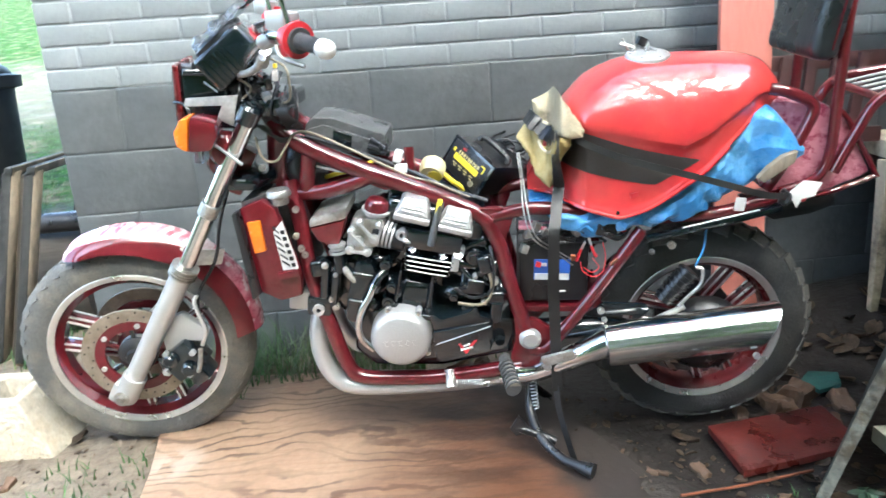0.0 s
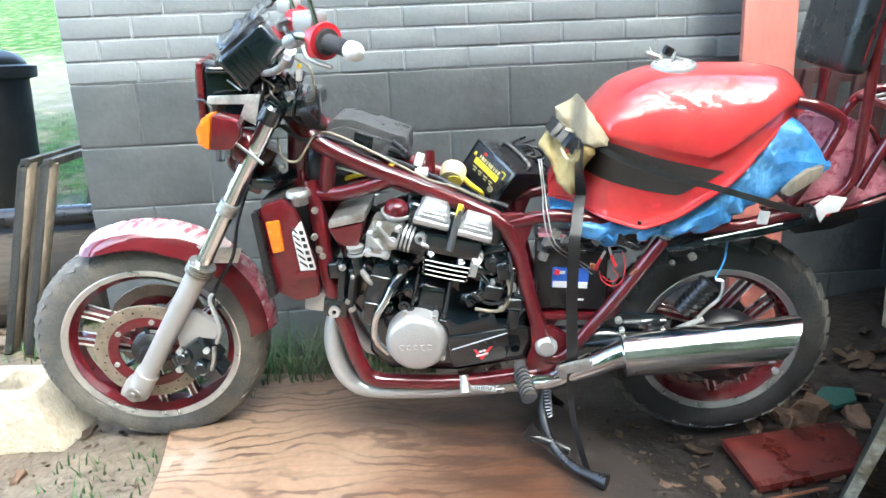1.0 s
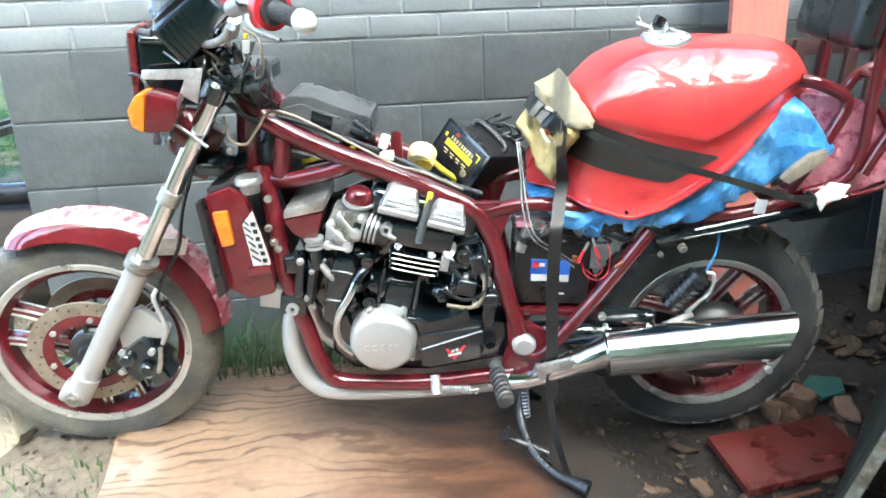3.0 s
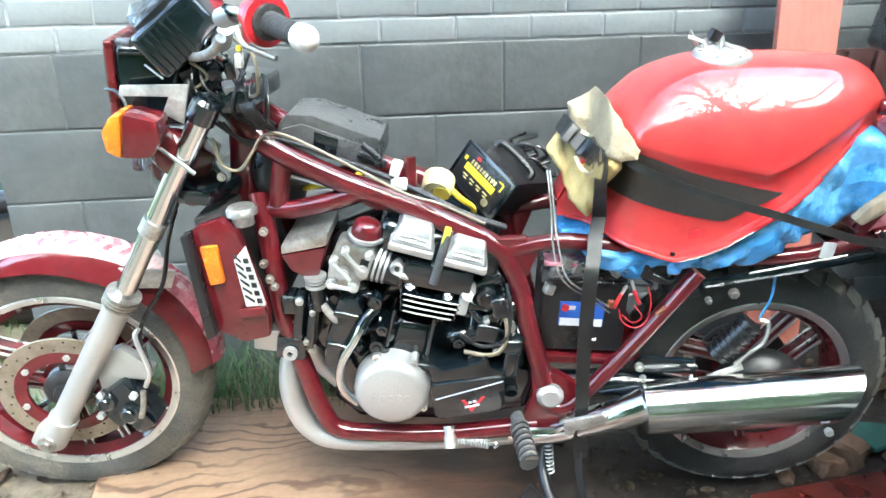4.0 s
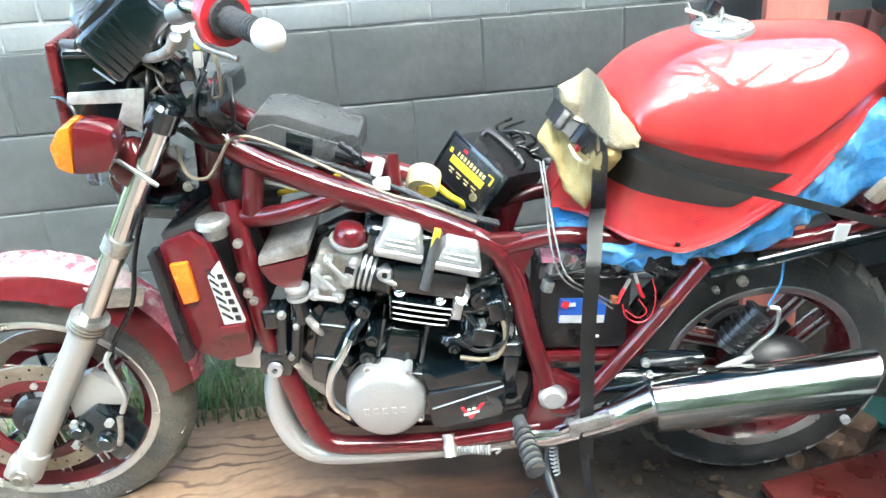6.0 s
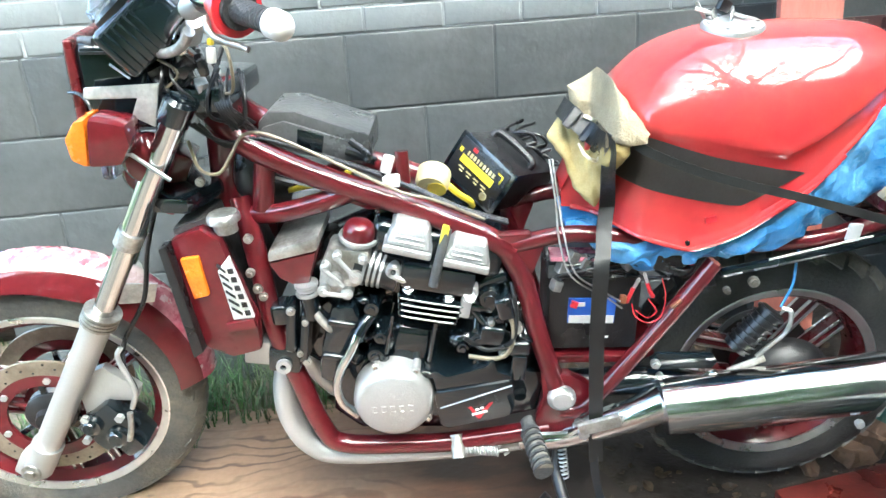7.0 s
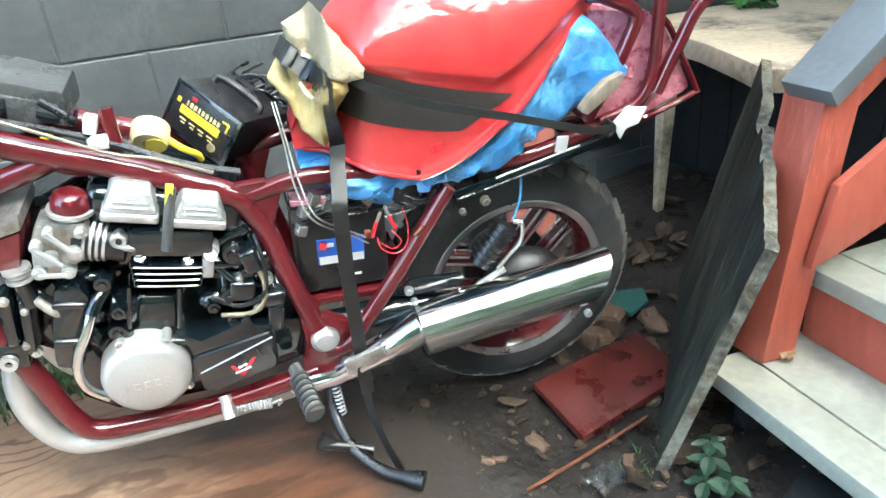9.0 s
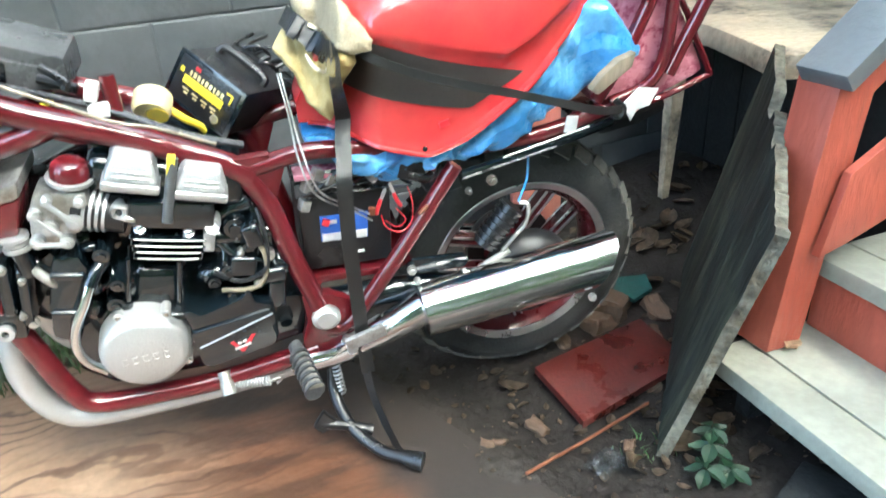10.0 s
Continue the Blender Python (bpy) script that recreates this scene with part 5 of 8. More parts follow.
for x, y, z, r, d in ((0.275, -0.11, 0.522, 0.016, 0.03), (0.314, -0.115, 0.561, 0.011, 0.02), (0.274, -0.11, 0.472, 0.014, 0.03), (0.31, -0.115, 0.435, 0.015, 0.03), (0.3, -0.1, 0.6, 0.02, 0.03), (0.245, -0.1, 0.5, 0.012, 0.03), (0.335, -0.11, 0.5, 0.018, 0.025), (0.09, -0.11, 0.6, 0.014, 0.03), (0.1, -0.12, 0.545, 0.012, 0.03), (0.085, -0.11, 0.5, 0.016, 0.03)):
    bm = B()
    lathe(bm, [(0.0, -d), (r * 0.45, -d), (r * 0.55, -d + 0.004), (r * 0.9, -d + 0.005), (r, -d + 0.01), (r * 1.1, 0.0), (r * 1.3, 0.03), (0.0, 0.03)], pose(x, y, z, 0, 0, 0), 20)
    part("casting_boss", bm, M["black"], eng)
for p, q, r in (((0.255, -0.105, 0.565), (0.325, -0.1, 0.53), 0.012), ((0.24, -0.1, 0.455), (0.33, -0.105, 0.47), 0.01), ((0.26, -0.095, 0.61), (0.33, -0.095, 0.635), 0.016), ((0.11, -0.085, 0.735), (0.3, -0.085, 0.672), 0.014), ((0.335, -0.1, 0.43), (0.35, -0.1, 0.57), 0.013)):
    bm = B()
    tube(bm, [p, q], r, 14, 1)
    part("casting_rib", bm, M["black"], eng)
bm = B()
box(bm, 0.085, 0.17, 0.1, CYL @ Matrix.Translation((0.02, 0.02, 0.13)), 0.01)
part("cylinder_core", bm, M["black"], eng)
for k in range(4):
    w = 0.104 + 0.0045 * k
    bm = B()
    box(bm, w, 0.17, 0.0042, CYL @ Matrix.Translation((0.012 + 0.0005 * k, -0.037, 0.1 + 0.0118 * k)), 0.0015)
    part("cooling_fin", bm, M["black"], eng)
    bm = B()
    tube(bm, [CYL @ Vector((0.012 + 0.0005 * k + x, y, 0.1 + 0.0118 * k)) for x, y in ((-w / 2, -0.108), (-w / 2 + 0.006, -0.121), (0, -0.1235), (w / 2 - 0.006, -0.121), (w / 2, -0.108))], 0.0015, 8, 5)
    part("fin_edge", bm, M["alu_dull"], eng, "bright machined fin edge")
bm = B()
box(bm, 0.13, 0.2, 0.05, CYL @ Matrix.Translation((0.018, -0.02, 0.178)), 0.01)
part("cylinder_head", bm, M["black"], eng)
bm = B()
box(bm, 0.24, 0.2, 0.07, pose(0.215, -0.01, 0.692, 0, 17, 0), 0.02, 3)
hc = part("head_cover", bm, M["black"], bike, "black cylinder head cover")
for x, z in ((0.166, 0.714), (0.262, 0.68)):
    bm = B()
    m = pose(x, -0.1, z, 8, 17, 0)
    frustum(bm, 0.08, 0.088, 0.056, 0.05, 0.034, m @ Matrix.Translation((0, 0, 0.012)), 0.006)
    pc = part("plug_cover", bm, M["alu"], hc, "bare aluminium head cover")
    bm = B()
    box(bm, 0.084, 0.092, 0.016, m @ Matrix.Translation((0, 0, 0.004)), 0.006, 3)
    part("cover_skirt", bm, M["alu"], hc)
    for j in range(2):
        bm = B()
        box(bm, 0.05 - 0.003 * j, 0.003, 0.0025, m @ pose(0, -0.0405 + 0.0045 * j, 0.022 + 0.0075 * j, 32, 0, 0), 0.001)
        part("cover_groove", bm, M["alu"], hc)
bm = B()
rod(bm, (0.236, -0.135, 0.748), (0.204, -0.148, 0.648), 0.0085)
part("spark_lead", bm, M["grey_plastic"], hc)
bm = B()
box(bm, 0.012, 0.012, 0.034, pose(0.231, -0.138, 0.738, 0, 16, 0), 0.002)
part("yellow_tie", bm, M["yellow"], hc)
for x, z, r in ((0.137, 0.672, 0.0135), (0.268, 0.622, 0.013)):
    bm = B()
    lathe(bm, [(r * 0.35, -0.002), (r * 0.45, -0.006), (r * 0.8, -0.008), (r, -0.004), (r, 0.02), (r * 0.35, 0.02)], Matrix.Translation((x, -0.13, z)), 24, True)
    part("plug_ring", bm, M["alu"], hc, "bare metal ring")
for x, z in ((0.159, 0.633), (0.228, 0.609)):
    bm = B()
    lathe(bm, [(0.0, -0.014), (0.006, -0.014), (0.0065, -0.008), (0.0105, -0.007), (0.0105, 0.0), (0.0, 0.0)], pose(x, -0.13, z, -60, 0, 0), 18)
    part("head_nut", bm, M["chrome"], eng)
bm = B()
box(bm, 0.018, 0.024, 0.034, pose(0.256, -0.13, 0.592, 0, 14, 0), 0.004)
tube(bm, [(0.262, -0.13, 0.61), (0.266, -0.14, 0.618)], 0.011, 14, 1)
part("head_fitting", bm, M["alu"], eng, "bare metal pipe fitting")
bm = B()
tube(bm, [(0.26, -0.11, 0.585), (0.3, -0.105, 0.575), (0.36, -0.1, 0.572)], 0.014, 14)
part("cross_pipe", bm, M["black"], eng)

# Front cylinder, ribbed block and lower covers.
bm = B()
box(bm, 0.16, 0.2, 0.13, pose(0.005, 0.01, 0.53, 0, -50, 0), 0.02)
part("front_cylinder", bm, M["black"], eng)
bm = B()
prism(bm, [(0.02, 0.612), (0.037, 0.62), (0.062, 0.612), (0.068, 0.585), (0.036, 0.508), (0.016, 0.445), (-0.025, 0.463), (-0.01, 0.53)], -0.145, -0.07, 0.014)
blk = part("coolant_block", bm, M["black"], bike, "glossy black block beside the barrel")
for x, z in ((0.036, 0.582), (0.016, 0.512)):
    bm = B()
    box(bm, 0.05, 0.012, 0.012, pose(x, -0.145, z, 0, 14, 0), 0.005, 3)
    part("block_rib", bm, M["black"], blk)
for p, r in (((-0.052, -0.14, 0.61), 0.008), ((-0.066, -0.13, 0.56), 0.007), ((-0.03, -0.14, 0.585), 0.006), ((-0.05, -0.14, 0.52), 0.006), ((0.345, -0.13, 0.54), 0.01), ((0.318, -0.135, 0.49), 0.008), ((0.35, -0.125, 0.5), 0.007), ((0.3, -0.13, 0.555), 0.006)):
    bm = B()
    lathe(bm, [(0.0, -0.008), (r * 0.6, -0.008), (r * 0.7, -0.004), (r, -0.003), (r, 0.012), (0.0, 0.012)], Matrix.Translation(p), 14)
    part("engine_stud", bm, M["alu_dull"], eng)
for x, z, sx, sz, ry in ((-0.06, 0.57, 0.02, 0.1, 10), (-0.038, 0.55, 0.018, 0.11, 12), (-0.075, 0.6, 0.03, 0.04, 0), (0.3, 0.53, 0.045, 0.04, 14), (0.325, 0.585, 0.03, 0.045, -10), (0.345, 0.5, 0.045, 0.03, 4), (0.345, 0.46, 0.03, 0.06, 8)):
    bm = B()
    box(bm, sx, 0.045, sz, pose(x, -0.118, z, 0, ry, 0), 0.008, 3)
    part("black_casting", bm, M["black"], eng)
bm = B()
tube(bm, [(0.075, -0.135, 0.575), (0.06, -0.15, 0.555), (0.047, -0.156, 0.531), (0.021, -0.16, 0.489), (0.011, -0.16, 0.452), (0.016, -0.158, 0.416), (0.04, -0.155, 0.385)], 0.0082, 14)
part("water_pipe", bm, M["chrome"], eng, "bright curved water pipe")
bm = B()
tube(bm, [(0.09, -0.12, 0.585), (0.075, -0.136, 0.574), (0.062, -0.148, 0.556)], 0.012, 12)
part("pipe_joint", bm, M["black"], eng)
bm = B()
tube(bm, [(0.318, -0.12, 0.6), (0.338, -0.135, 0.55), (0.332, -0.14, 0.505), (0.305, -0.14, 0.485), (0.255, -0.135, 0.49)], 0.0042, 10)
part("breather_hose", bm, M["hose"], eng, "stained clear breather hose")
bm = B()
tube(bm, [(0.34, -0.1, 0.62), (0.345, -0.13, 0.57), (0.335, -0.14, 0.52), (0.29, -0.14, 0.505), (0.25, -0.135, 0.53)], 0.004, 8)
part("engine_hose", bm, M["plastic"], eng)
rnd = random.Random(17)
for k in range(14):
    x, z = (rnd.uniform(-0.06, 0.11), rnd.uniform(0.5, 0.6)) if k < 7 else (rnd.uniform(0.26, 0.37), rnd.uniform(0.47, 0.6))
    bm = B()
    tube(bm, [(x, -0.08, z), (x + rnd.uniform(-0.02, 0.02), -0.125, z + rnd.uniform(-0.03, 0.02)), (x + rnd.uniform(-0.03, 0.03), -0.11, z + rnd.uniform(-0.06, 0.03))], rnd.uniform(0.004, 0.008), 9)
    part("engine_pipe", bm, M["black"], eng)
bm = B()
box(bm, 0.05, 0.05, 0.05, pose(-0.135, -0.1, 0.515, 0, 10, 0), 0.006)
part("radiator_foot", bm, M["alu"], bike)
bm = B()
box(bm, 0.06, 0.05, 0.05, pose(-0.085, -0.11, 0.5, 0, 10, 0), 0.008)
rs = part("thermostat_housing", bm, M["black"], bike)
bm = B()
lathe(bm, [(0.006, -0.01), (0.014, -0.01), (0.014, 0.0), (0.006, 0.0)], Matrix.Translation((-0.085, -0.137, 0.495)), 16, True)
part("housing_ring", bm, M["alu"], rs)

# Carburettors and the small red air box.
bm = B()
prism(bm, [(-0.078, 0.704), (-0.072, 0.728), (0.018, 0.748), (0.012, 0.72)], -0.135, 0.0, 0.008)
ab = part("airbox_top", bm, M["alu_dull"], bike, "grey metal top of a small air box")
bm = B()
prism(bm, [(-0.077, 0.703), (0.01, 0.719), (-0.012, 0.656), (-0.03, 0.652), (-0.062, 0.672)], -0.133, 0.0, 0.006)
part("airbox", bm, M["frame"], ab, "dark red air box body")
bm = B()
prism(bm, [(0.028, 0.722), (0.1, 0.712), (0.098, 0.672), (0.075, 0.645), (0.03, 0.628), (0.0, 0.645), (0.012, 0.69)], -0.128, -0.06, 0.01)
carb = part("carburettor", bm, M["alu_dull"], bike, "dull cast carburettor body")
CAP = pose(0.08, -0.1, 0.728, 6, 14, 0)
bm = B()
lathe(bm, [(0.0, -0.032), (0.016, -0.031), (0.024, -0.026), (0.028, -0.016), (0.029, 0.0), (0.0, 0.0)], CAP @ Matrix.Rotation(radians(-90), 4, 'X'), 32)
part("carburettor_cap", bm, M["frame"], carb, "dark red domed carburettor cap")
bm = B()
lathe(bm, [(0.0, -0.003), (0.034, -0.003), (0.035, 0.0), (0.034, 0.004), (0.0, 0.004)], CAP @ Matrix.Rotation(radians(-90), 4, 'X'), 32)
part("cap_flange", bm, M["alu"], carb)
bm = B()
tube(bm, [CAP @ Vector((0, 0, -0.003)), CAP @ Vector((0, 0, -0.03))], (0.028, 0.02), 20, 1)
part("carburettor_neck", bm, M["alu_dull"], carb)
RING = Vector((0.92, -0.12, -0.32)).normalized()
for k in range(4):
    c = Vector((0.086, -0.1, 0.672)) + RING * 0.0095 * k
    bm = B()
    tube(bm, [c, c + RING * 0.0045], 0.037 - 0.001 * k, 26, 1)
    part("clamp_ring", bm, M["alu"], carb, "bright hose clamp")
bm = B()
tube(bm, [Vector((0.07, -0.1, 0.678)), Vector((0.086, -0.1, 0.672)) + RING * 0.06], 0.031, 20, 1)
part("intake_rubber", bm, M["plastic"], carb)
bm = B()
tube(bm, [(0.12, -0.125, 0.665), (0.15, -0.135, 0.657), (0.165, -0.13, 0.65)], 0.006, 10)
part("vacuum_pipe", bm, M["alu_dull"], carb)
for x, z, r in ((0.012, 0.645, 0.011), (0.052, 0.637, 0.011), (0.022, 0.69, 0.0095), (0.072, 0.668, 0.012), (0.045, 0.71, 0.008), (0.088, 0.7, 0.008), (0.035, 0.665, 0.013)):
    bm = B()
    lathe(bm, [(0.0, -0.012), (r * 0.55, -0.012), (r * 0.62, -0.008), (r, -0.006), (r, 0.014), (0.0, 0.014)], Matrix.Translation((x, -0.133, z)), 18)
    part("carburettor_fitting", bm, M["alu"], carb)
for a, b in (((0.02, -0.142, 0.69), (0.05, -0.145, 0.655)), ((0.045, -0.142, 0.71), (0.072, -0.145, 0.672)), ((0.012, -0.145, 0.645), (0.052, -0.145, 0.637))):
    bm = B()
    rod(bm, a, b, 0.0042, 8)
    part("throttle_rod", bm, M["alu"], carb)
for k, r in enumerate((0.021, 0.018, 0.021)):
    bm = B()
    tube(bm, [(-0.018, -0.13, 0.638 + 0.0085 * k), (-0.018, -0.13, 0.6435 + 0.0085 * k)], r, 24, 1)
    part("float_ring", bm, M["alu"], carb)
bm = B()
tube(bm, [(-0.018, -0.13, 0.655), (-0.018, -0.13, 0.59)], 0.015, 16, 1)
part("intake_boot", bm, M["black"], carb)
bm = B()
tube(bm, [(-0.01, -0.135, 0.6), (0.008, -0.14, 0.575), (0.02, -0.135, 0.56)], (0.008, 0.007), 12)
part("drain_stub", bm, M["alu_dull"], carb)
# Exhaust.
bm = B()
tube(bm, [(-0.08, -0.07, 0.5), (-0.108, -0.09, 0.42), (-0.107, -0.1, 0.345), (-0.075, -0.105, 0.277), (-0.005, -0.105, 0.25), (0.205, -0.1, 0.247), (0.36, -0.1, 0.262)], 0.0235, 18)
part("exhaust_header", bm, M["alu"], bike, "dull silver exhaust header pipe")
bm = B()
tube(bm, [(-0.08, 0.07, 0.5), (-0.108, 0.09, 0.42), (-0.107, 0.1, 0.345), (-0.075, 0.105, 0.277), (-0.005, 0.105, 0.25), (0.36, 0.1, 0.262)], 0.0235, 18)
part("exhaust_header", bm, M["alu"], bike, "dull silver exhaust header pipe")
bm = B()
tube(bm, [(0.33, -0.1, 0.258), (0.42, -0.12, 0.275), (0.5, -0.14, 0.318), (0.56, -0.15, 0.35), (0.61, -0.15, 0.372)], (0.02, 0.035), 20)
part("exhaust_link", bm, M["chrome"], bike)
AX = (Vector((0.965, -0.168, 0.408)) - Vector((0.6, -0.16, 0.37))).normalized()
bm = B()
MUF = Matrix.Translation((0.6, -0.16, 0.37)) @ Matrix(((AX.x, 0, -AX.z, 0), (AX.y, 1, 0, 0), (AX.z, 0, AX.x, 0), (0, 0, 0, 1)))
n = 36
rings = []
for s, r in ((0.0, 0.043), (0.003, 0.0495), (0.06, 0.0515), (0.2, 0.052), (0.34, 0.052)):
    rings.append((s, r, 0.0))
rings.append((0.368, 0.052, 0.036))
loops = []
for s, r, slash in rings:
    loops.append([bm.verts.new(MUF @ Vector((s + slash * math.sin(a) + (slash and -0.004), r * math.cos(a), r * 1.04 * math.sin(a)))) for a in (2 * math.pi * k / n for k in range(n))])
inner = [bm.verts.new(MUF @ Vector((0.32 + 0.034 * math.sin(a), 0.04 * math.cos(a), 0.04 * math.sin(a)))) for a in (2 * math.pi * k / n for k in range(n))]
lip = [bm.verts.new(MUF @ Vector((0.361 + 0.034 * math.sin(a), 0.043 * math.cos(a), 0.044 * math.sin(a)))) for a in (2 * math.pi * k / n for k in range(n))]
loops += [lip, inner]
for a, b in zip(loops, loops[1:]):
    for k in range(n):
        bm.faces.new((a[k], a[(k + 1) % n], b[(k + 1) % n], b[k]))
bm.faces.new(loops[0])
bm.faces.new(loops[-1])
bmesh.ops.recalc_face_normals(bm, faces=bm.faces[:])
part("muffler", bm, M["chrome"], bike, "chromed slash-cut muffler")
bm = B()
tube(bm, [(0.455, -0.128, 0.297), (0.53, -0.142, 0.335)], (0.024, 0.028), 16, 1)
part("exhaust_clamp", bm, M["alu_dull"], bike)
bm = B()
bolt(bm, (0.46, -0.155, 0.32), 0.011, 0.014)
bolt(bm, (0.935, -0.205, 0.352), 0.008, 0.01)
part("clamp_bolt", bm, M["alu"], bike)

# Swing arm, final drive, hanging shock, rear mudguard.
for s in (-1, 1):
    bm = B()
    tube(bm, [(0.43, s * 0.095, 0.385), (0.62, s * 0.1, 0.385), (0.86, s * 0.1, 0.325)], (0.03, 0.024), 14)
    part("swing_arm", bm, M["black"], bike)
bm = B()
prism(bm, [(0.585, 0.452), (0.6, 0.466), (0.7, 0.456), (0.71, 0.44), (0.7, 0.425), (0.6, 0.43)], -0.125, -0.115, 0.003)
part("footrest_hanger", bm, M["black"], bike)
bm = B()
lathe(bm, [(0.0, -0.01), (0.008, -0.01), (0.009, 0), (0.0, 0.0)], Matrix.Translation((0.695, -0.145, 0.42)) @ Matrix.Diagonal((1.3, 1, 1.3, 1)), 18)
part("red_button", bm, M["frame"], bike)
bm = B()
lathe(bm, [(0.011, -0.006), (0.0145, -0.006), (0.015, 0.004), (0.011, 0.004)], Matrix.Translation((0.695, -0.145, 0.42)), 20, True)
part("button_ring", bm, M["chrome"], bike)
bm = B()
box(bm, 0.078, 0.012, 0.026, pose(0.487, -0.178, 0.352, 0, -14, 0), 0.004)
part("exhaust_bracket", bm, M["alu_dull"], bike)
bm = B()
lathe(bm, [(0.0, -0.1), (0.05, -0.1), (0.085, -0.085), (0.1, -0.06), (0.1, -0.045), (0.03, -0.04)], Matrix.Translation((0.86, 0, 0.33)), 32)
lathe(bm, [(0.0, 0.1), (0.05, 0.1), (0.085, 0.085), (0.1, 0.06), (0.1, 0.045), (0.03, 0.04)], Matrix.Translation((0.86, 0, 0.33)), 32)
part("final_drive", bm, M["plastic"], bike)
bm = B()
tube(bm, [(0.745, -0.105, 0.455), (0.805, -0.105, 0.53)], 0.023, 14, 1)
shock = part("shock_absorber", bm, M["plastic"], bike, "loose black shock absorber")
bm = B()
for k in range(7):
    c = Vector((0.75, -0.105, 0.461)).lerp(Vector((0.8, -0.105, 0.524)), k / 6)
    tube(bm, [c, c + Vector((0.003, 0, 0.0037))], 0.027, 14, 1)
part("shock_ring", bm, M["plastic"], shock)
bm = B()
tube(bm, [(0.815, -0.115, 0.54), (0.83, -0.12, 0.535), (0.825, -0.125, 0.5), (0.8, -0.128, 0.475), (0.775, -0.13, 0.45)], 0.0045, 6)
tube(bm, [(0.728, -0.13, 0.42), (0.79, -0.13, 0.447)], 0.007, 8, 1)
part("grease_gun_tip", bm, M["alu_dull"], bike)
bm = B()
tube(bm, [(0.815, -0.11, 0.54), (0.835, -0.1, 0.58), (0.845, -0.08, 0.62), (0.85, -0.075, 0.66)], 0.0025, 6)
part("blue_cord", bm, M["tarp"], bike, "thin blue cord")
bm = B()
prism(bm, [(0.95, 0.655), (1.06, 0.675), (1.13, 0.69), (1.14, 0.655), (1.08, 0.635), (1.0, 0.625)], -0.07, 0.07, 0.015)
part("tail_tray", bm, M["plastic"], bike)
bm = B()
tube(bm, [(0.7, -0.115, 0.62), (0.9, -0.11, 0.652), (1.0, -0.105, 0.672)], 0.009, 8)
part("tail_strut", bm, M["black"], bike)
bm = B()
tube(bm, [(0.78, -0.118, 0.642), (0.95, -0.112, 0.672)], 0.0022, 6, 1)
part("tail_trim", bm, M["alu_dull"], bike)
bm = B()
lathe(bm, [(0.0, -0.01), (0.007, -0.008), (0.009, 0.0), (0, 0)], Matrix.Translation((1.045, -0.1, 0.69)), 14)
part("tail_reflector", bm, M["redplastic"], bike)

# Pink marbled tail panel.
bm = B()
outline = [(0.93, 0.86), (0.97, 0.915), (1.075, 0.9), (1.12, 0.87), (1.195, 0.735), (1.09, 0.695), (0.98, 0.69)]
prism(bm, outline, -0.095, 0.095, 0.02)
panel = part("tail_panel", bm, M["pink"], bike, "pink marbled painted tail panel")
bm = B()
tube(bm, [(1.085, -0.098, 0.895), (1.12, -0.098, 0.868), (1.16, -0.098, 0.8), (1.196, -0.098, 0.738), (1.19, -0.098, 0.728), (1.09, -0.098, 0.697), (0.99, -0.098, 0.692)], 0.006, 8, 4)
part("panel_edge", bm, M["frame"], panel, "dark red edge moulding")

# Grab rails, sissy bar, pad and rack.
for s in (-1, 1):
    bm = B()
    tube(bm, [(0.955, s * 0.1, 0.94), (0.99, s * 0.108, 0.932), (1.043, s * 0.11, 0.9), (1.03, s * 0.112, 0.85), (0.99, s * 0.115, 0.775), (0.96, s * 0.11, 0.72)], 0.013, 12)
    part("grab_rail", bm, M["frame"], bike)
    bm = B()
    tube(bm, [(1.125, s * 0.1, 1.3), (1.098, s * 0.105, 1.1), (1.092, s * 0.11, 0.9), (1.088, s * 0.112, 0.79), (1.06, s * 0.112, 0.735), (0.99, s * 0.108, 0.71)], 0.0115, 12)
    part("sissy_bar", bm, M["frame"], bike)
    bm = B()
    tube(bm, [(1.45, s * 0.1, 0.935), (1.28, s * 0.105, 0.925), (1.18, s * 0.11, 0.905), (1.135, s * 0.112, 0.83), (1.1, s * 0.112, 0.75)], 0.0125, 12)
    part("rack_rail", bm, M["frame"], bike)
bm = B()
tube(bm, [(1.45, -0.1, 0.935), (1.47, -0.05, 0.936), (1.47, 0.05, 0.936), (1.45, 0.1, 0.935)], 0.0125, 12)
tube(bm, [(1.18, -0.11, 0.905), (1.18, 0.11, 0.905)], 0.01, 10, 1)
part("rack_end", bm, M["frame"], bike)
for k in range(4):
    bm = B()
    y = -0.06 + 0.04 * k
    tube(bm, [(1.18, y, 0.912), (1.3, y, 0.93), (1.465, y, 0.94)], 0.0035, 8)
    part("rack_wire", bm, M["alu"], bike)
bm = B()
box(bm, 0.06, 0.26, 0.2, pose(1.065, 0, 1.09, 0, 10, 0), 0.028, 4)
pad = part("backrest_pad", bm, M["leather"], bike, "black vinyl backrest pad")
bm = B()
m = pose(1.065, 0, 1.09, 0, 10, 0)
pts = [(0.008, -0.131, -0.075), (0.008, -0.131, 0.075), (0.008, -0.131, 0.08)]
tube(bm, [m @ Vector(p) for p in pts], 0.002, 6, 1)
part("pad_piping", bm, M["frame"], bike)

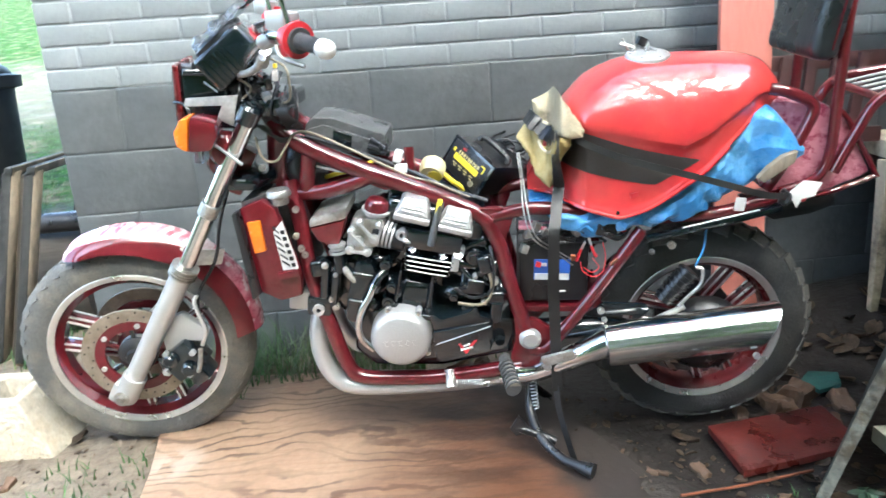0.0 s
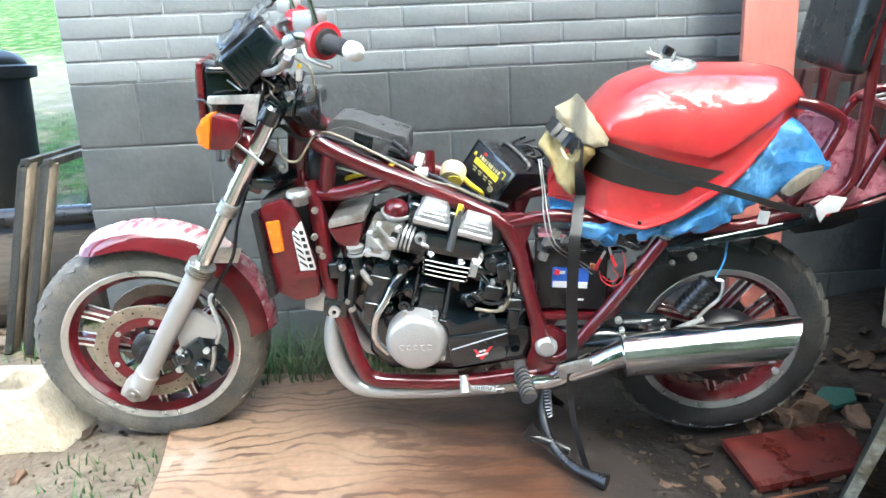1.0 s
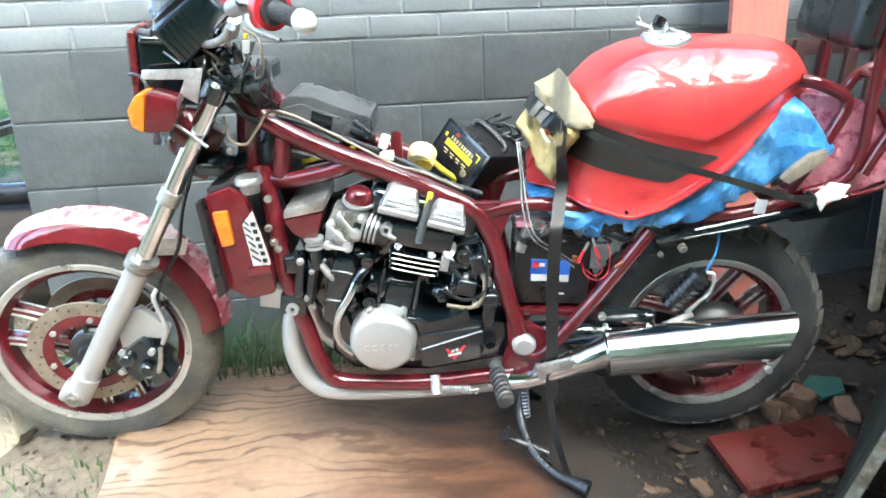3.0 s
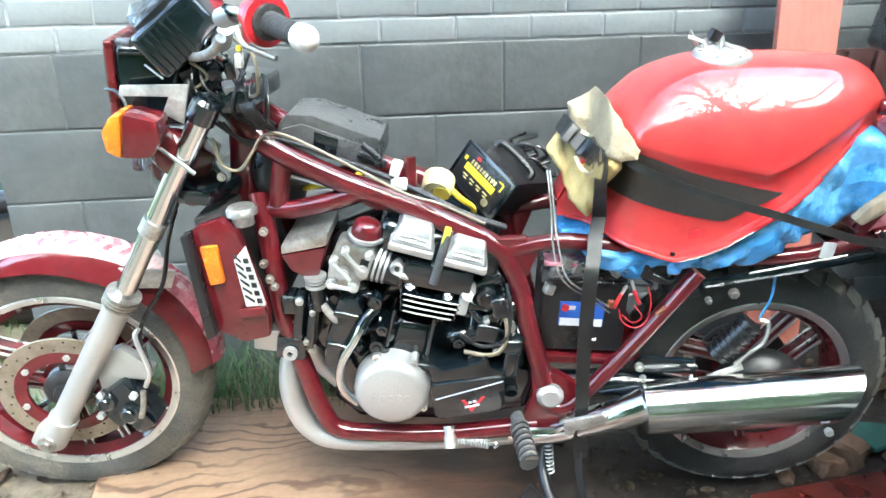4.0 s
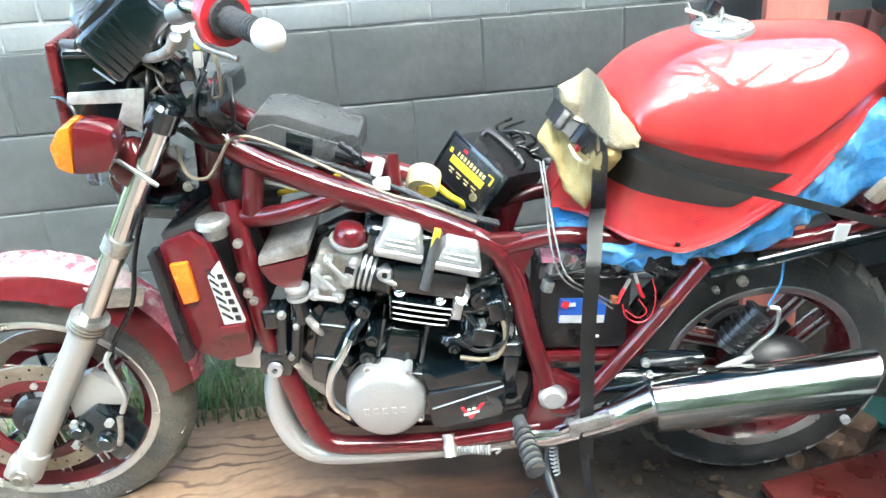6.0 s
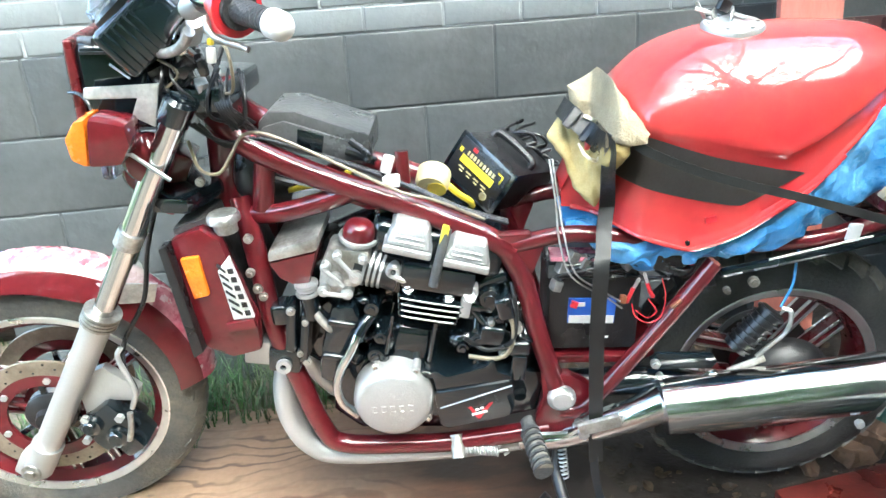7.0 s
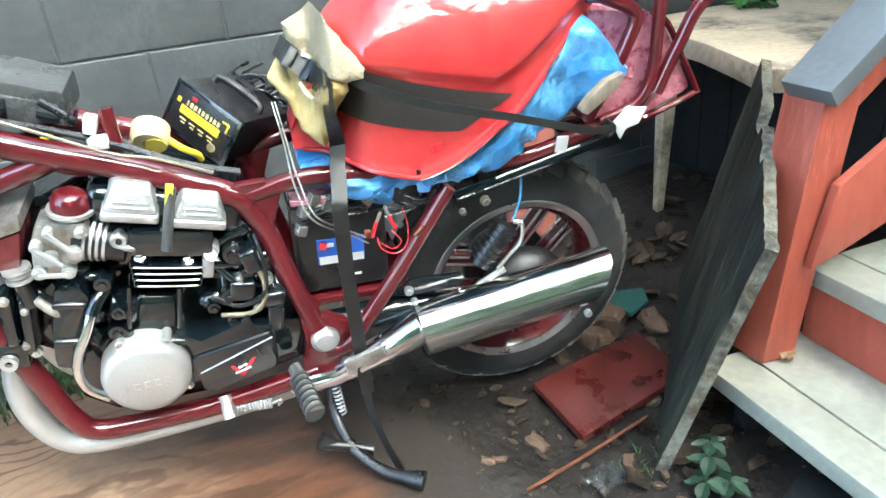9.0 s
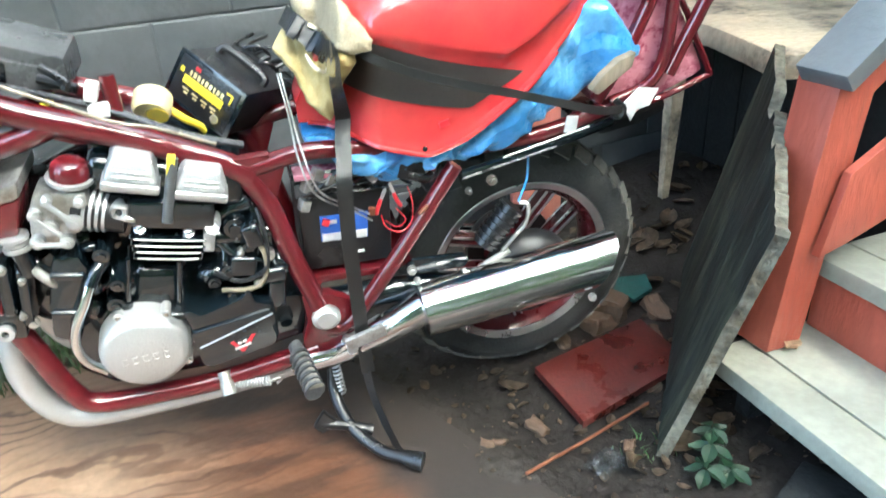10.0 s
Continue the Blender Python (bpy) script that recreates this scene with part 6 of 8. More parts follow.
# Stand, footrest, springs, lever.
for s in (-1, 1):
    bm = B()
    tube(bm, [(0.42, s * 0.075, 0.28), (0.421, s * 0.09, 0.222), (0.415, s * 0.12, 0.172), (0.434, s * 0.185, 0.133), (0.479, s * 0.24, 0.109), (0.524, s * 0.275, 0.108)] if s < 0 else [(0.4, 0.075, 0.27), (0.41, 0.085, 0.17), (0.43, 0.1, 0.1), (0.48, 0.13, 0.03)], 0.012, 12)
    part("stand_leg", bm, M["plastic"], bike, "black enamelled stand leg")
bm = B()
tube(bm, [(0.52, -0.272, 0.108), (0.535, -0.282, 0.107), (0.552, -0.292, 0.106)], (0.014, 0.019), 14, 1)
part("stand_foot", bm, M["plastic"], bike)
bm = B()
tube(bm, [(0.377, -0.17, 0.15), (0.42, -0.18, 0.138), (0.474, -0.195, 0.122)], 0.011, 10)
prism(bm, [(0.36, 0.15), (0.385, 0.188), (0.412, 0.142), (0.375, 0.128)], -0.18, -0.168, 0.004)
part("stand_crossbar", bm, M["plastic"], bike)


def spring(a, b, r, turns, wire, name):
    bm = B()
    a, b = Vector(a), Vector(b)
    d = (b - a).normalized()
    s = d.orthogonal().normalized()
    u = d.cross(s)
    tube(bm, [a.lerp(b, k / (turns * 8)) + r * (math.cos(k * math.pi / 4) * s + math.sin(k * math.pi / 4) * u) for k in range(turns * 8 + 1)], wire, 6, 1)
    part(name, bm, M["alu"], bike, "bright coil spring")


spring((0.425, -0.09, 0.27), (0.43, -0.12, 0.17), 0.008, 12, 0.0022, "stand_spring")
spring((0.235, -0.135, 0.27), (0.3, -0.14, 0.265), 0.0085, 12, 0.0024, "lever_spring")
bm = B()
tube(bm, [(0.3, -0.14, 0.265), (0.315, -0.14, 0.267), (0.318, -0.14, 0.262), (0.31, -0.14, 0.255)], 0.003, 6)
tube(bm, [(0.218, -0.12, 0.295), (0.222, -0.15, 0.262)], 0.014, 10, 1)
part("gear_lever", bm, M["alu_dull"], bike)
bm = B()
tube(bm, [(0.356, -0.135, 0.335), (0.366, -0.19, 0.328), (0.376, -0.255, 0.32)], (0.014, 0.019), 10, 2, 0.8)
part("footrest", bm, M["rubber"], bike, "grey ribbed rubber footrest")
bm = B()
for k in range(7):
    c = Vector((0.36, -0.165, 0.3305)).lerp(Vector((0.375, -0.25, 0.321)), k / 6)
    tube(bm, [c, c + Vector((0.001, -0.006, 0))], 0.0205, 10, 1, 0.85)
part("footrest_rib", bm, M["grip"], bike)
bm = B()
tube(bm, [(0.37, -0.14, 0.3), (0.43, -0.14, 0.3), (0.46, -0.145, 0.318)], 0.008, 8)
part("brake_rod", bm, M["chrome"], bike)

# Grey air duct box on the top tubes, ignition coil, cables.
bm = B()
prism(bm, [(-0.085, 0.885), (-0.075, 0.925), (-0.055, 0.942), (-0.01, 0.938), (0.112, 0.888), (0.108, 0.838), (0.02, 0.85)], -0.035, 0.1, 0.008)
duct = part("air_duct", bm, M["grey_plastic"], bike, "grey plastic air duct box lying on the frame")
bm = B()
prism(bm, [(-0.076, 0.887), (-0.068, 0.916), (-0.03, 0.924), (0.1, 0.872), (0.1, 0.843), (0.02, 0.854)], -0.041, -0.02, 0.003)
part("duct_front", bm, M["grey_plastic"], duct)
bm = B()
prism(bm, [(-0.008, 0.912), (0.036, 0.895), (0.028, 0.862), (-0.014, 0.88)], -0.0445, -0.025, 0.004)
part("duct_mouth", bm, M["black"], duct)
bm = B()
tube(bm, [(-0.175, -0.1, 0.92), (-0.165, -0.105, 0.872), (-0.135, -0.105, 0.862), (-0.11, -0.1, 0.89), (-0.085, -0.09, 0.92), (-0.04, -0.09, 0.915), (0.06, -0.095, 0.862), (0.16, -0.1, 0.806), (0.22, -0.1, 0.785), (0.3, -0.095, 0.742)], 0.0028, 8)
part("beige_hose", bm, M["hose"], bike, "beige plastic hose along the frame")
bm = B()
for k in range(3):
    o = 0.007 * k
    tube(bm, [(-0.17 + o, -0.09, 0.945), (-0.12, -0.09 + o * 0.5, 0.91 - o * 0.6), (-0.06, -0.075 + o * 0.4, 0.905 - o * 0.3), (0.06, -0.07 + o, 0.855 - o * 0.2), (0.16, -0.075 + o, 0.81), (0.26, -0.08 + o, 0.755), (0.34, -0.07 + o, 0.72)], 0.0036, 8)
part("control_cable", bm, M["plastic"], bike, "black control cable")
bm = B()
tube(bm, [(-0.06, -0.02, 0.79), (0.0, -0.05, 0.81), (0.04, -0.05, 0.812), (0.08, -0.02, 0.83)], 0.0055, 8)
part("yellow_lead", bm, M["yellow"], bike)
bm = B()
tube(bm, [(-0.065, -0.06, 0.835), (0.0, -0.075, 0.82), (0.03, -0.06, 0.81)], 0.003, 6)
part("white_lead", bm, M["white"], bike)
bm = B()
tube(bm, [(-0.08, 0.0, 0.9), (-0.1, -0.02, 0.85), (-0.1, -0.03, 0.81), (-0.06, 0.0, 0.79)], 0.035, 10)
part("rubber_boot", bm, M["plastic"], bike)
bm = B()
for k in range(6):
    tube(bm, [(-0.12 + 0.006 * k, -0.1, 1.0), (-0.105 + 0.004 * k, -0.12, 0.97), (-0.1 + 0.007 * k, -0.09, 0.93)], 0.003, 6)
    tube(bm, [(-0.21 + 0.02 * k, -0.03, 1.05), (-0.2 + 0.012 * k, -0.1, 1.02 - 0.01 * k), (-0.17, -0.09, 0.98), (-0.15 + 0.01 * k, -0.05, 0.93)], 0.004, 6)
rnd = random.Random(41)
for k in range(12):
    a = Vector((-0.2 + 0.012 * k, -0.04 - 0.05 * rnd.random(), 1.06 - 0.004 * k))
    tube(bm, [a, a + Vector((rnd.uniform(-0.03, 0.03), -0.04, -0.03)), a + Vector((rnd.uniform(-0.03, 0.05), -0.03, -0.07)), Vector((-0.1 + rnd.uniform(-0.03, 0.03), -0.06, 0.93))], rnd.uniform(0.0022, 0.004), 6)
part("bar_wire", bm, M["plastic"], bike)
for x, y, z, sx, sz, mt in ((-0.16, -0.09, 1.03, 0.03, 0.025, "black"), (-0.13, -0.1, 1.005, 0.02, 0.022, "alu"), (-0.2, -0.08, 1.03, 0.035, 0.03, "plastic"), (-0.15, -0.1, 1.07, 0.018, 0.02, "chrome"), (-0.12, -0.11, 1.04, 0.016, 0.028, "black")):
    bm = B()
    box(bm, sx, 0.03, sz, pose(x, y, z, 15, 20 + 200 * x, 25), 0.005)
    part("wire_plug", bm, M[mt], bike)

bm = B()
box(bm, 0.013, 0.014, 0.024, pose(-0.098, -0.12, 1.055, 0, 8, 0), 0.004)
part("wire_connector", bm, M["white"], bike)
bm = B()
box(bm, 0.009, 0.01, 0.01, pose(-0.094, -0.122, 1.075, 0, 8, 0), 0.003)
part("connector_tip", bm, M["yellow"], bike)
bm = B()
tube(bm, [(-0.1, -0.12, 1.09), (-0.06, -0.16, 1.07), (-0.065, -0.15, 1.01), (-0.1, -0.1, 0.99)], 0.0026, 8)
tube(bm, [(-0.2, -0.1, 1.06), (-0.16, -0.11, 1.03), (-0.2, -0.1, 1.0)], 0.0026, 8)
part("bar_hose", bm, M["hose"], bike)
bm = B()
box(bm, 0.02, 0.024, 0.03, pose(0.14, -0.06, 0.842, 0, 20, 0), 0.006)
box(bm, 0.03, 0.02, 0.02, pose(0.145, -0.07, 0.815, 0, 0, 0), 0.004)
part("white_connector", bm, M["white"], bike)
bm = B()
rod(bm, (0.165, -0.05, 0.86), (0.165, -0.06, 0.79), 0.012)
part("frame_lug", bm, M["frame"], bike)
bm = B()
tube(bm, [(0.08, -0.05, 0.885), (0.11, -0.06, 0.86), (0.105, -0.06, 0.85)], 0.006, 8)
tube(bm, [(0.07, -0.04, 0.865), (0.12, -0.05, 0.845)], 0.008, 8, 1)
part("duct_clip", bm, M["plastic"], bike)


# ---- things carried on the motorcycle ----
TOP = ((0.437, 0.77), (0.452, 0.805), (0.475, 0.852), (0.5, 0.895), (0.526, 0.93), (0.552, 0.959), (0.58, 0.986), (0.624, 1.007), (0.68, 1.02), (0.79, 1.019), (0.9, 1.01), (0.955, 0.995), (0.983, 0.968), (1.0, 0.945), (1.012, 0.925))
LOW = ((0.437, 0.733), (0.467, 0.731), (0.542, 0.714), (0.61, 0.694), (0.63, 0.687), (0.7, 0.708), (0.765, 0.748), (0.817, 0.782), (0.859, 0.822), (0.896, 0.857), (0.931, 0.892), (0.97, 0.904), (1.012, 0.914))
WIDE = ((0.437, 0.04), (0.46, 0.045), (0.49, 0.056), (0.51, 0.08), (0.535, 0.12), (0.565, 0.146), (0.65, 0.156), (0.78, 0.157), (0.88, 0.135), (0.94, 0.105), (0.985, 0.065), (1.012, 0.012))
TAIL = 1.012


def smooth_value(x, rows):
    """A curve through the rows with no kinks."""
    k = max(1, min(len(rows) - 2, next((i for i, r in enumerate(rows) if r[0] > x), len(rows) - 1) - 1))
    lo = max(0, k - 1)
    four = [rows[max(0, min(len(rows) - 1, i))] for i in range(lo, lo + 4)]
    i = next((n for n in range(3) if four[n][0] <= x <= four[n + 1][0]), 2)
    (a, fa), (b, fb) = four[i], four[i + 1]
    t = min(1.0, max(0.0, (x - a) / (b - a))) if b > a else 0.0

    def slope(n):
        p, q = rows[max(0, n - 1)], rows[min(len(rows) - 1, n + 1)]
        return (q[1] - p[1]) / (q[0] - p[0])

    n = rows.index(four[i])
    m0, m1, h = slope(n), slope(min(n + 1, len(rows) - 1)), b - a
    return fa * (1 + 2 * t) * (1 - t) ** 2 + m0 * h * t * (1 - t) ** 2 + fb * t * t * (3 - 2 * t) - m1 * h * t * t * (1 - t)


def tank_profile(u):
    """Half a cross-section of the tank at u, from the ridge down: distances from the middle and heights."""
    t, b, w = smooth_value(u, TOP), smooth_value(u, LOW), smooth_value(u, WIDE)
    crease = min(max(0.905 - 0.255 * (u - 0.535), b + 0.35 * (t - b)), t - 0.12 * (t - b))
    if u < 0.53:
        crease = min(crease, t - 0.004)
    span = crease - b
    prof = []
    for k in range(17):
        a = math.pi / 2 * k / 16
        prof.append((w * math.sin(a) ** 0.9, crease + (t - crease) * math.cos(a) ** 1.05))
    prof += [(w * 0.992, crease - 0.03 * span), (w * 0.965, crease - 0.08 * span), (w * 0.945, crease - 0.13 * span), (w * 0.925, crease - 0.28 * span), (w * 0.912, crease - 0.5 * span), (w * 0.912, crease - 0.7 * span), (w * 0.925, crease - 0.88 * span), (w * 0.94, b + 0.012), (w * 0.965, b + 0.006), (w * 0.965, b), (w * 0.9, b), (0, b + 0.02)]
    return prof


def fuel_tank():
    root = thing("fuel_tank", "bright red steel fuel tank with charcoal side stripe", "fuel tank", BIKE)
    bm = B()
    us = [0.437 + (TAIL - 0.437) * k / 150 for k in range(151)]
    rows = []
    for u in us:
        prof = tank_profile(u)
        left = [bm.verts.new((u, -y, z)) for y, z in prof]
        right = [bm.verts.new((u, y, z)) for y, z in prof[1:-1]][::-1]
        rows.append(left + right)
    n = len(rows[0])
    for a, b in zip(rows, rows[1:]):
        for k in range(n):
            bm.faces.new((a[k], a[(k + 1) % n], b[(k + 1) % n], b[k]))
    bm.faces.new(rows[0])
    bm.faces.new(rows[-1][::-1])
    bmesh.ops.recalc_face_normals(bm, faces=bm.faces[:])
    ob = part("tank_shell", bm, M["tank"], root)
    for p in ob.data.polygons:
        p.use_smooth = True
    bm = B()
    upper = ((0.44, 0.905), (0.5, 0.898), (0.568, 0.88), (0.657, 0.847), (0.74, 0.824), (0.806, 0.807))
    lower = ((0.44, 0.825), (0.521, 0.806), (0.613, 0.78), (0.66, 0.768), (0.712, 0.76), (0.74, 0.772), (0.806, 0.806))
    grid = []
    for k in range(61):
        u = 0.505 + (0.804 - 0.505) * k / 60
        prof = tank_profile(u)[12:]
        hi, lo = min(smooth_value(u, upper), prof[4][1]), smooth_value(u, lower) if u < 0.712 else 0.76 + (u - 0.712) * 0.5
        col = []
        for j in range(9):
            z = hi + (lo - hi) * j / 8
            y = next((y0 + (y1 - y0) * (z0 - z) / max(1e-6, z0 - z1) for (y0, z0), (y1, z1) in zip(prof, prof[1:]) if z0 >= z >= z1), prof[4][0])
            col.append(bm.verts.new((u, -y - 0.0018, z)))
        grid.append(col)
    for a, b in zip(grid, grid[1:]):
        for j in range(8):
            bm.faces.new((a[j], b[j], b[j + 1], a[j + 1]))
    bmesh.ops.solidify(bm, geom=bm.faces[:], thickness=0.0008)
    bmesh.ops.recalc_face_normals(bm, faces=bm.faces[:])
    part("side_stripe", bm, M["decal"], root, "charcoal stripe tapering to a point")
    bm = B()
    tube(bm, [(u, -tank_profile(u)[-4][0], tank_profile(u)[-3][1]) for u in us[4:118:6]], 0.0045, 8, 3)
    part("tank_flange", bm, M["tank"], root)
    cap = Matrix.Translation((0.715, -0.02, 1.019)) @ pose(0, 0, 0, 8, 2, 0) @ Matrix.Rotation(radians(-90), 4, 'X')
    bm = B()
    lathe(bm, [(0.0, -0.008), (0.026, -0.009), (0.03, -0.006), (0.046, -0.005), (0.05, 0.0), (0.05, 0.006), (0.0, 0.006)], cap, 40)
    fc = part("filler_cap", bm, M["alu"], root, "round bare metal filler cap")
    bm = B()
    for k in range(6):
        a = math.pi * k / 3
        bolt(bm, cap @ Vector((0.039 * math.cos(a), -0.005, 0.039 * math.sin(a))), 0.0035, 0.002, (0, 0, 1))
    part("cap_screw", bm, M["alu_dull"], fc)
    bm = B()
    bolt(bm, (0.629, -0.1475, 0.7), 0.0045, 0.004)
    part("mount_hole", bm, M["plastic"], root)
    bm = B()
    box(bm, 0.018, 0.003, 0.01, pose(0.665, -0.146, 0.738, -6, -10, 0))
    part("warning_label", bm, M["redplastic"], root)
    return root


fuel_tank()


def keys():
    root = thing("key_bunch", "bunch of worn keys hanging in the filler cap", "keys", BIKE @ pose(0.043, 0.03, -0.012))
    for k, (x, y, z, ry, rz) in enumerate(((0.655, -0.03, 1.045, 20, 10), (0.672, -0.045, 1.04, -35, 60), (0.64, -0.03, 1.03, 60, -30), (0.668, -0.02, 1.05, -10, 120))):
        m = pose(x, y, z, 30 * (k - 1), ry, rz)
        bm = B()
        lathe(bm, [(0.005, -0.0015), (0.014, -0.0015), (0.014, 0.0015), (0.005, 0.0015)], m, 16, True)
        box(bm, 0.032, 0.0025, 0.007, m @ Matrix.Translation((-0.028, 0, 0)), 0.0008)
        part("key", bm, M["alu_dull"], root)
    bm = B()
    box(bm, 0.026, 0.012, 0.02, pose(0.662, -0.03, 1.06, 10, 25, 30), 0.005)
    part("key_fob", bm, M["plastic"], root)


keys()


def tarp():
    bm = B()
    low = ((0.44, 0.7), (0.48, 0.672), (0.52, 0.636), (0.56, 0.622), (0.648, 0.637), (0.715, 0.642), (0.8, 0.656), (0.874, 0.695), (0.93, 0.73), (0.985, 0.76), (1.03, 0.79))
    top = ((0.44, 0.712), (0.5, 0.716), (0.62, 0.7), (0.7, 0.715), (0.78, 0.765), (0.85, 0.825), (0.9, 0.88), (0.93, 0.905), (0.96, 0.895), (1.0, 0.86), (1.03, 0.815))
    wide = ((0.44, 0.06), (0.5, 0.115), (0.62, 0.128), (0.7, 0.132), (0.8, 0.13), (0.88, 0.118), (0.93, 0.125), (0.985, 0.14), (1.03, 0.12))

    def fold(v, lean):
        """A sharp fold: a zigzag with unequal flanks."""
        t = v % 1.0
        return t / lean if t < lean else (1 - t) / (1 - lean)

    rows = []
    for k in range(221):
        u = 0.44 + 0.59 * k / 220
        b, t, w = smooth_value(u, low), smooth_value(u, top), smooth_value(u, wide)
        row = []
        for j in range(96):
            a = 2 * math.pi * j / 96
            g = 0.75 - 0.35 * max(0.0, min(1.0, (u - 0.68) / 0.12))
            cy, sz = math.copysign(abs(math.cos(a)) ** g, math.cos(a)), math.copysign(abs(math.sin(a)) ** g, math.sin(a))
            y, z = -w * cy, (t + b) / 2 + (t - b) / 2 * sz
            warp = noise.noise((u * 5, y * 5, z * 5))
            warp2 = noise.noise((u * 9 + 7, y * 9, z * 9))
            f = 0.012 * fold(u * 7.5 - z * 9 + 1.3 * warp, 0.3) + 0.009 * fold(u * 5 + z * 13 + 1.6 * warp2, 0.65) + 0.004 * fold(u * 16 - z * 6 + 2.0 * warp, 0.5) + 0.0025 * fold(z * 27 + u * 10 + 1.5 * warp2 + y * 9, 0.4) - 0.013
            droop = 0.01 * max(0, -math.sin(a)) * noise.noise((u * 9, 0, 1))
            row.append(bm.verts.new((u + f * 0.3, y - math.cos(a) * f, z + math.sin(a) * f * 0.8 - droop)))
        rows.append(row)
    for a, b in zip(rows, rows[1:]):
        for j in range(96):
            bm.faces.new((a[j], a[(j + 1) % 96], b[(j + 1) % 96], b[j]))
    bm.faces.new(rows[0])
    bm.faces.new(rows[-1][::-1])
    bmesh.ops.recalc_face_normals(bm, faces=bm.faces[:])
    ob = link("blue_tarpaulin", bm, M["tarp"], angle=0.22)
    ob.matrix_basis = BIKE
    tagged(ob, "crumpled blue tarpaulin folded under the red tank", "tarpaulin")
    bm = B()
    prism(bm, [(0.925, 0.758), (0.94, 0.748), (1.0, 0.79), (1.005, 0.815), (0.975, 0.806), (0.945, 0.782)], -0.155, -0.135, 0.004)
    part("cardboard_flap", bm, M["edgewood"], ob, "brown cardboard showing in a fold")


tarp()


def pillow(outline, centre, y_front, y_back, lines, ripple, seed):
    """A cloth slab; lines: folds (x, z, x, z, depth, width), with depth towards the viewer."""
    bm = B()
    n, loops_n = 120, 18
    pts = []
    loop = [Vector((x, 0, z)) for x, z in outline]
    for a, b in zip(loop, loop[1:] + loop[:1]):
        pts += [a.lerp(b, k / 24) for k in range(24)]
    ring = [pts[int(k * len(pts) / n)] for k in range(n)]
    c = Vector((centre[0], 0, centre[1]))
    mid = (y_front + y_back) / 2
    for side, y_end in ((0, y_front), (1, y_back)):
        loops = []
        for j in range(loops_n):
            f = 1 - j / loops_n
            row = []
            for p in ring:
                q = c.lerp(p, f)
                d = (1 - f ** 5) ** 0.5
                w = 0.0
                for x0, z0, x1, z1, depth, width in lines:
                    a, b = Vector((x0, 0, z0)), Vector((x1, 0, z1))
                    t = max(0.0, min(1.0, (q - a).dot(b - a) / (b - a).length_squared))
                    w -= depth * max(0.0, 1 - (q - a.lerp(b, t)).length / width) * math.sin(math.pi * min(1, 0.25 + 0.75 * t)) ** 0.5
                w += ripple * (0.5 - 2.2 * abs(noise.noise((q.x * 30 + q.z * 12 + seed, q.z * 9 - q.x * 6, side))))
                row.append(bm.verts.new((q.x + 0.003 * noise.noise((q.x * 60, q.z * 60, seed)) * f, mid + (y_end - mid) * d + w * d, q.z + 0.003 * noise.noise((q.z * 60, q.x * 60, seed)) * f)))
            loops.append(row)
        for a, b in zip(loops, loops[1:]):
            for k in range(n):
                bm.faces.new((a[k], a[(k + 1) % n], b[(k + 1) % n], b[k]))
        bm.faces.new(loops[-1])
    bmesh.ops.remove_doubles(bm, verts=bm.verts[:], dist=0.0004)
    bmesh.ops.recalc_face_normals(bm, faces=bm.faces[:])
    return bm


def lay_back(bm):
    """Lays a bundle built upright back against the nose of the tank, its upper end deeper in."""
    for v in bm.verts:
        u, d, w = v.co.x, -v.co.y, v.co.z
        t = max(0.0, min(1.0, (u - 0.44) / 0.062))
        deep = min(0.163, 0.096 - 0.62 * (w - 0.788) + 0.125 * t * t * (3 - 2 * t) * max(0.0, min(1.0, (w - 0.8) / 0.06)))
        back = 0.175 - deep
        v.co = Vector((u + 0.26 * back, -(deep + 0.8 * (d - 0.16)), w - (0.29 + 0.9 * max(0.0, min(0.25, 1.019 - w))) * back))
    return bm


def cloth():
    root = thing("khaki_glove", "folded khaki canvas glove tucked under the strap buckle", "glove", BIKE)
    bm = pillow([(0.405, 0.996), (0.425, 1.004), (0.448, 1.019), (0.468, 1.0), (0.483, 0.976), (0.503, 0.943), (0.528, 0.901), (0.525, 0.886), (0.502, 0.882), (0.478, 0.893), (0.45, 0.905), (0.412, 0.962)], (0.462, 0.95), -0.19, -0.13, [(0.475, 0.985, 0.456, 0.905, -0.024, 0.014), (0.455, 1.012, 0.46, 0.93, 0.01, 0.02), (0.43, 1.0, 0.44, 0.93, -0.008, 0.014), (0.49, 0.965, 0.5, 0.89, 0.01, 0.028), (0.41, 0.98, 0.45, 0.97, 0.008, 0.016)], 0.007, 7)
    for v in bm.verts:
        v.co.x = 0.41 + 1.22 * (v.co.x - 0.41)
    part("glove_body", lay_back(bm), M["khaki"], root)
    bm = pillow([(0.4, 0.945), (0.384, 0.916), (0.398, 0.892), (0.413, 0.875), (0.42, 0.845), (0.426, 0.828), (0.442, 0.806), (0.459, 0.786), (0.474, 0.812), (0.486, 0.835), (0.512, 0.866), (0.508, 0.89), (0.47, 0.925)], (0.445, 0.88), -0.175, -0.12, [(0.43, 0.93, 0.45, 0.8, 0.014, 0.016), (0.412, 0.93, 0.43, 0.84, -0.014, 0.012), (0.47, 0.91, 0.462, 0.81, -0.016, 0.012), (0.48, 0.9, 0.5, 0.865, 0.008, 0.014)], 0.005, 3)
    for v in bm.verts:
        v.co.x = 0.43 + 1.2 * (v.co.x - 0.43)
    part("glove_cuff", lay_back(bm), M["cuff"], root, "darker yellowed cuff")


cloth()


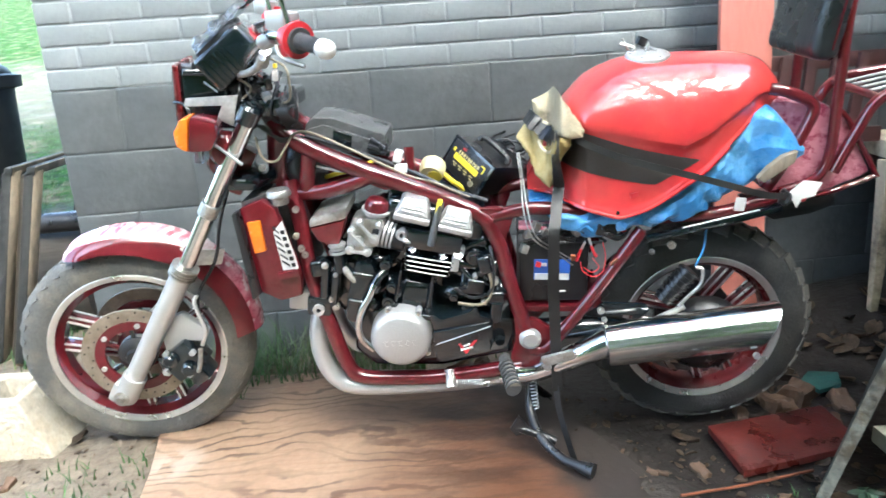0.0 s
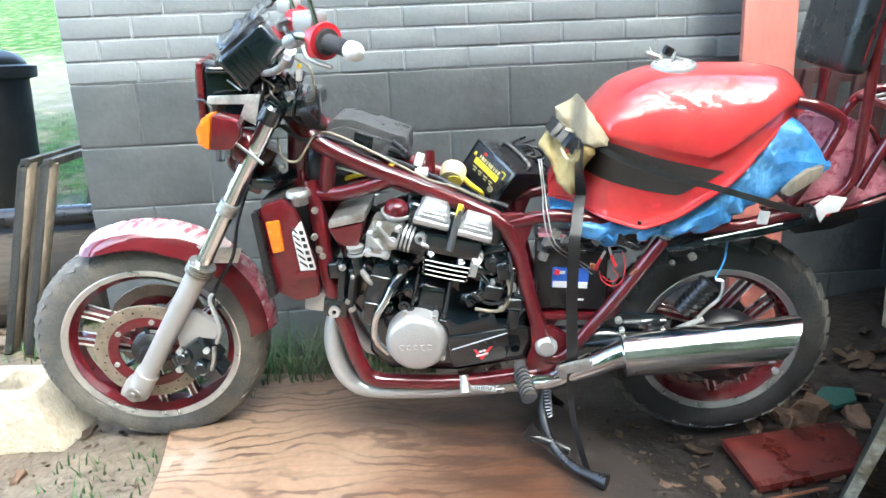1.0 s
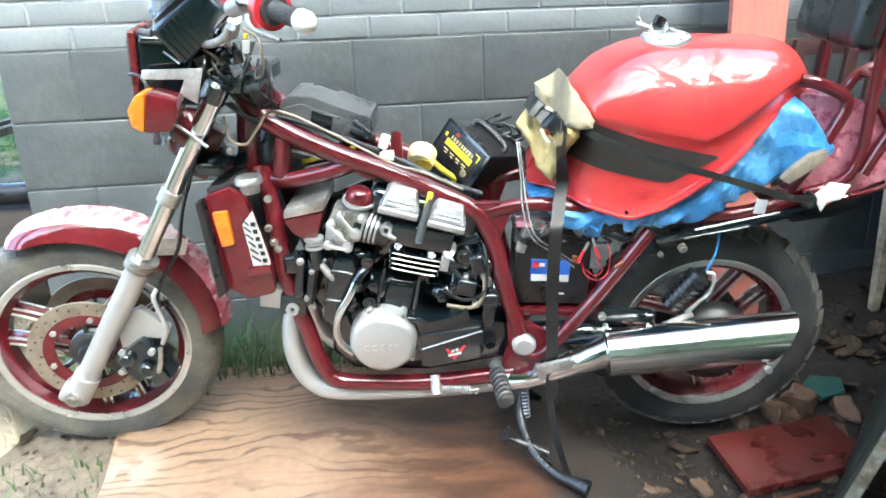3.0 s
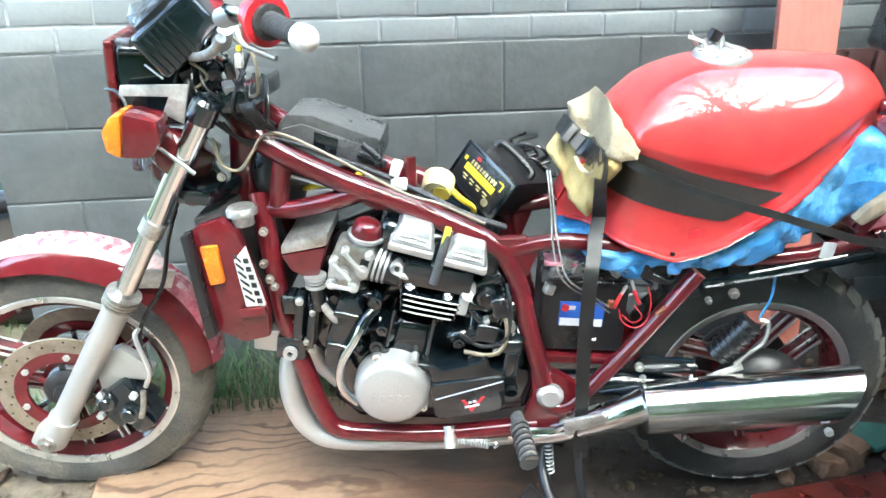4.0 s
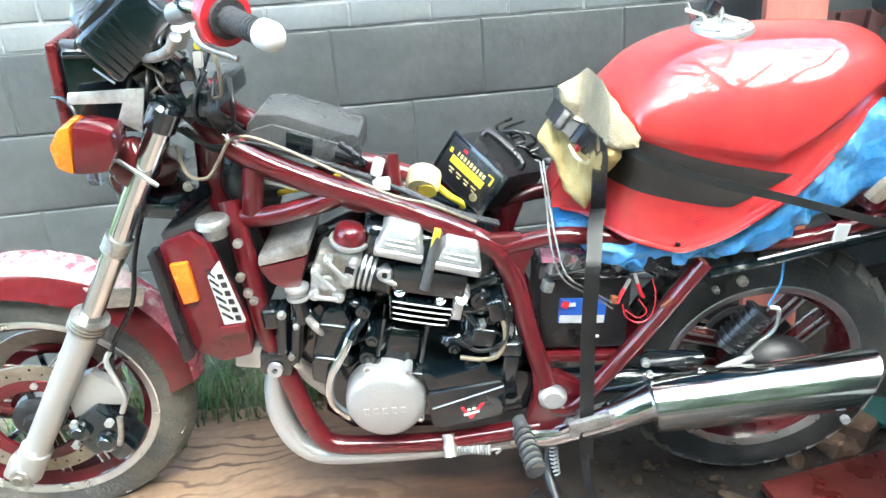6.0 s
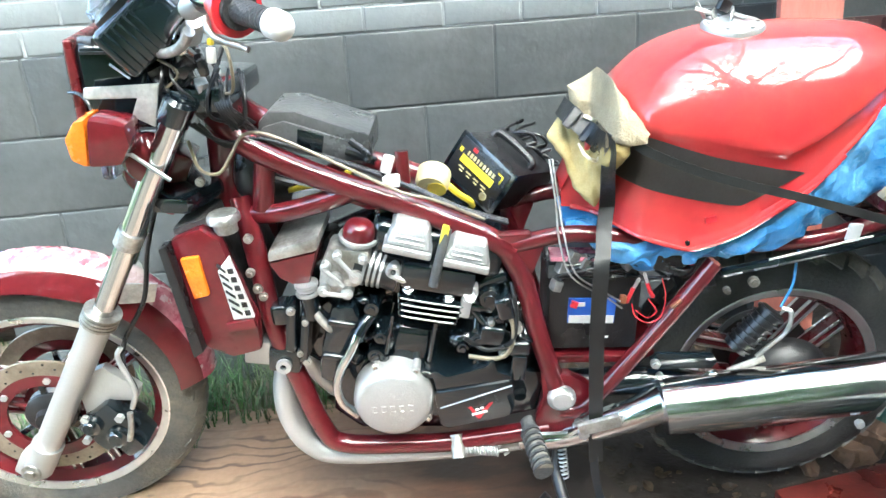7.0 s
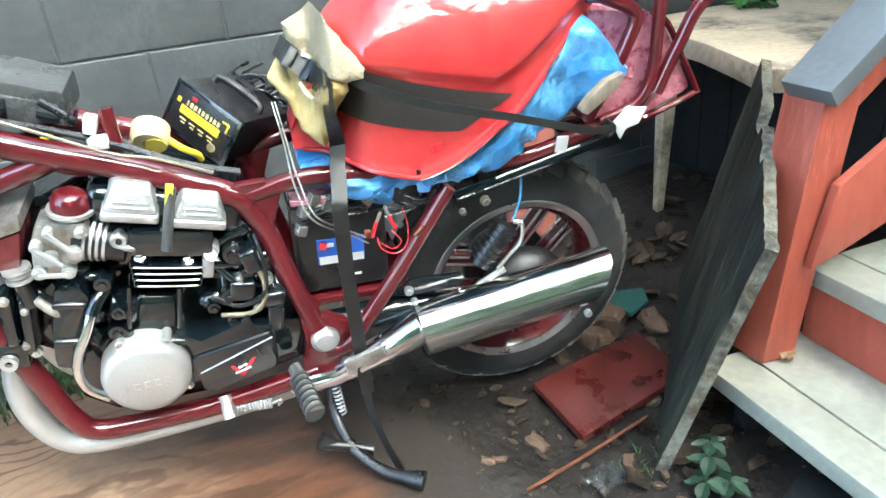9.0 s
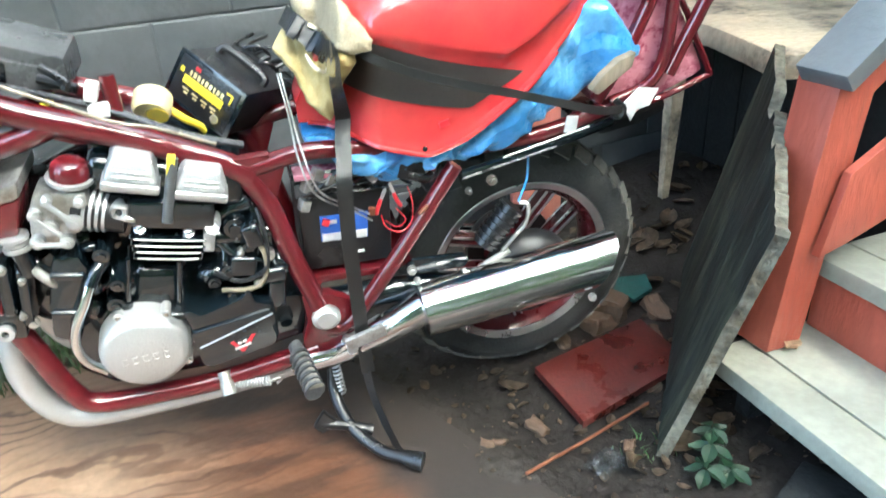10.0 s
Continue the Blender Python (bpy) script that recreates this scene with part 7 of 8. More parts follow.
def ribbon(bm, pts, width, thick=0.002, side=(0, -1, 0), steps=8):
    p = curve_pts(pts, steps)
    rows = []
    for i, q in enumerate(p):
        d = (p[min(i + 1, len(p) - 1)] - p[max(i - 1, 0)]).normalized()
        nrm = Vector(side)
        nrm = (nrm - d * nrm.dot(d)).normalized()
        w = d.cross(nrm) * width / 2
        rows.append([bm.verts.new(q + s * w + t * nrm * thick) for s, t in ((-1, 0), (1, 0), (1, 1), (-1, 1))])
    for a, b in zip(rows, rows[1:]):
        for k in range(4):
            bm.faces.new((a[k], a[(k + 1) % 4], b[(k + 1) % 4], b[k]))
    bm.faces.new(rows[0][::-1])
    bm.faces.new(rows[-1])
    bmesh.ops.recalc_face_normals(bm, faces=bm.faces[:])
    return bm


def tie_down():
    root = thing("ratchet_strap", "black webbing tie-down strap with buckle over the tank", "strap", BIKE)
    bm = B()
    ribbon(bm, [(0.478, -0.206, 0.905), (0.482, -0.205, 0.88), (0.483, -0.185, 0.82), (0.482, -0.17, 0.76), (0.483, -0.168, 0.7), (0.478, -0.163, 0.55), (0.479, -0.158, 0.4), (0.48, -0.156, 0.3), (0.481, -0.16, 0.255)], 0.026)
    part("hanging_strap", lay_back(bm), M["strap"], root)
    bm = B()
    ribbon(bm, [(0.53, -0.13, 0.885), (0.55, -0.155, 0.868), (0.62, -0.164, 0.835), (0.7, -0.168, 0.806), (0.783, -0.17, 0.78), (0.865, -0.175, 0.753), (0.937, -0.17, 0.727), (0.99, -0.15, 0.714)], 0.014, 0.002, (-0.2, -1, 0.25))
    part("cross_strap", bm, M["strap"], root)
    bm = B()
    ribbon(bm, [(0.481, -0.158, 0.26), (0.486, -0.175, 0.2), (0.505, -0.205, 0.12), (0.53, -0.235, 0.05), (0.55, -0.265, 0.035), (0.56, -0.33, 0.03)], 0.02, 0.002, (-0.7, -0.7, 0))
    part("strap_tail", bm, M["strap"], root)
    bm = B()
    ribbon(bm, [(0.398, -0.15, 0.962), (0.406, -0.185, 0.957), (0.425, -0.198, 0.943), (0.45, -0.2, 0.922), (0.478, -0.2, 0.903)], 0.03, 0.004)
    bk = part("buckle", lay_back(bm), M["strap"], root, "black webbing passed through the buckle")
    for x, z, sx, sz in ((0.41, 0.954, 0.018, 0.034), (0.438, 0.931, 0.012, 0.036), (0.458, 0.912, 0.014, 0.034), (0.474, 0.9, 0.014, 0.032)):
        bm = B()
        box(bm, sx, 0.012, sz, pose(x, -0.205, z, 0, 38, 0), 0.004)
        part("buckle_bar", lay_back(bm), M["plastic"], bk)
    bm = B()
    tube(bm, [(0.43, -0.206, 0.955), (0.452, -0.212, 0.945), (0.472, -0.212, 0.922), (0.478, -0.206, 0.9)], 0.003, 8)
    tube(bm, [(0.425, -0.2, 0.912), (0.436, -0.212, 0.895), (0.455, -0.212, 0.884), (0.466, -0.2, 0.886)], 0.003, 8)
    part("buckle_wire", lay_back(bm), M["brass"], bk, "tarnished wire loops")
    bm = B()
    tube(bm, [(0.985, -0.135, 0.725), (1.0, -0.14, 0.71), (0.995, -0.14, 0.695), (0.98, -0.135, 0.7)], 0.006, 8)
    part("hook", bm, M["plastic"], root)
    bm = B()
    box(bm, 0.022, 0.004, 0.03, pose(0.89, -0.158, 0.705, 0, 8, 0), 0.001)
    part("white_tag", bm, M["white"], root)
    bm = B()
    prism(bm, [(1.0, 0.715), (1.03, 0.742), (1.07, 0.735), (1.055, 0.705), (1.03, 0.7), (1.02, 0.68)], -0.136, -0.132, 0.001)
    part("white_tape", bm, M["white"], root)


tie_down()


def charger():
    across, down, back = Vector((0.078, -0.073, -0.075)).normalized(), Vector((-0.043, 0.022, -0.066)).normalized(), Vector((0.106, 0.137, -0.023)).normalized()
    corner = BIKE @ Vector((0.272, 0.062, 0.852))
    middle = corner + 0.067 * across + 0.043 * down + 0.083 * back
    m = Matrix.Translation(middle) @ Matrix((back, -across, -down)).transposed().to_4x4()
    root = thing("battery_charger", "black plastic battery charger with yellow face label on the frame", "battery charger", m)
    bm = B()
    prism(bm, [(-0.075, -0.046), (0.1, -0.05), (0.118, -0.01), (0.108, 0.036), (-0.02, 0.044), (-0.075, 0.046)], -0.066, 0.066, 0.012)
    part("case", bm, M["plastic"], root)
    fm = Matrix.Translation((-0.0765, 0, 0.0)) @ Matrix.Diagonal((1, 1.14, 0.88, 1))
    bm = B()
    box(bm, 0.006, 0.122, 0.108, fm @ Matrix.Translation((-0.001, 0, 0)), 0.003)
    part("face_frame", bm, M["black"], root)
    bm = B()
    box(bm, 0.003, 0.106, 0.092, fm @ Matrix.Translation((-0.0045, 0, 0)), 0.001)
    fc = part("face_panel", bm, M["plastic"], root)
    bm = B()
    box(bm, 0.002, 0.072, 0.017, fm @ Matrix.Translation((-0.0063, 0.002, 0.004)))
    part("yellow_label", bm, M["yellow"], fc, "yellow label band")
    bm = B()
    for k in range(9):
        box(bm, 0.002, 0.0048 if k % 3 else 0.003, 0.01, fm @ Matrix.Translation((-0.0063, 0.03 - 0.0072 * k, 0.021)))
    for k in range(4):
        box(bm, 0.002, 0.011, 0.003, fm @ Matrix.Translation((-0.0063, 0.028 - 0.017 * k, -0.014)))
        box(bm, 0.002, 0.007, 0.0026, fm @ Matrix.Translation((-0.0063, 0.026 - 0.017 * k, -0.021)))
    part("label_print", bm, M["offwhite"], fc)
    bm = B()
    box(bm, 0.002, 0.003, 0.018, fm @ Matrix.Translation((-0.0063, -0.043, 0.024)))
    box(bm, 0.002, 0.012, 0.003, fm @ Matrix.Translation((-0.0063, -0.038, 0.033)))
    box(bm, 0.002, 0.006, 0.01, fm @ Matrix.Translation((-0.0063, 0.045, 0.018)))
    part("corner_mark", bm, M["yellow"], fc)
    bm = B()
    box(bm, 0.002, 0.009, 0.007, fm @ Matrix.Translation((-0.0063, 0.022, 0.036)))
    part("red_mark", bm, M["redplastic"], fc)
    bm = B()
    tube(bm, [fm @ Vector((-0.005, -0.032, -0.03)), fm @ Vector((-0.008, -0.032, -0.03))], 0.008, 16, 1)
    part("dial", bm, M["alu_dull"], fc)
    bm = B()
    tube(bm, [(0.0, -0.05, 0.038), (0.008, -0.04, 0.054), (0.008, 0.04, 0.054), (0.0, 0.05, 0.038)], 0.008, 8)
    part("handle", bm, M["plastic"], root)
    bm = B()
    rnd = random.Random(4)
    for k in range(11):
        c = Vector((0.13 + rnd.uniform(-0.03, 0.03), rnd.uniform(-0.06, 0.06), 0.02 + rnd.uniform(-0.03, 0.03)))
        r = rnd.uniform(0.03, 0.05)
        t = rnd.uniform(0, 3)
        tube(bm, [c + r * Vector((0.6 * math.cos(t + j), 0.8 * math.sin(t + j), 0.45 * math.cos(1.7 * j + t))) for j in range(6)], 0.0034, 7, 5)
    part("power_cord", bm, M["plastic"], root, "tangled black power cord")
    inv = m.inverted() @ BIKE
    bm = B()
    tube(bm, [inv @ Vector(p) for p in ((0.42, -0.06, 0.83), (0.425, -0.1, 0.77), (0.43, -0.13, 0.72), (0.445, -0.155, 0.66), (0.49, -0.15, 0.62), (0.525, -0.14, 0.59))], 0.0017, 7)
    tube(bm, [inv @ Vector(p) for p in ((0.415, -0.06, 0.83), (0.42, -0.1, 0.77), (0.422, -0.13, 0.71), (0.44, -0.15, 0.65), (0.5, -0.14, 0.6), (0.53, -0.13, 0.57))], 0.0017, 7)
    part("output_lead", bm, M["alu_dull"], root, "grey charging lead")


charger()


def yellow_cap():
    root = thing("yellow_cup", "yellowed plastic cap lying between the frame tubes", "cap", BIKE @ pose(0.212, -0.015, 0.79, -60, 20, 0) @ Matrix.Diagonal((0.85, 0.85, 0.85, 1)))
    bm = B()
    lathe(bm, [(0.012, -0.02), (0.03, -0.02), (0.036, -0.008), (0.036, 0.022), (0.03, 0.026), (0.012, 0.024)], Matrix.Rotation(radians(90), 4, 'X'), 28, True)
    part("cap_body", bm, M["offwhite"], root)
    bm = B()
    lathe(bm, [(0.0, -0.021), (0.02, -0.022), (0.02, -0.016), (0.0, -0.016)], Matrix.Rotation(radians(90), 4, 'X') @ Matrix.Translation((0.012, 0, 0)), 20)
    part("cap_face", bm, M["yellow"], root)
    bm = B()
    tube(bm, [(0.03, 0, 0.0), (0.06, 0.01, -0.01), (0.09, 0.03, -0.005), (0.1, 0.05, 0.0)], 0.007, 8)
    part("cap_hose", bm, M["yellow"], root)


yellow_cap()


def battery():
    root = thing("battery", "black motorcycle battery with blue and white label", "battery", BIKE)
    bm = B()
    box(bm, 0.165, 0.15, 0.15, pose(0.488, -0.015, 0.535, 0, 3, 0), 0.006)
    part("battery_case", bm, M["plastic"], root)
    bm = B()
    box(bm, 0.16, 0.14, 0.03, pose(0.486, -0.015, 0.622, 0, 3, 0), 0.006)
    for k in range(4):
        lathe(bm, [(0, -0.01), (0.012, -0.01), (0.013, 0.0), (0, 0)], Matrix.Translation((0.43 + 0.036 * k, -0.05, 0.64)) @ Matrix.Rotation(radians(-90), 4, 'X'), 12)
    part("battery_lid", bm, M["grey_plastic"], root)
    bm = B()
    box(bm, 0.086, 0.002, 0.052, pose(0.484, -0.0912, 0.545, 0, 4, 0))
    lb = part("label", bm, M["bluelabel"], root, "blue label")
    bm = B()
    box(bm, 0.082, 0.002, 0.016, pose(0.483, -0.0925, 0.527, 0, 4, 0))
    box(bm, 0.02, 0.002, 0.008, pose(0.462, -0.0925, 0.56, 0, 4, 0))
    box(bm, 0.03, 0.002, 0.004, pose(0.5, -0.0925, 0.487, 0, 4, 0))
    part("label_print", bm, M["white"], lb)
    bm = B()
    box(bm, 0.012, 0.012, 0.012, pose(0.452, -0.0925, 0.562, 0, 20, 0))
    part("label_mark", bm, M["redplastic"], lb)
    bm = B()
    prism(bm, [(0.41, 0.455), (0.57, 0.445), (0.6, 0.475), (0.6, 0.445), (0.57, 0.43), (0.41, 0.438)], -0.1, 0.06, 0.004)
    part("battery_tray", bm, M["frame"], root, "dark red battery tray")
    bm = B()
    for x, z in ((0.43, 0.64), (0.45, 0.66), (0.47, 0.645), (0.545, 0.64), (0.42, 0.605)):
        box(bm, 0.022, 0.02, 0.018, pose(x, -0.095, z, 0, 30 * x * 9, 20), 0.004)
    part("terminal_block", bm, M["alu_dull"], root)
    bm = B()
    prism(bm, [(0.41, 0.665), (0.5, 0.658), (0.5, 0.648), (0.41, 0.655)], -0.1, -0.06, 0.002)
    part("battery_clamp", bm, M["pink"], root)


battery()


def clips():
    rnd = random.Random(3)
    for k, (x, z, c, nm, tint) in enumerate(((0.548, 0.602, "redplastic", "red", 25), (0.575, 0.61, "redplastic", "red", -18))):
        root = thing("crocodile_clip", "red insulated crocodile clip on the battery leads", "clip", BIKE @ pose(x, -0.125, z, 0, tint, 0) @ Matrix.Diagonal((0.5, 0.5, 0.55, 1)), "battery clips")
        bm = B()
        tube(bm, [(0, 0, 0.01), (0.0, -0.004, -0.02), (0.004, 0, -0.045)], (0.007, 0.008), 10)
        part("sleeve", bm, M["redplastic"], root)
        bm = B()
        prism(bm, [(-0.004, 0.01), (0.006, 0.01), (0.007, 0.045), (0.0, 0.05), (-0.005, 0.04)], -0.005, 0.004, 0.001)
        part("jaw", bm, M["alu"], root)
    root = thing("wiring", "loose red and black battery wiring with connectors", "wiring", BIKE)
    bm = B()
    tube(bm, [(0.547, -0.13, 0.578), (0.552, -0.14, 0.558), (0.575, -0.14, 0.543), (0.598, -0.135, 0.553), (0.605, -0.13, 0.59), (0.6, -0.12, 0.62)], 0.0012, 7)
    tube(bm, [(0.575, -0.13, 0.586), (0.588, -0.14, 0.566), (0.572, -0.14, 0.554), (0.553, -0.13, 0.565)], 0.0011, 7)
    part("red_wire", bm, M["redplastic"], root)
    bm = B()
    for k in range(7):
        pts = [(0.42 + rnd.uniform(0, 0.22), -0.07 - rnd.uniform(0, 0.04), 0.64 + rnd.uniform(-0.03, 0.03)) for _ in range(4)]
        tube(bm, pts, 0.0032, 6)
    tube(bm, [(0.59, -0.1, 0.655), (0.61, -0.12, 0.64), (0.64, -0.12, 0.63), (0.66, -0.1, 0.645)], 0.009, 9)
    part("black_wire", bm, M["plastic"], root)
    bm = B()
    box(bm, 0.05, 0.03, 0.035, pose(0.61, -0.11, 0.65, 0, 12, 0), 0.006)
    part("relay", bm, M["plastic"], root)
    bm = B()
    box(bm, 0.022, 0.02, 0.03, pose(0.648, -0.11, 0.655, 0, 20, 0), 0.006)
    part("orange_boot", bm, M["redplastic"], root, "orange red terminal boot")
    bm = B()
    box(bm, 0.012, 0.012, 0.014, pose(0.53, -0.135, 0.592, 0, 10, 0), 0.003)
    tube(bm, [(0.616, -0.13, 0.566), (0.632, -0.13, 0.58)], 0.004, 6, 1)
    part("terminal", bm, M["copper"], root)
    bm = B()
    tube(bm, [(0.545, -0.12, 0.652), (0.56, -0.128, 0.665), (0.575, -0.125, 0.65)], 0.005, 8)
    part("blue_connector", bm, M["tarp"], root)


clips()


# ---- clutter on the ground ----
def lie(x, y, lift=0.0):
    return height(x, y) + lift


def leaf_mesh(bm, m, size, seed):
    n = 5
    rows = []
    for k in range(n + 1):
        t = k / n
        w = math.sin(math.pi * min(0.98, 0.06 + t)) ** 0.8 * 0.36
        z = 0.1 * math.sin(3 * t + seed) + 0.06
        rows.append([bm.verts.new(m @ (Vector((t - 0.5, s * w, z + 0.14 * abs(s))) * size)) for s in (-1, 0, 1)])
    for a, b in zip(rows, rows[1:]):
        for j in range(2):
            bm.faces.new((a[j], a[j + 1], b[j + 1], b[j]))


def leaf_litter():
    rnd = random.Random(11)
    bm = B()
    zones = (((1.05, 1.9), (1.8, 2.45), 80), ((0.62, 1.0), (1.4, 1.75), 2), ((-1.3, -0.65), (1.9, 2.5), 24), ((-0.7, 1.0), (2.25, 2.48), 50), ((0.95, 1.25), (1.3, 1.7), 12), ((-2.2, -1.1), (2.5, 3.6), 70), ((0.8, 1.15), (1.9, 2.3), 26))
    for (x0, x1), (y0, y1), n in zones:
        for _ in range(n):
            x, y = rnd.uniform(x0, x1), rnd.uniform(y0, y1)
            leaf_mesh(bm, pose(x, y, lie(x, y, 0.004), rnd.uniform(-25, 25), rnd.uniform(-25, 25), rnd.uniform(0, 360)), rnd.uniform(0.03, 0.085), rnd.uniform(0, 6))
    for _ in range(420):
        x, y = rnd.uniform(0.45, 1.25), rnd.uniform(1.3, 2.0)
        leaf_mesh(bm, pose(x, y, lie(x, y, 0.003), rnd.uniform(-25, 25), rnd.uniform(-25, 25), rnd.uniform(0, 360)), 0.004 + 0.03 * rnd.random() ** 3, rnd.uniform(0, 6))
    for _ in range(160):
        x, y = rnd.uniform(-1.35, -0.6), rnd.uniform(1.3, 2.0)
        leaf_mesh(bm, pose(x, y, lie(x, y, 0.003), rnd.uniform(-25, 25), rnd.uniform(-25, 25), rnd.uniform(0, 360)), rnd.uniform(0.006, 0.022), rnd.uniform(0, 6))
    bmesh.ops.solidify(bm, geom=bm.faces[:], thickness=0.0008)
    ob = link("leaf_litter", bm, M["deadleaf"])
    tagged(ob, "brown dead leaves scattered on the damp soil", "leaves", kind="stuff")


leaf_litter()


def fallen_leaf():
    bm = B()
    leaf_mesh(bm, pose(1.3, 1.448, 0.172, 4, -5, 20), 0.05, 1.0)
    leaf_mesh(bm, pose(1.288, 1.442, 0.173, -6, 8, 95), 0.034, 2.0)
    bmesh.ops.solidify(bm, geom=bm.faces[:], thickness=0.0008)
    tagged(link("fallen_leaf", bm, mat("tan_leaf", (0.5, 0.36, 0.22), 0.8, 0, 0.3, 30)), "curled tan dead leaf lying on the cream tread", "leaf")


fallen_leaf()


def stones():
    rnd = random.Random(5)
    spots = [(0.79, 1.6, 0.024), (0.666, 1.584, 0.015), (0.69, 1.58, 0.013), (1.19, 1.92, 0.06), (1.12, 1.88, 0.045), (1.28, 1.86, 0.04), (-0.98, 1.75, 0.02), (0.93, 1.47, 0.016), (1.06, 1.97, 0.04), (1.0, 1.86, 0.026), (1.04, 1.8, 0.018), (1.15, 1.8, 0.022), (1.22, 1.78, 0.02), (1.1, 1.93, 0.03), (0.62, 1.68, 0.006), (0.8, 1.64, 0.007)]
    for x, y, r in spots:
        bm = B()
        box(bm, 2.2 * r, 1.2 * r, 0.9 * r, None, r * 0.12, 1)
        bmesh.ops.subdivide_edges(bm, edges=bm.edges[:], cuts=2, use_grid_fill=True)
        off = Vector((x * 7, y * 7, 0))
        for v in bm.verts:
            v.co += r * 0.35 * Vector((noise.noise(v.co / r * 1.2 + off), noise.noise(v.co / r * 1.5 + off * 2), noise.noise(v.co / r * 1.3 - off)))
        ob = link("wood_chunk", bm, M["chip"], angle=0.35)
        ob.matrix_basis = pose(x, y, lie(x, y, r * 0.25), rnd.uniform(-14, 14), rnd.uniform(-14, 14), rnd.uniform(0, 360))
        tagged(ob, "broken brown wood chunk on the damp soil", "wood", "rubble")


stones()


def copper_rod():
    bm = B()
    tube(bm, [(0.69, 1.46, lie(0.69, 1.46, 0.012)), (0.86, 1.512, lie(0.86, 1.51, 0.016)), (1.04, 1.56, lie(1.04, 1.56, 0.014))], 0.0036, 10)
    tagged(link("copper_pipe", bm, M["copper"]), "thin length of copper pipe on the soil", "pipe")
    bm = B()
    prism(bm, [(1.24, 1.9), (1.32, 1.93), (1.35, 2.0), (1.27, 2.02), (1.22, 1.97)], -0.05, -0.036, 0.004, axis="z")
    tagged(link("green_scrap", bm, mat("green_fabric", (0.01, 0.06, 0.05), 0.8, 0, 0.3, 20, 0.4, 150)), "dark green fabric scrap on the leaves", "scrap")
    bm = B()
    bmesh.ops.create_grid(bm, x_segments=18, y_segments=18, size=0.5)
    ragged = [v for v in bm.verts if v.co.length > 0.4 + 0.3 * noise.noise(v.co * 3.5)]
    bmesh.ops.delete(bm, geom=ragged, context='VERTS')
    for v in bm.verts:
        x, y = v.co.x * 0.12, v.co.y * 0.075
        v.co = Vector((0.86 + x + 0.3 * y, 1.44 + y, lie(0.86 + x, 1.44 + y, 0.012) + 0.018 * abs(noise.noise((x * 45, y * 45, 1)))))
    tagged(link("plastic_wrap", bm, M["clear"]), "torn clear plastic wrapper on the soil", "wrapper")


copper_rod()


def under_step():
    bm = B()
    box(bm, 0.16, 0.02, 0.11, pose(1.3, 1.33, 0.07, -12, 6, 35), 0.004)
    tagged(link("plank_offcut", bm, M["chip"]), "rusty brown plank offcut standing under the steps", "plank")
    bm = B()
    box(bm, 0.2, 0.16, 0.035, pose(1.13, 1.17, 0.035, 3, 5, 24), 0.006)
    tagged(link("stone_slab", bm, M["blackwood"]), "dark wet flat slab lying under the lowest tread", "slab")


under_step()


def grass():
    rnd = random.Random(8)
    verts, faces = [], []

    def blade(x, y, h, lean, turn, w):
        z = height(x, y) - 0.004
        dx, dy = math.cos(turn), math.sin(turn)
        base = len(verts)
        for k in range(4):
            t = k / 3
            ww = w * (1 - t) * 0.5
            cx, cy, cz = x + dx * lean * t * t, y + dy * lean * t * t, z + h * (t - 0.25 * t * t * min(1.5, lean / h))
            verts.append((cx - dy * ww, cy + dx * ww, cz))
            verts.append((cx + dy * ww, cy - dx * ww, cz))
        for k in range(3):
            a = base + 2 * k
            faces.append((a, a + 1, a + 3, a + 2))

    for x0, x1, y0, y1, n, h in ((-0.55, 0.12, 2.2, 2.47, 750, 0.19), (-0.95, -0.45, 2.1, 2.43, 700, 0.15), (-0.9, -0.62, 1.5, 1.85, 130, 0.06), (-1.5, -1.0, 2.5, 3.1, 260, 0.09), (-5.5, -1.25, 3.2, 8.5, 9000, 0.07), (-0.75, -0.62, 2.0, 2.3, 90, 0.17), (0.88, 1.0, 1.4, 1.5, 22, 0.03), (0.1, 0.5, 2.3, 2.48, 60, 0.08)):
        for _ in range(n):
            x, y = rnd.uniform(x0, x1), rnd.uniform(y0, y1)
            if x0 < -5 and (-(x + 1.9) * 0.9 + (y - 4.6) * 0.9 + 1.2 * noise.noise((x * 2.3, y * 2.3, 2))) * 0.8 + 0.9 * noise.noise((x * 1.3, y * 1.3, 9)) < rnd.uniform(0.05, 0.6):
                continue
            hh = h * rnd.uniform(0.4, 1.2)
            blade(x, y, hh, hh * rnd.uniform(0.2, 1.1), rnd.uniform(0, 6.283), rnd.uniform(0.003, 0.007))
    me = bpy.data.meshes.new("grass")
    me.from_pydata(verts, [], faces)
    me.materials.append(M["grass"])
    tagged(new("grass", me), "green grass tufts along the wall and lawn", "grass", kind="stuff")


grass()


def creeper(name, spots, label, green):
    root = thing(name, label, "plant", pose(0, 0, 0))
    rnd = random.Random(2)
    for x, y, z, r in spots:
        bm = B()
        tube(bm, [(x, y, z - 0.1 if z < 0.3 else z - 0.02), (x + 0.01, y, z - 0.03), (x, y, z)], 0.0022, 6)
        part("stem", bm, green, root)
        for k in range(5):
            a = 2 * math.pi * k / 5 + rnd.uniform(-0.2, 0.2)
            bm = B()
            leaf_mesh(bm, pose(x, y, z) @ Matrix.Rotation(a, 4, 'Z') @ pose(0, 0, 0, 0, rnd.uniform(10, 30), 0) @ Matrix.Translation((r * 0.62, 0, 0)), r * 1.15, rnd.uniform(0, 6))
            part("leaf", bm, green, root)


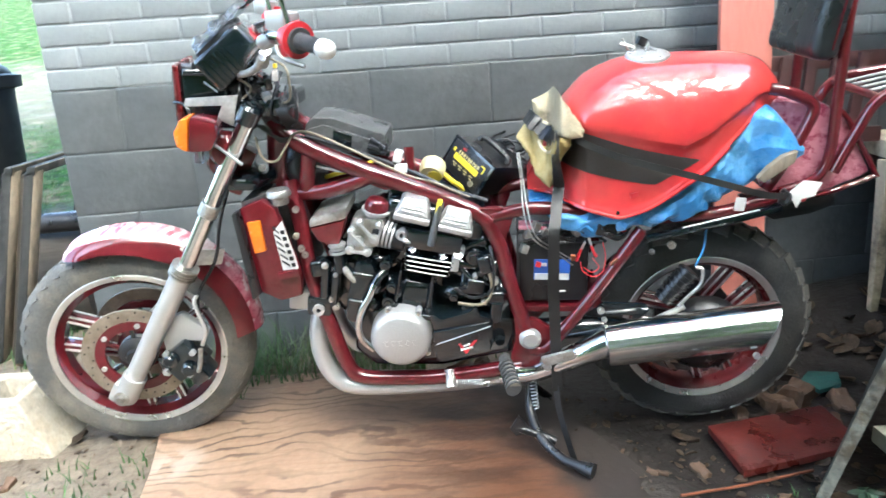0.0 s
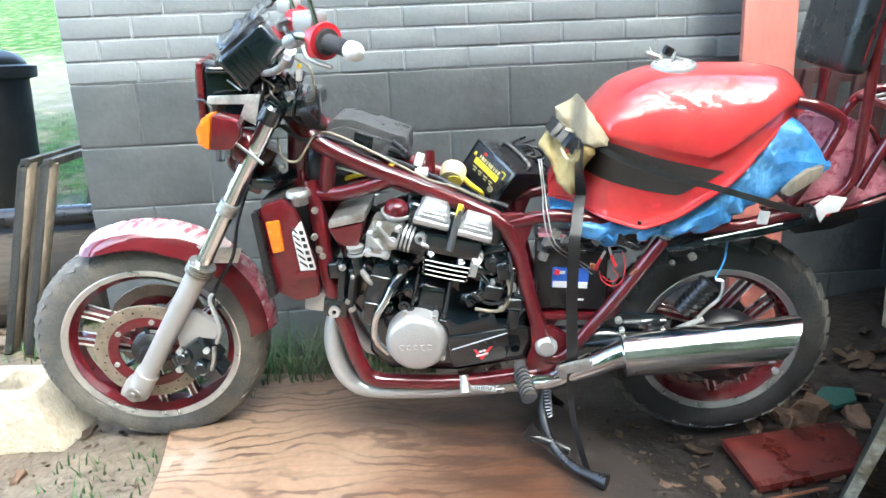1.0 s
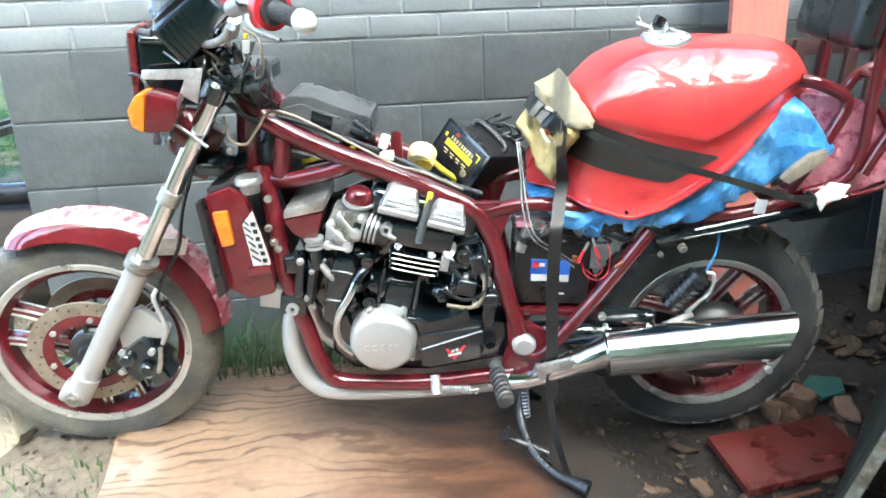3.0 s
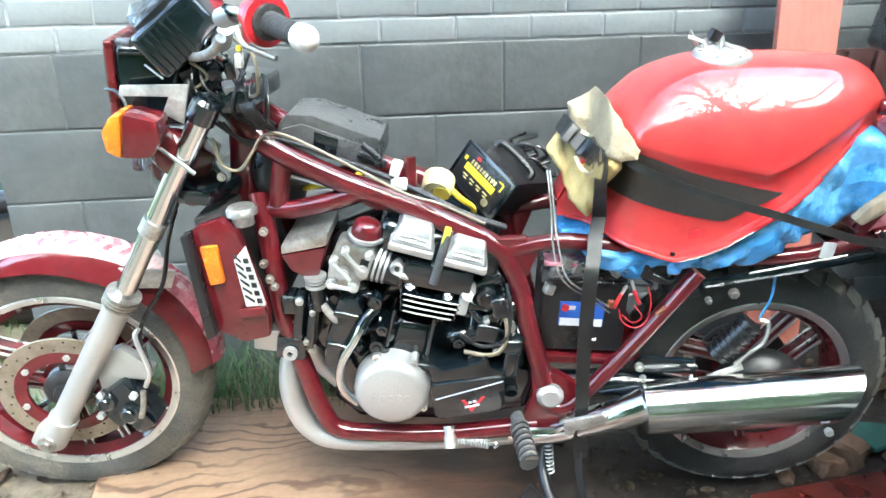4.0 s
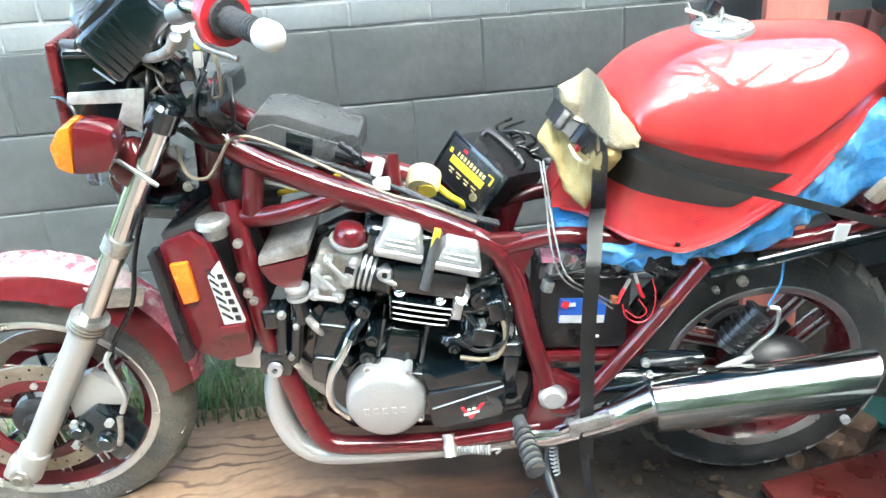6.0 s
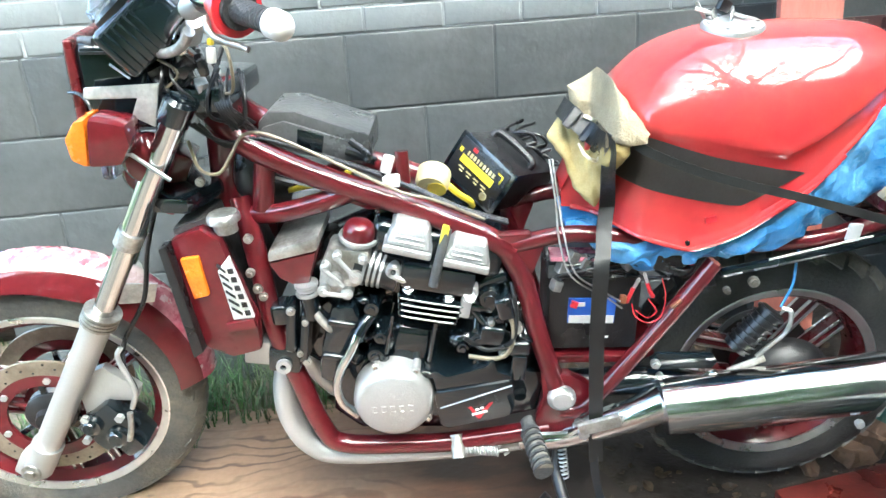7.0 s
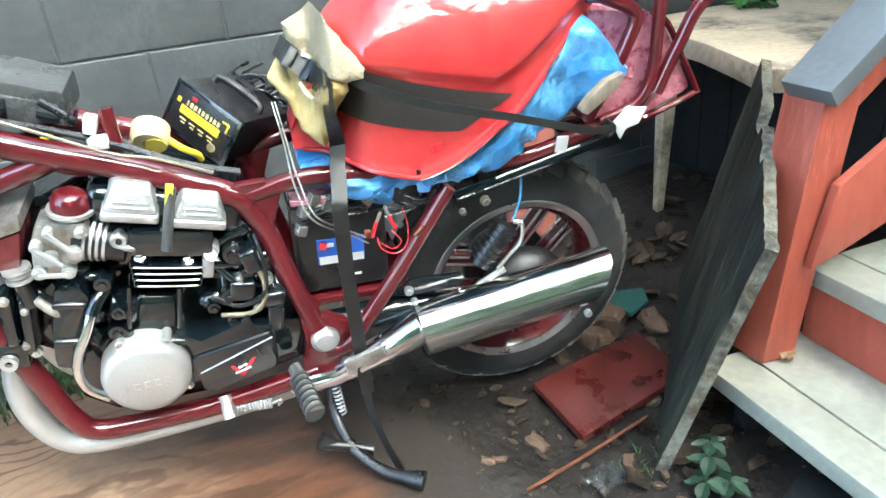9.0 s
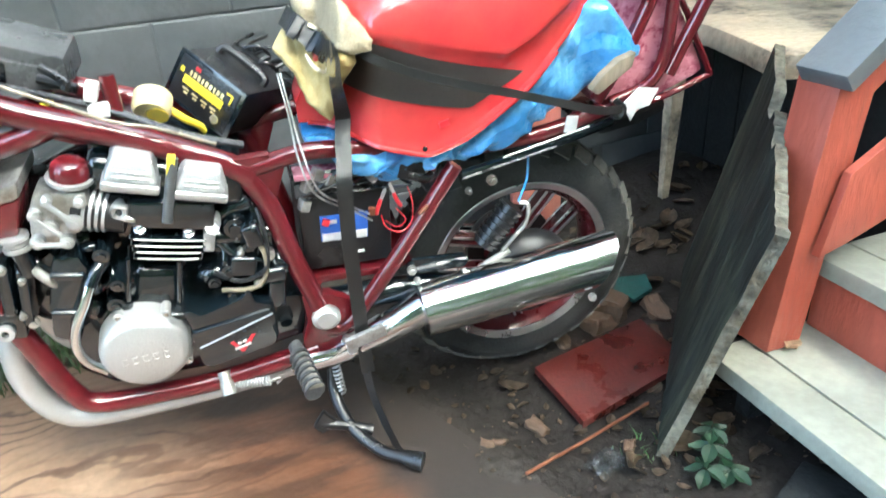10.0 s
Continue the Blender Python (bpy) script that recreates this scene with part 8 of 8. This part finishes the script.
creeper("creeper", [(1.045, 1.37, 0.065, 0.036), (1.005, 1.335, 0.05, 0.034), (1.06, 1.39, 0.085, 0.03), (1.05, 1.32, 0.045, 0.035)], "five-fingered green creeper growing under the step", M["creeper"])
creeper("table_plant", [(2.13, 2.55, 0.69, 0.05), (2.2, 2.57, 0.7, 0.06), (2.26, 2.6, 0.69, 0.05), (2.18, 2.5, 0.68, 0.04), (2.4, 2.55, 0.69, 0.05), (2.46, 2.58, 0.7, 0.05)], "small green weed growing on the table top", M["leaf"])


# ---- trees added out of view, for reflections and shade ----
def tree_line():
    # Unseen leaf wall: keeps the bright horizon out of glossy reflections.
    rnd = random.Random(21)
    verts, faces = [], []
    for _ in range(42000):
        x = rnd.uniform(-14, 24)
        top = 12.5 + 2.5 * noise.noise((x * 0.35, 0, 7)) + 1.0 * noise.noise((x * 1.3, 2, 7))
        c = Vector((x, -12.5 + rnd.uniform(-0.9, 0.9), 0.1 + (top - 0.1) * rnd.random()))
        s1 = Vector((rnd.gauss(0, 1), rnd.gauss(0, 1), rnd.gauss(0, 1))).normalized()
        s2 = s1.orthogonal().normalized()
        r = rnd.uniform(0.16, 0.36)
        b = len(verts)
        verts += [c - s1 * r, c + s2 * r * 0.55, c + s1 * r, c - s2 * r * 0.55]
        faces.append((b, b + 1, b + 2, b + 3))
    me = bpy.data.meshes.new("tree_line")
    me.from_pydata(verts, [], faces)
    me.materials.append(M["leaf"])
    tagged(new("tree_line", me), "dense green shrubs and trees added out of view across the lawn", "trees", kind="stuff")


tree_line()


def tree(x, y, h, spread, seed, lean=(0, 0)):
    rnd = random.Random(seed)
    root = thing("tree", "tall leafy green tree added out of view for shade and reflections", "tree", pose(x, y, 0))
    bm = B()
    tube(bm, [(0, 0, -0.1), (0.1, 0.05, h * 0.3), (lean[0] * 0.5, 0.1 + lean[1] * 0.5, h * 0.55), (0.15 + lean[0], lean[1], h * 0.85)], (0.24, 0.05), 12)
    tips = []
    for k in range(9):
        a, z0 = k * 2.4, h * (0.32 + 0.055 * k)
        tip = Vector((math.cos(a) * spread * rnd.uniform(0.5, 0.9), math.sin(a) * spread * rnd.uniform(0.5, 0.9), z0 + h * rnd.uniform(0.08, 0.25))) + Vector((*lean, 0))
        tube(bm, [(0.03, 0.05, z0), tip * 0.5 + Vector((0, 0, z0 * 0.5)), tip], (0.08, 0.02), 8, 4)
        tips.append(tip)
    part("trunk", bm, M["log"], root)
    verts, faces = [], []
    for tip in tips + [Vector((*lean, h * 0.92)), Vector((0.3 + lean[0], 0.2 + lean[1], h * 0.8))]:
        for _ in range(330):
            d = Vector((rnd.gauss(0, 1), rnd.gauss(0, 1), rnd.gauss(0, 0.7)))
            c = tip + d.normalized() * spread * 0.42 * rnd.random() ** 0.5
            s1 = Vector((rnd.gauss(0, 1), rnd.gauss(0, 1), rnd.gauss(0, 1))).normalized()
            s2 = s1.orthogonal().normalized()
            r = rnd.uniform(0.06, 0.13)
            b = len(verts)
            verts += [c - s1 * r, c + s2 * r * 0.5, c + s1 * r, c - s2 * r * 0.5]
            faces.append((b, b + 1, b + 2, b + 3))
    me = bpy.data.meshes.new("crown")
    me.from_pydata(verts, [], faces)
    me.materials.append(M["leaf"])
    crown = new("crown", me)
    crown.parent = root


tree(-3.2, -6.5, 7.5, 2.6, 1)
tree(1.2, -8.0, 8.5, 3.0, 2)
tree(5.0, -6.0, 7.0, 2.5, 3)
# These two unseen crowns break up sun and sky on the tank.
tree(2.9, -2.6, 7.2, 2.9, 5)
tree(1.7, -1.1, 9.0, 3.4, 7, (-0.7, 2.3))
tree(-2.4, -5.2, 8.5, 3.0, 9)
# Two trees added out of view, to shade the lawn on the left.
tree(-3.0, 0.4, 9.0, 3.6, 11)
tree(-4.6, 1.8, 9.0, 3.6, 13, (0.6, 2.6))


# ---- loose pieces of one kind become parts of their own ----
def split_pieces(ob):
    src = bmesh.new()
    src.from_mesh(ob.data)
    left = set(src.verts)
    groups = []
    while left:
        stack, seen = [left.pop()], []
        while stack:
            v = stack.pop()
            seen.append(v)
            for e in v.link_edges:
                o = e.other_vert(v)
                if o in left:
                    left.discard(o)
                    stack.append(o)
        groups.append(seen)
    if len(groups) > 1:
        for seen in groups:
            bm = B()
            table = {v: bm.verts.new(v.co) for v in seen}
            for fc in {fc for v in seen for fc in v.link_faces}:
                bm.faces.new([table[v] for v in fc.verts])
            one = part(ob.name.split(".")[0], bm, ob.data.materials[0], ob.parent, "", ob.matrix_basis)
        bpy.data.objects.remove(ob)
    src.free()


PIECES = {"frame_bolt", "engine_stud", "head_stud", "carburettor_fitting", "throttle_rod", "caliper_bolt", "cover_bolt", "cover_lug", "disc_bolt", "spoke_edge", "control_cable", "bar_wire", "bar_clamp", "black_wire", "red_wire", "terminal_block", "cap_screw", "grip_rib", "cluster_rib", "gauge_rim", "gauge_glass", "output_lead", "label_print", "corner_mark", "fork_yoke", "bracket_rod", "footrest_rib", "vent_slot", "clamp_bolt", "power_cord", "buckle_wire", "cover_ledge", "bar_hose", "duct_clip", "stand_crossbar", "yoke_clamp", "disc_hole", "shock_ring", "gear_lever", "rack_end", "rear_cylinder", "side_housing", "front_cylinder", "terminal"}
for ob in [o for o in bpy.data.objects if o.type == 'MESH' and o.name.split(".")[0] in PIECES]:
    split_pieces(ob)


# ---- bricks and blocks of the house wall ----
for row in range(6):
    z = 1.0 - 0.203 * (row + 1)
    lay_course("block", z, 0.203, BLOCK, 0.0 if row % 2 == 0 else BLOCK / 2, M["wallblock"], wall_low, 0.0045, 3.0)
for row in range(11):
    lay_course("brick", 1.0 + 0.0677 * row, 0.0677, BRICK, 0.057 if row % 2 == 0 else 0.160, M["wallbrick"], wall_top, 0.0055, 2.4)
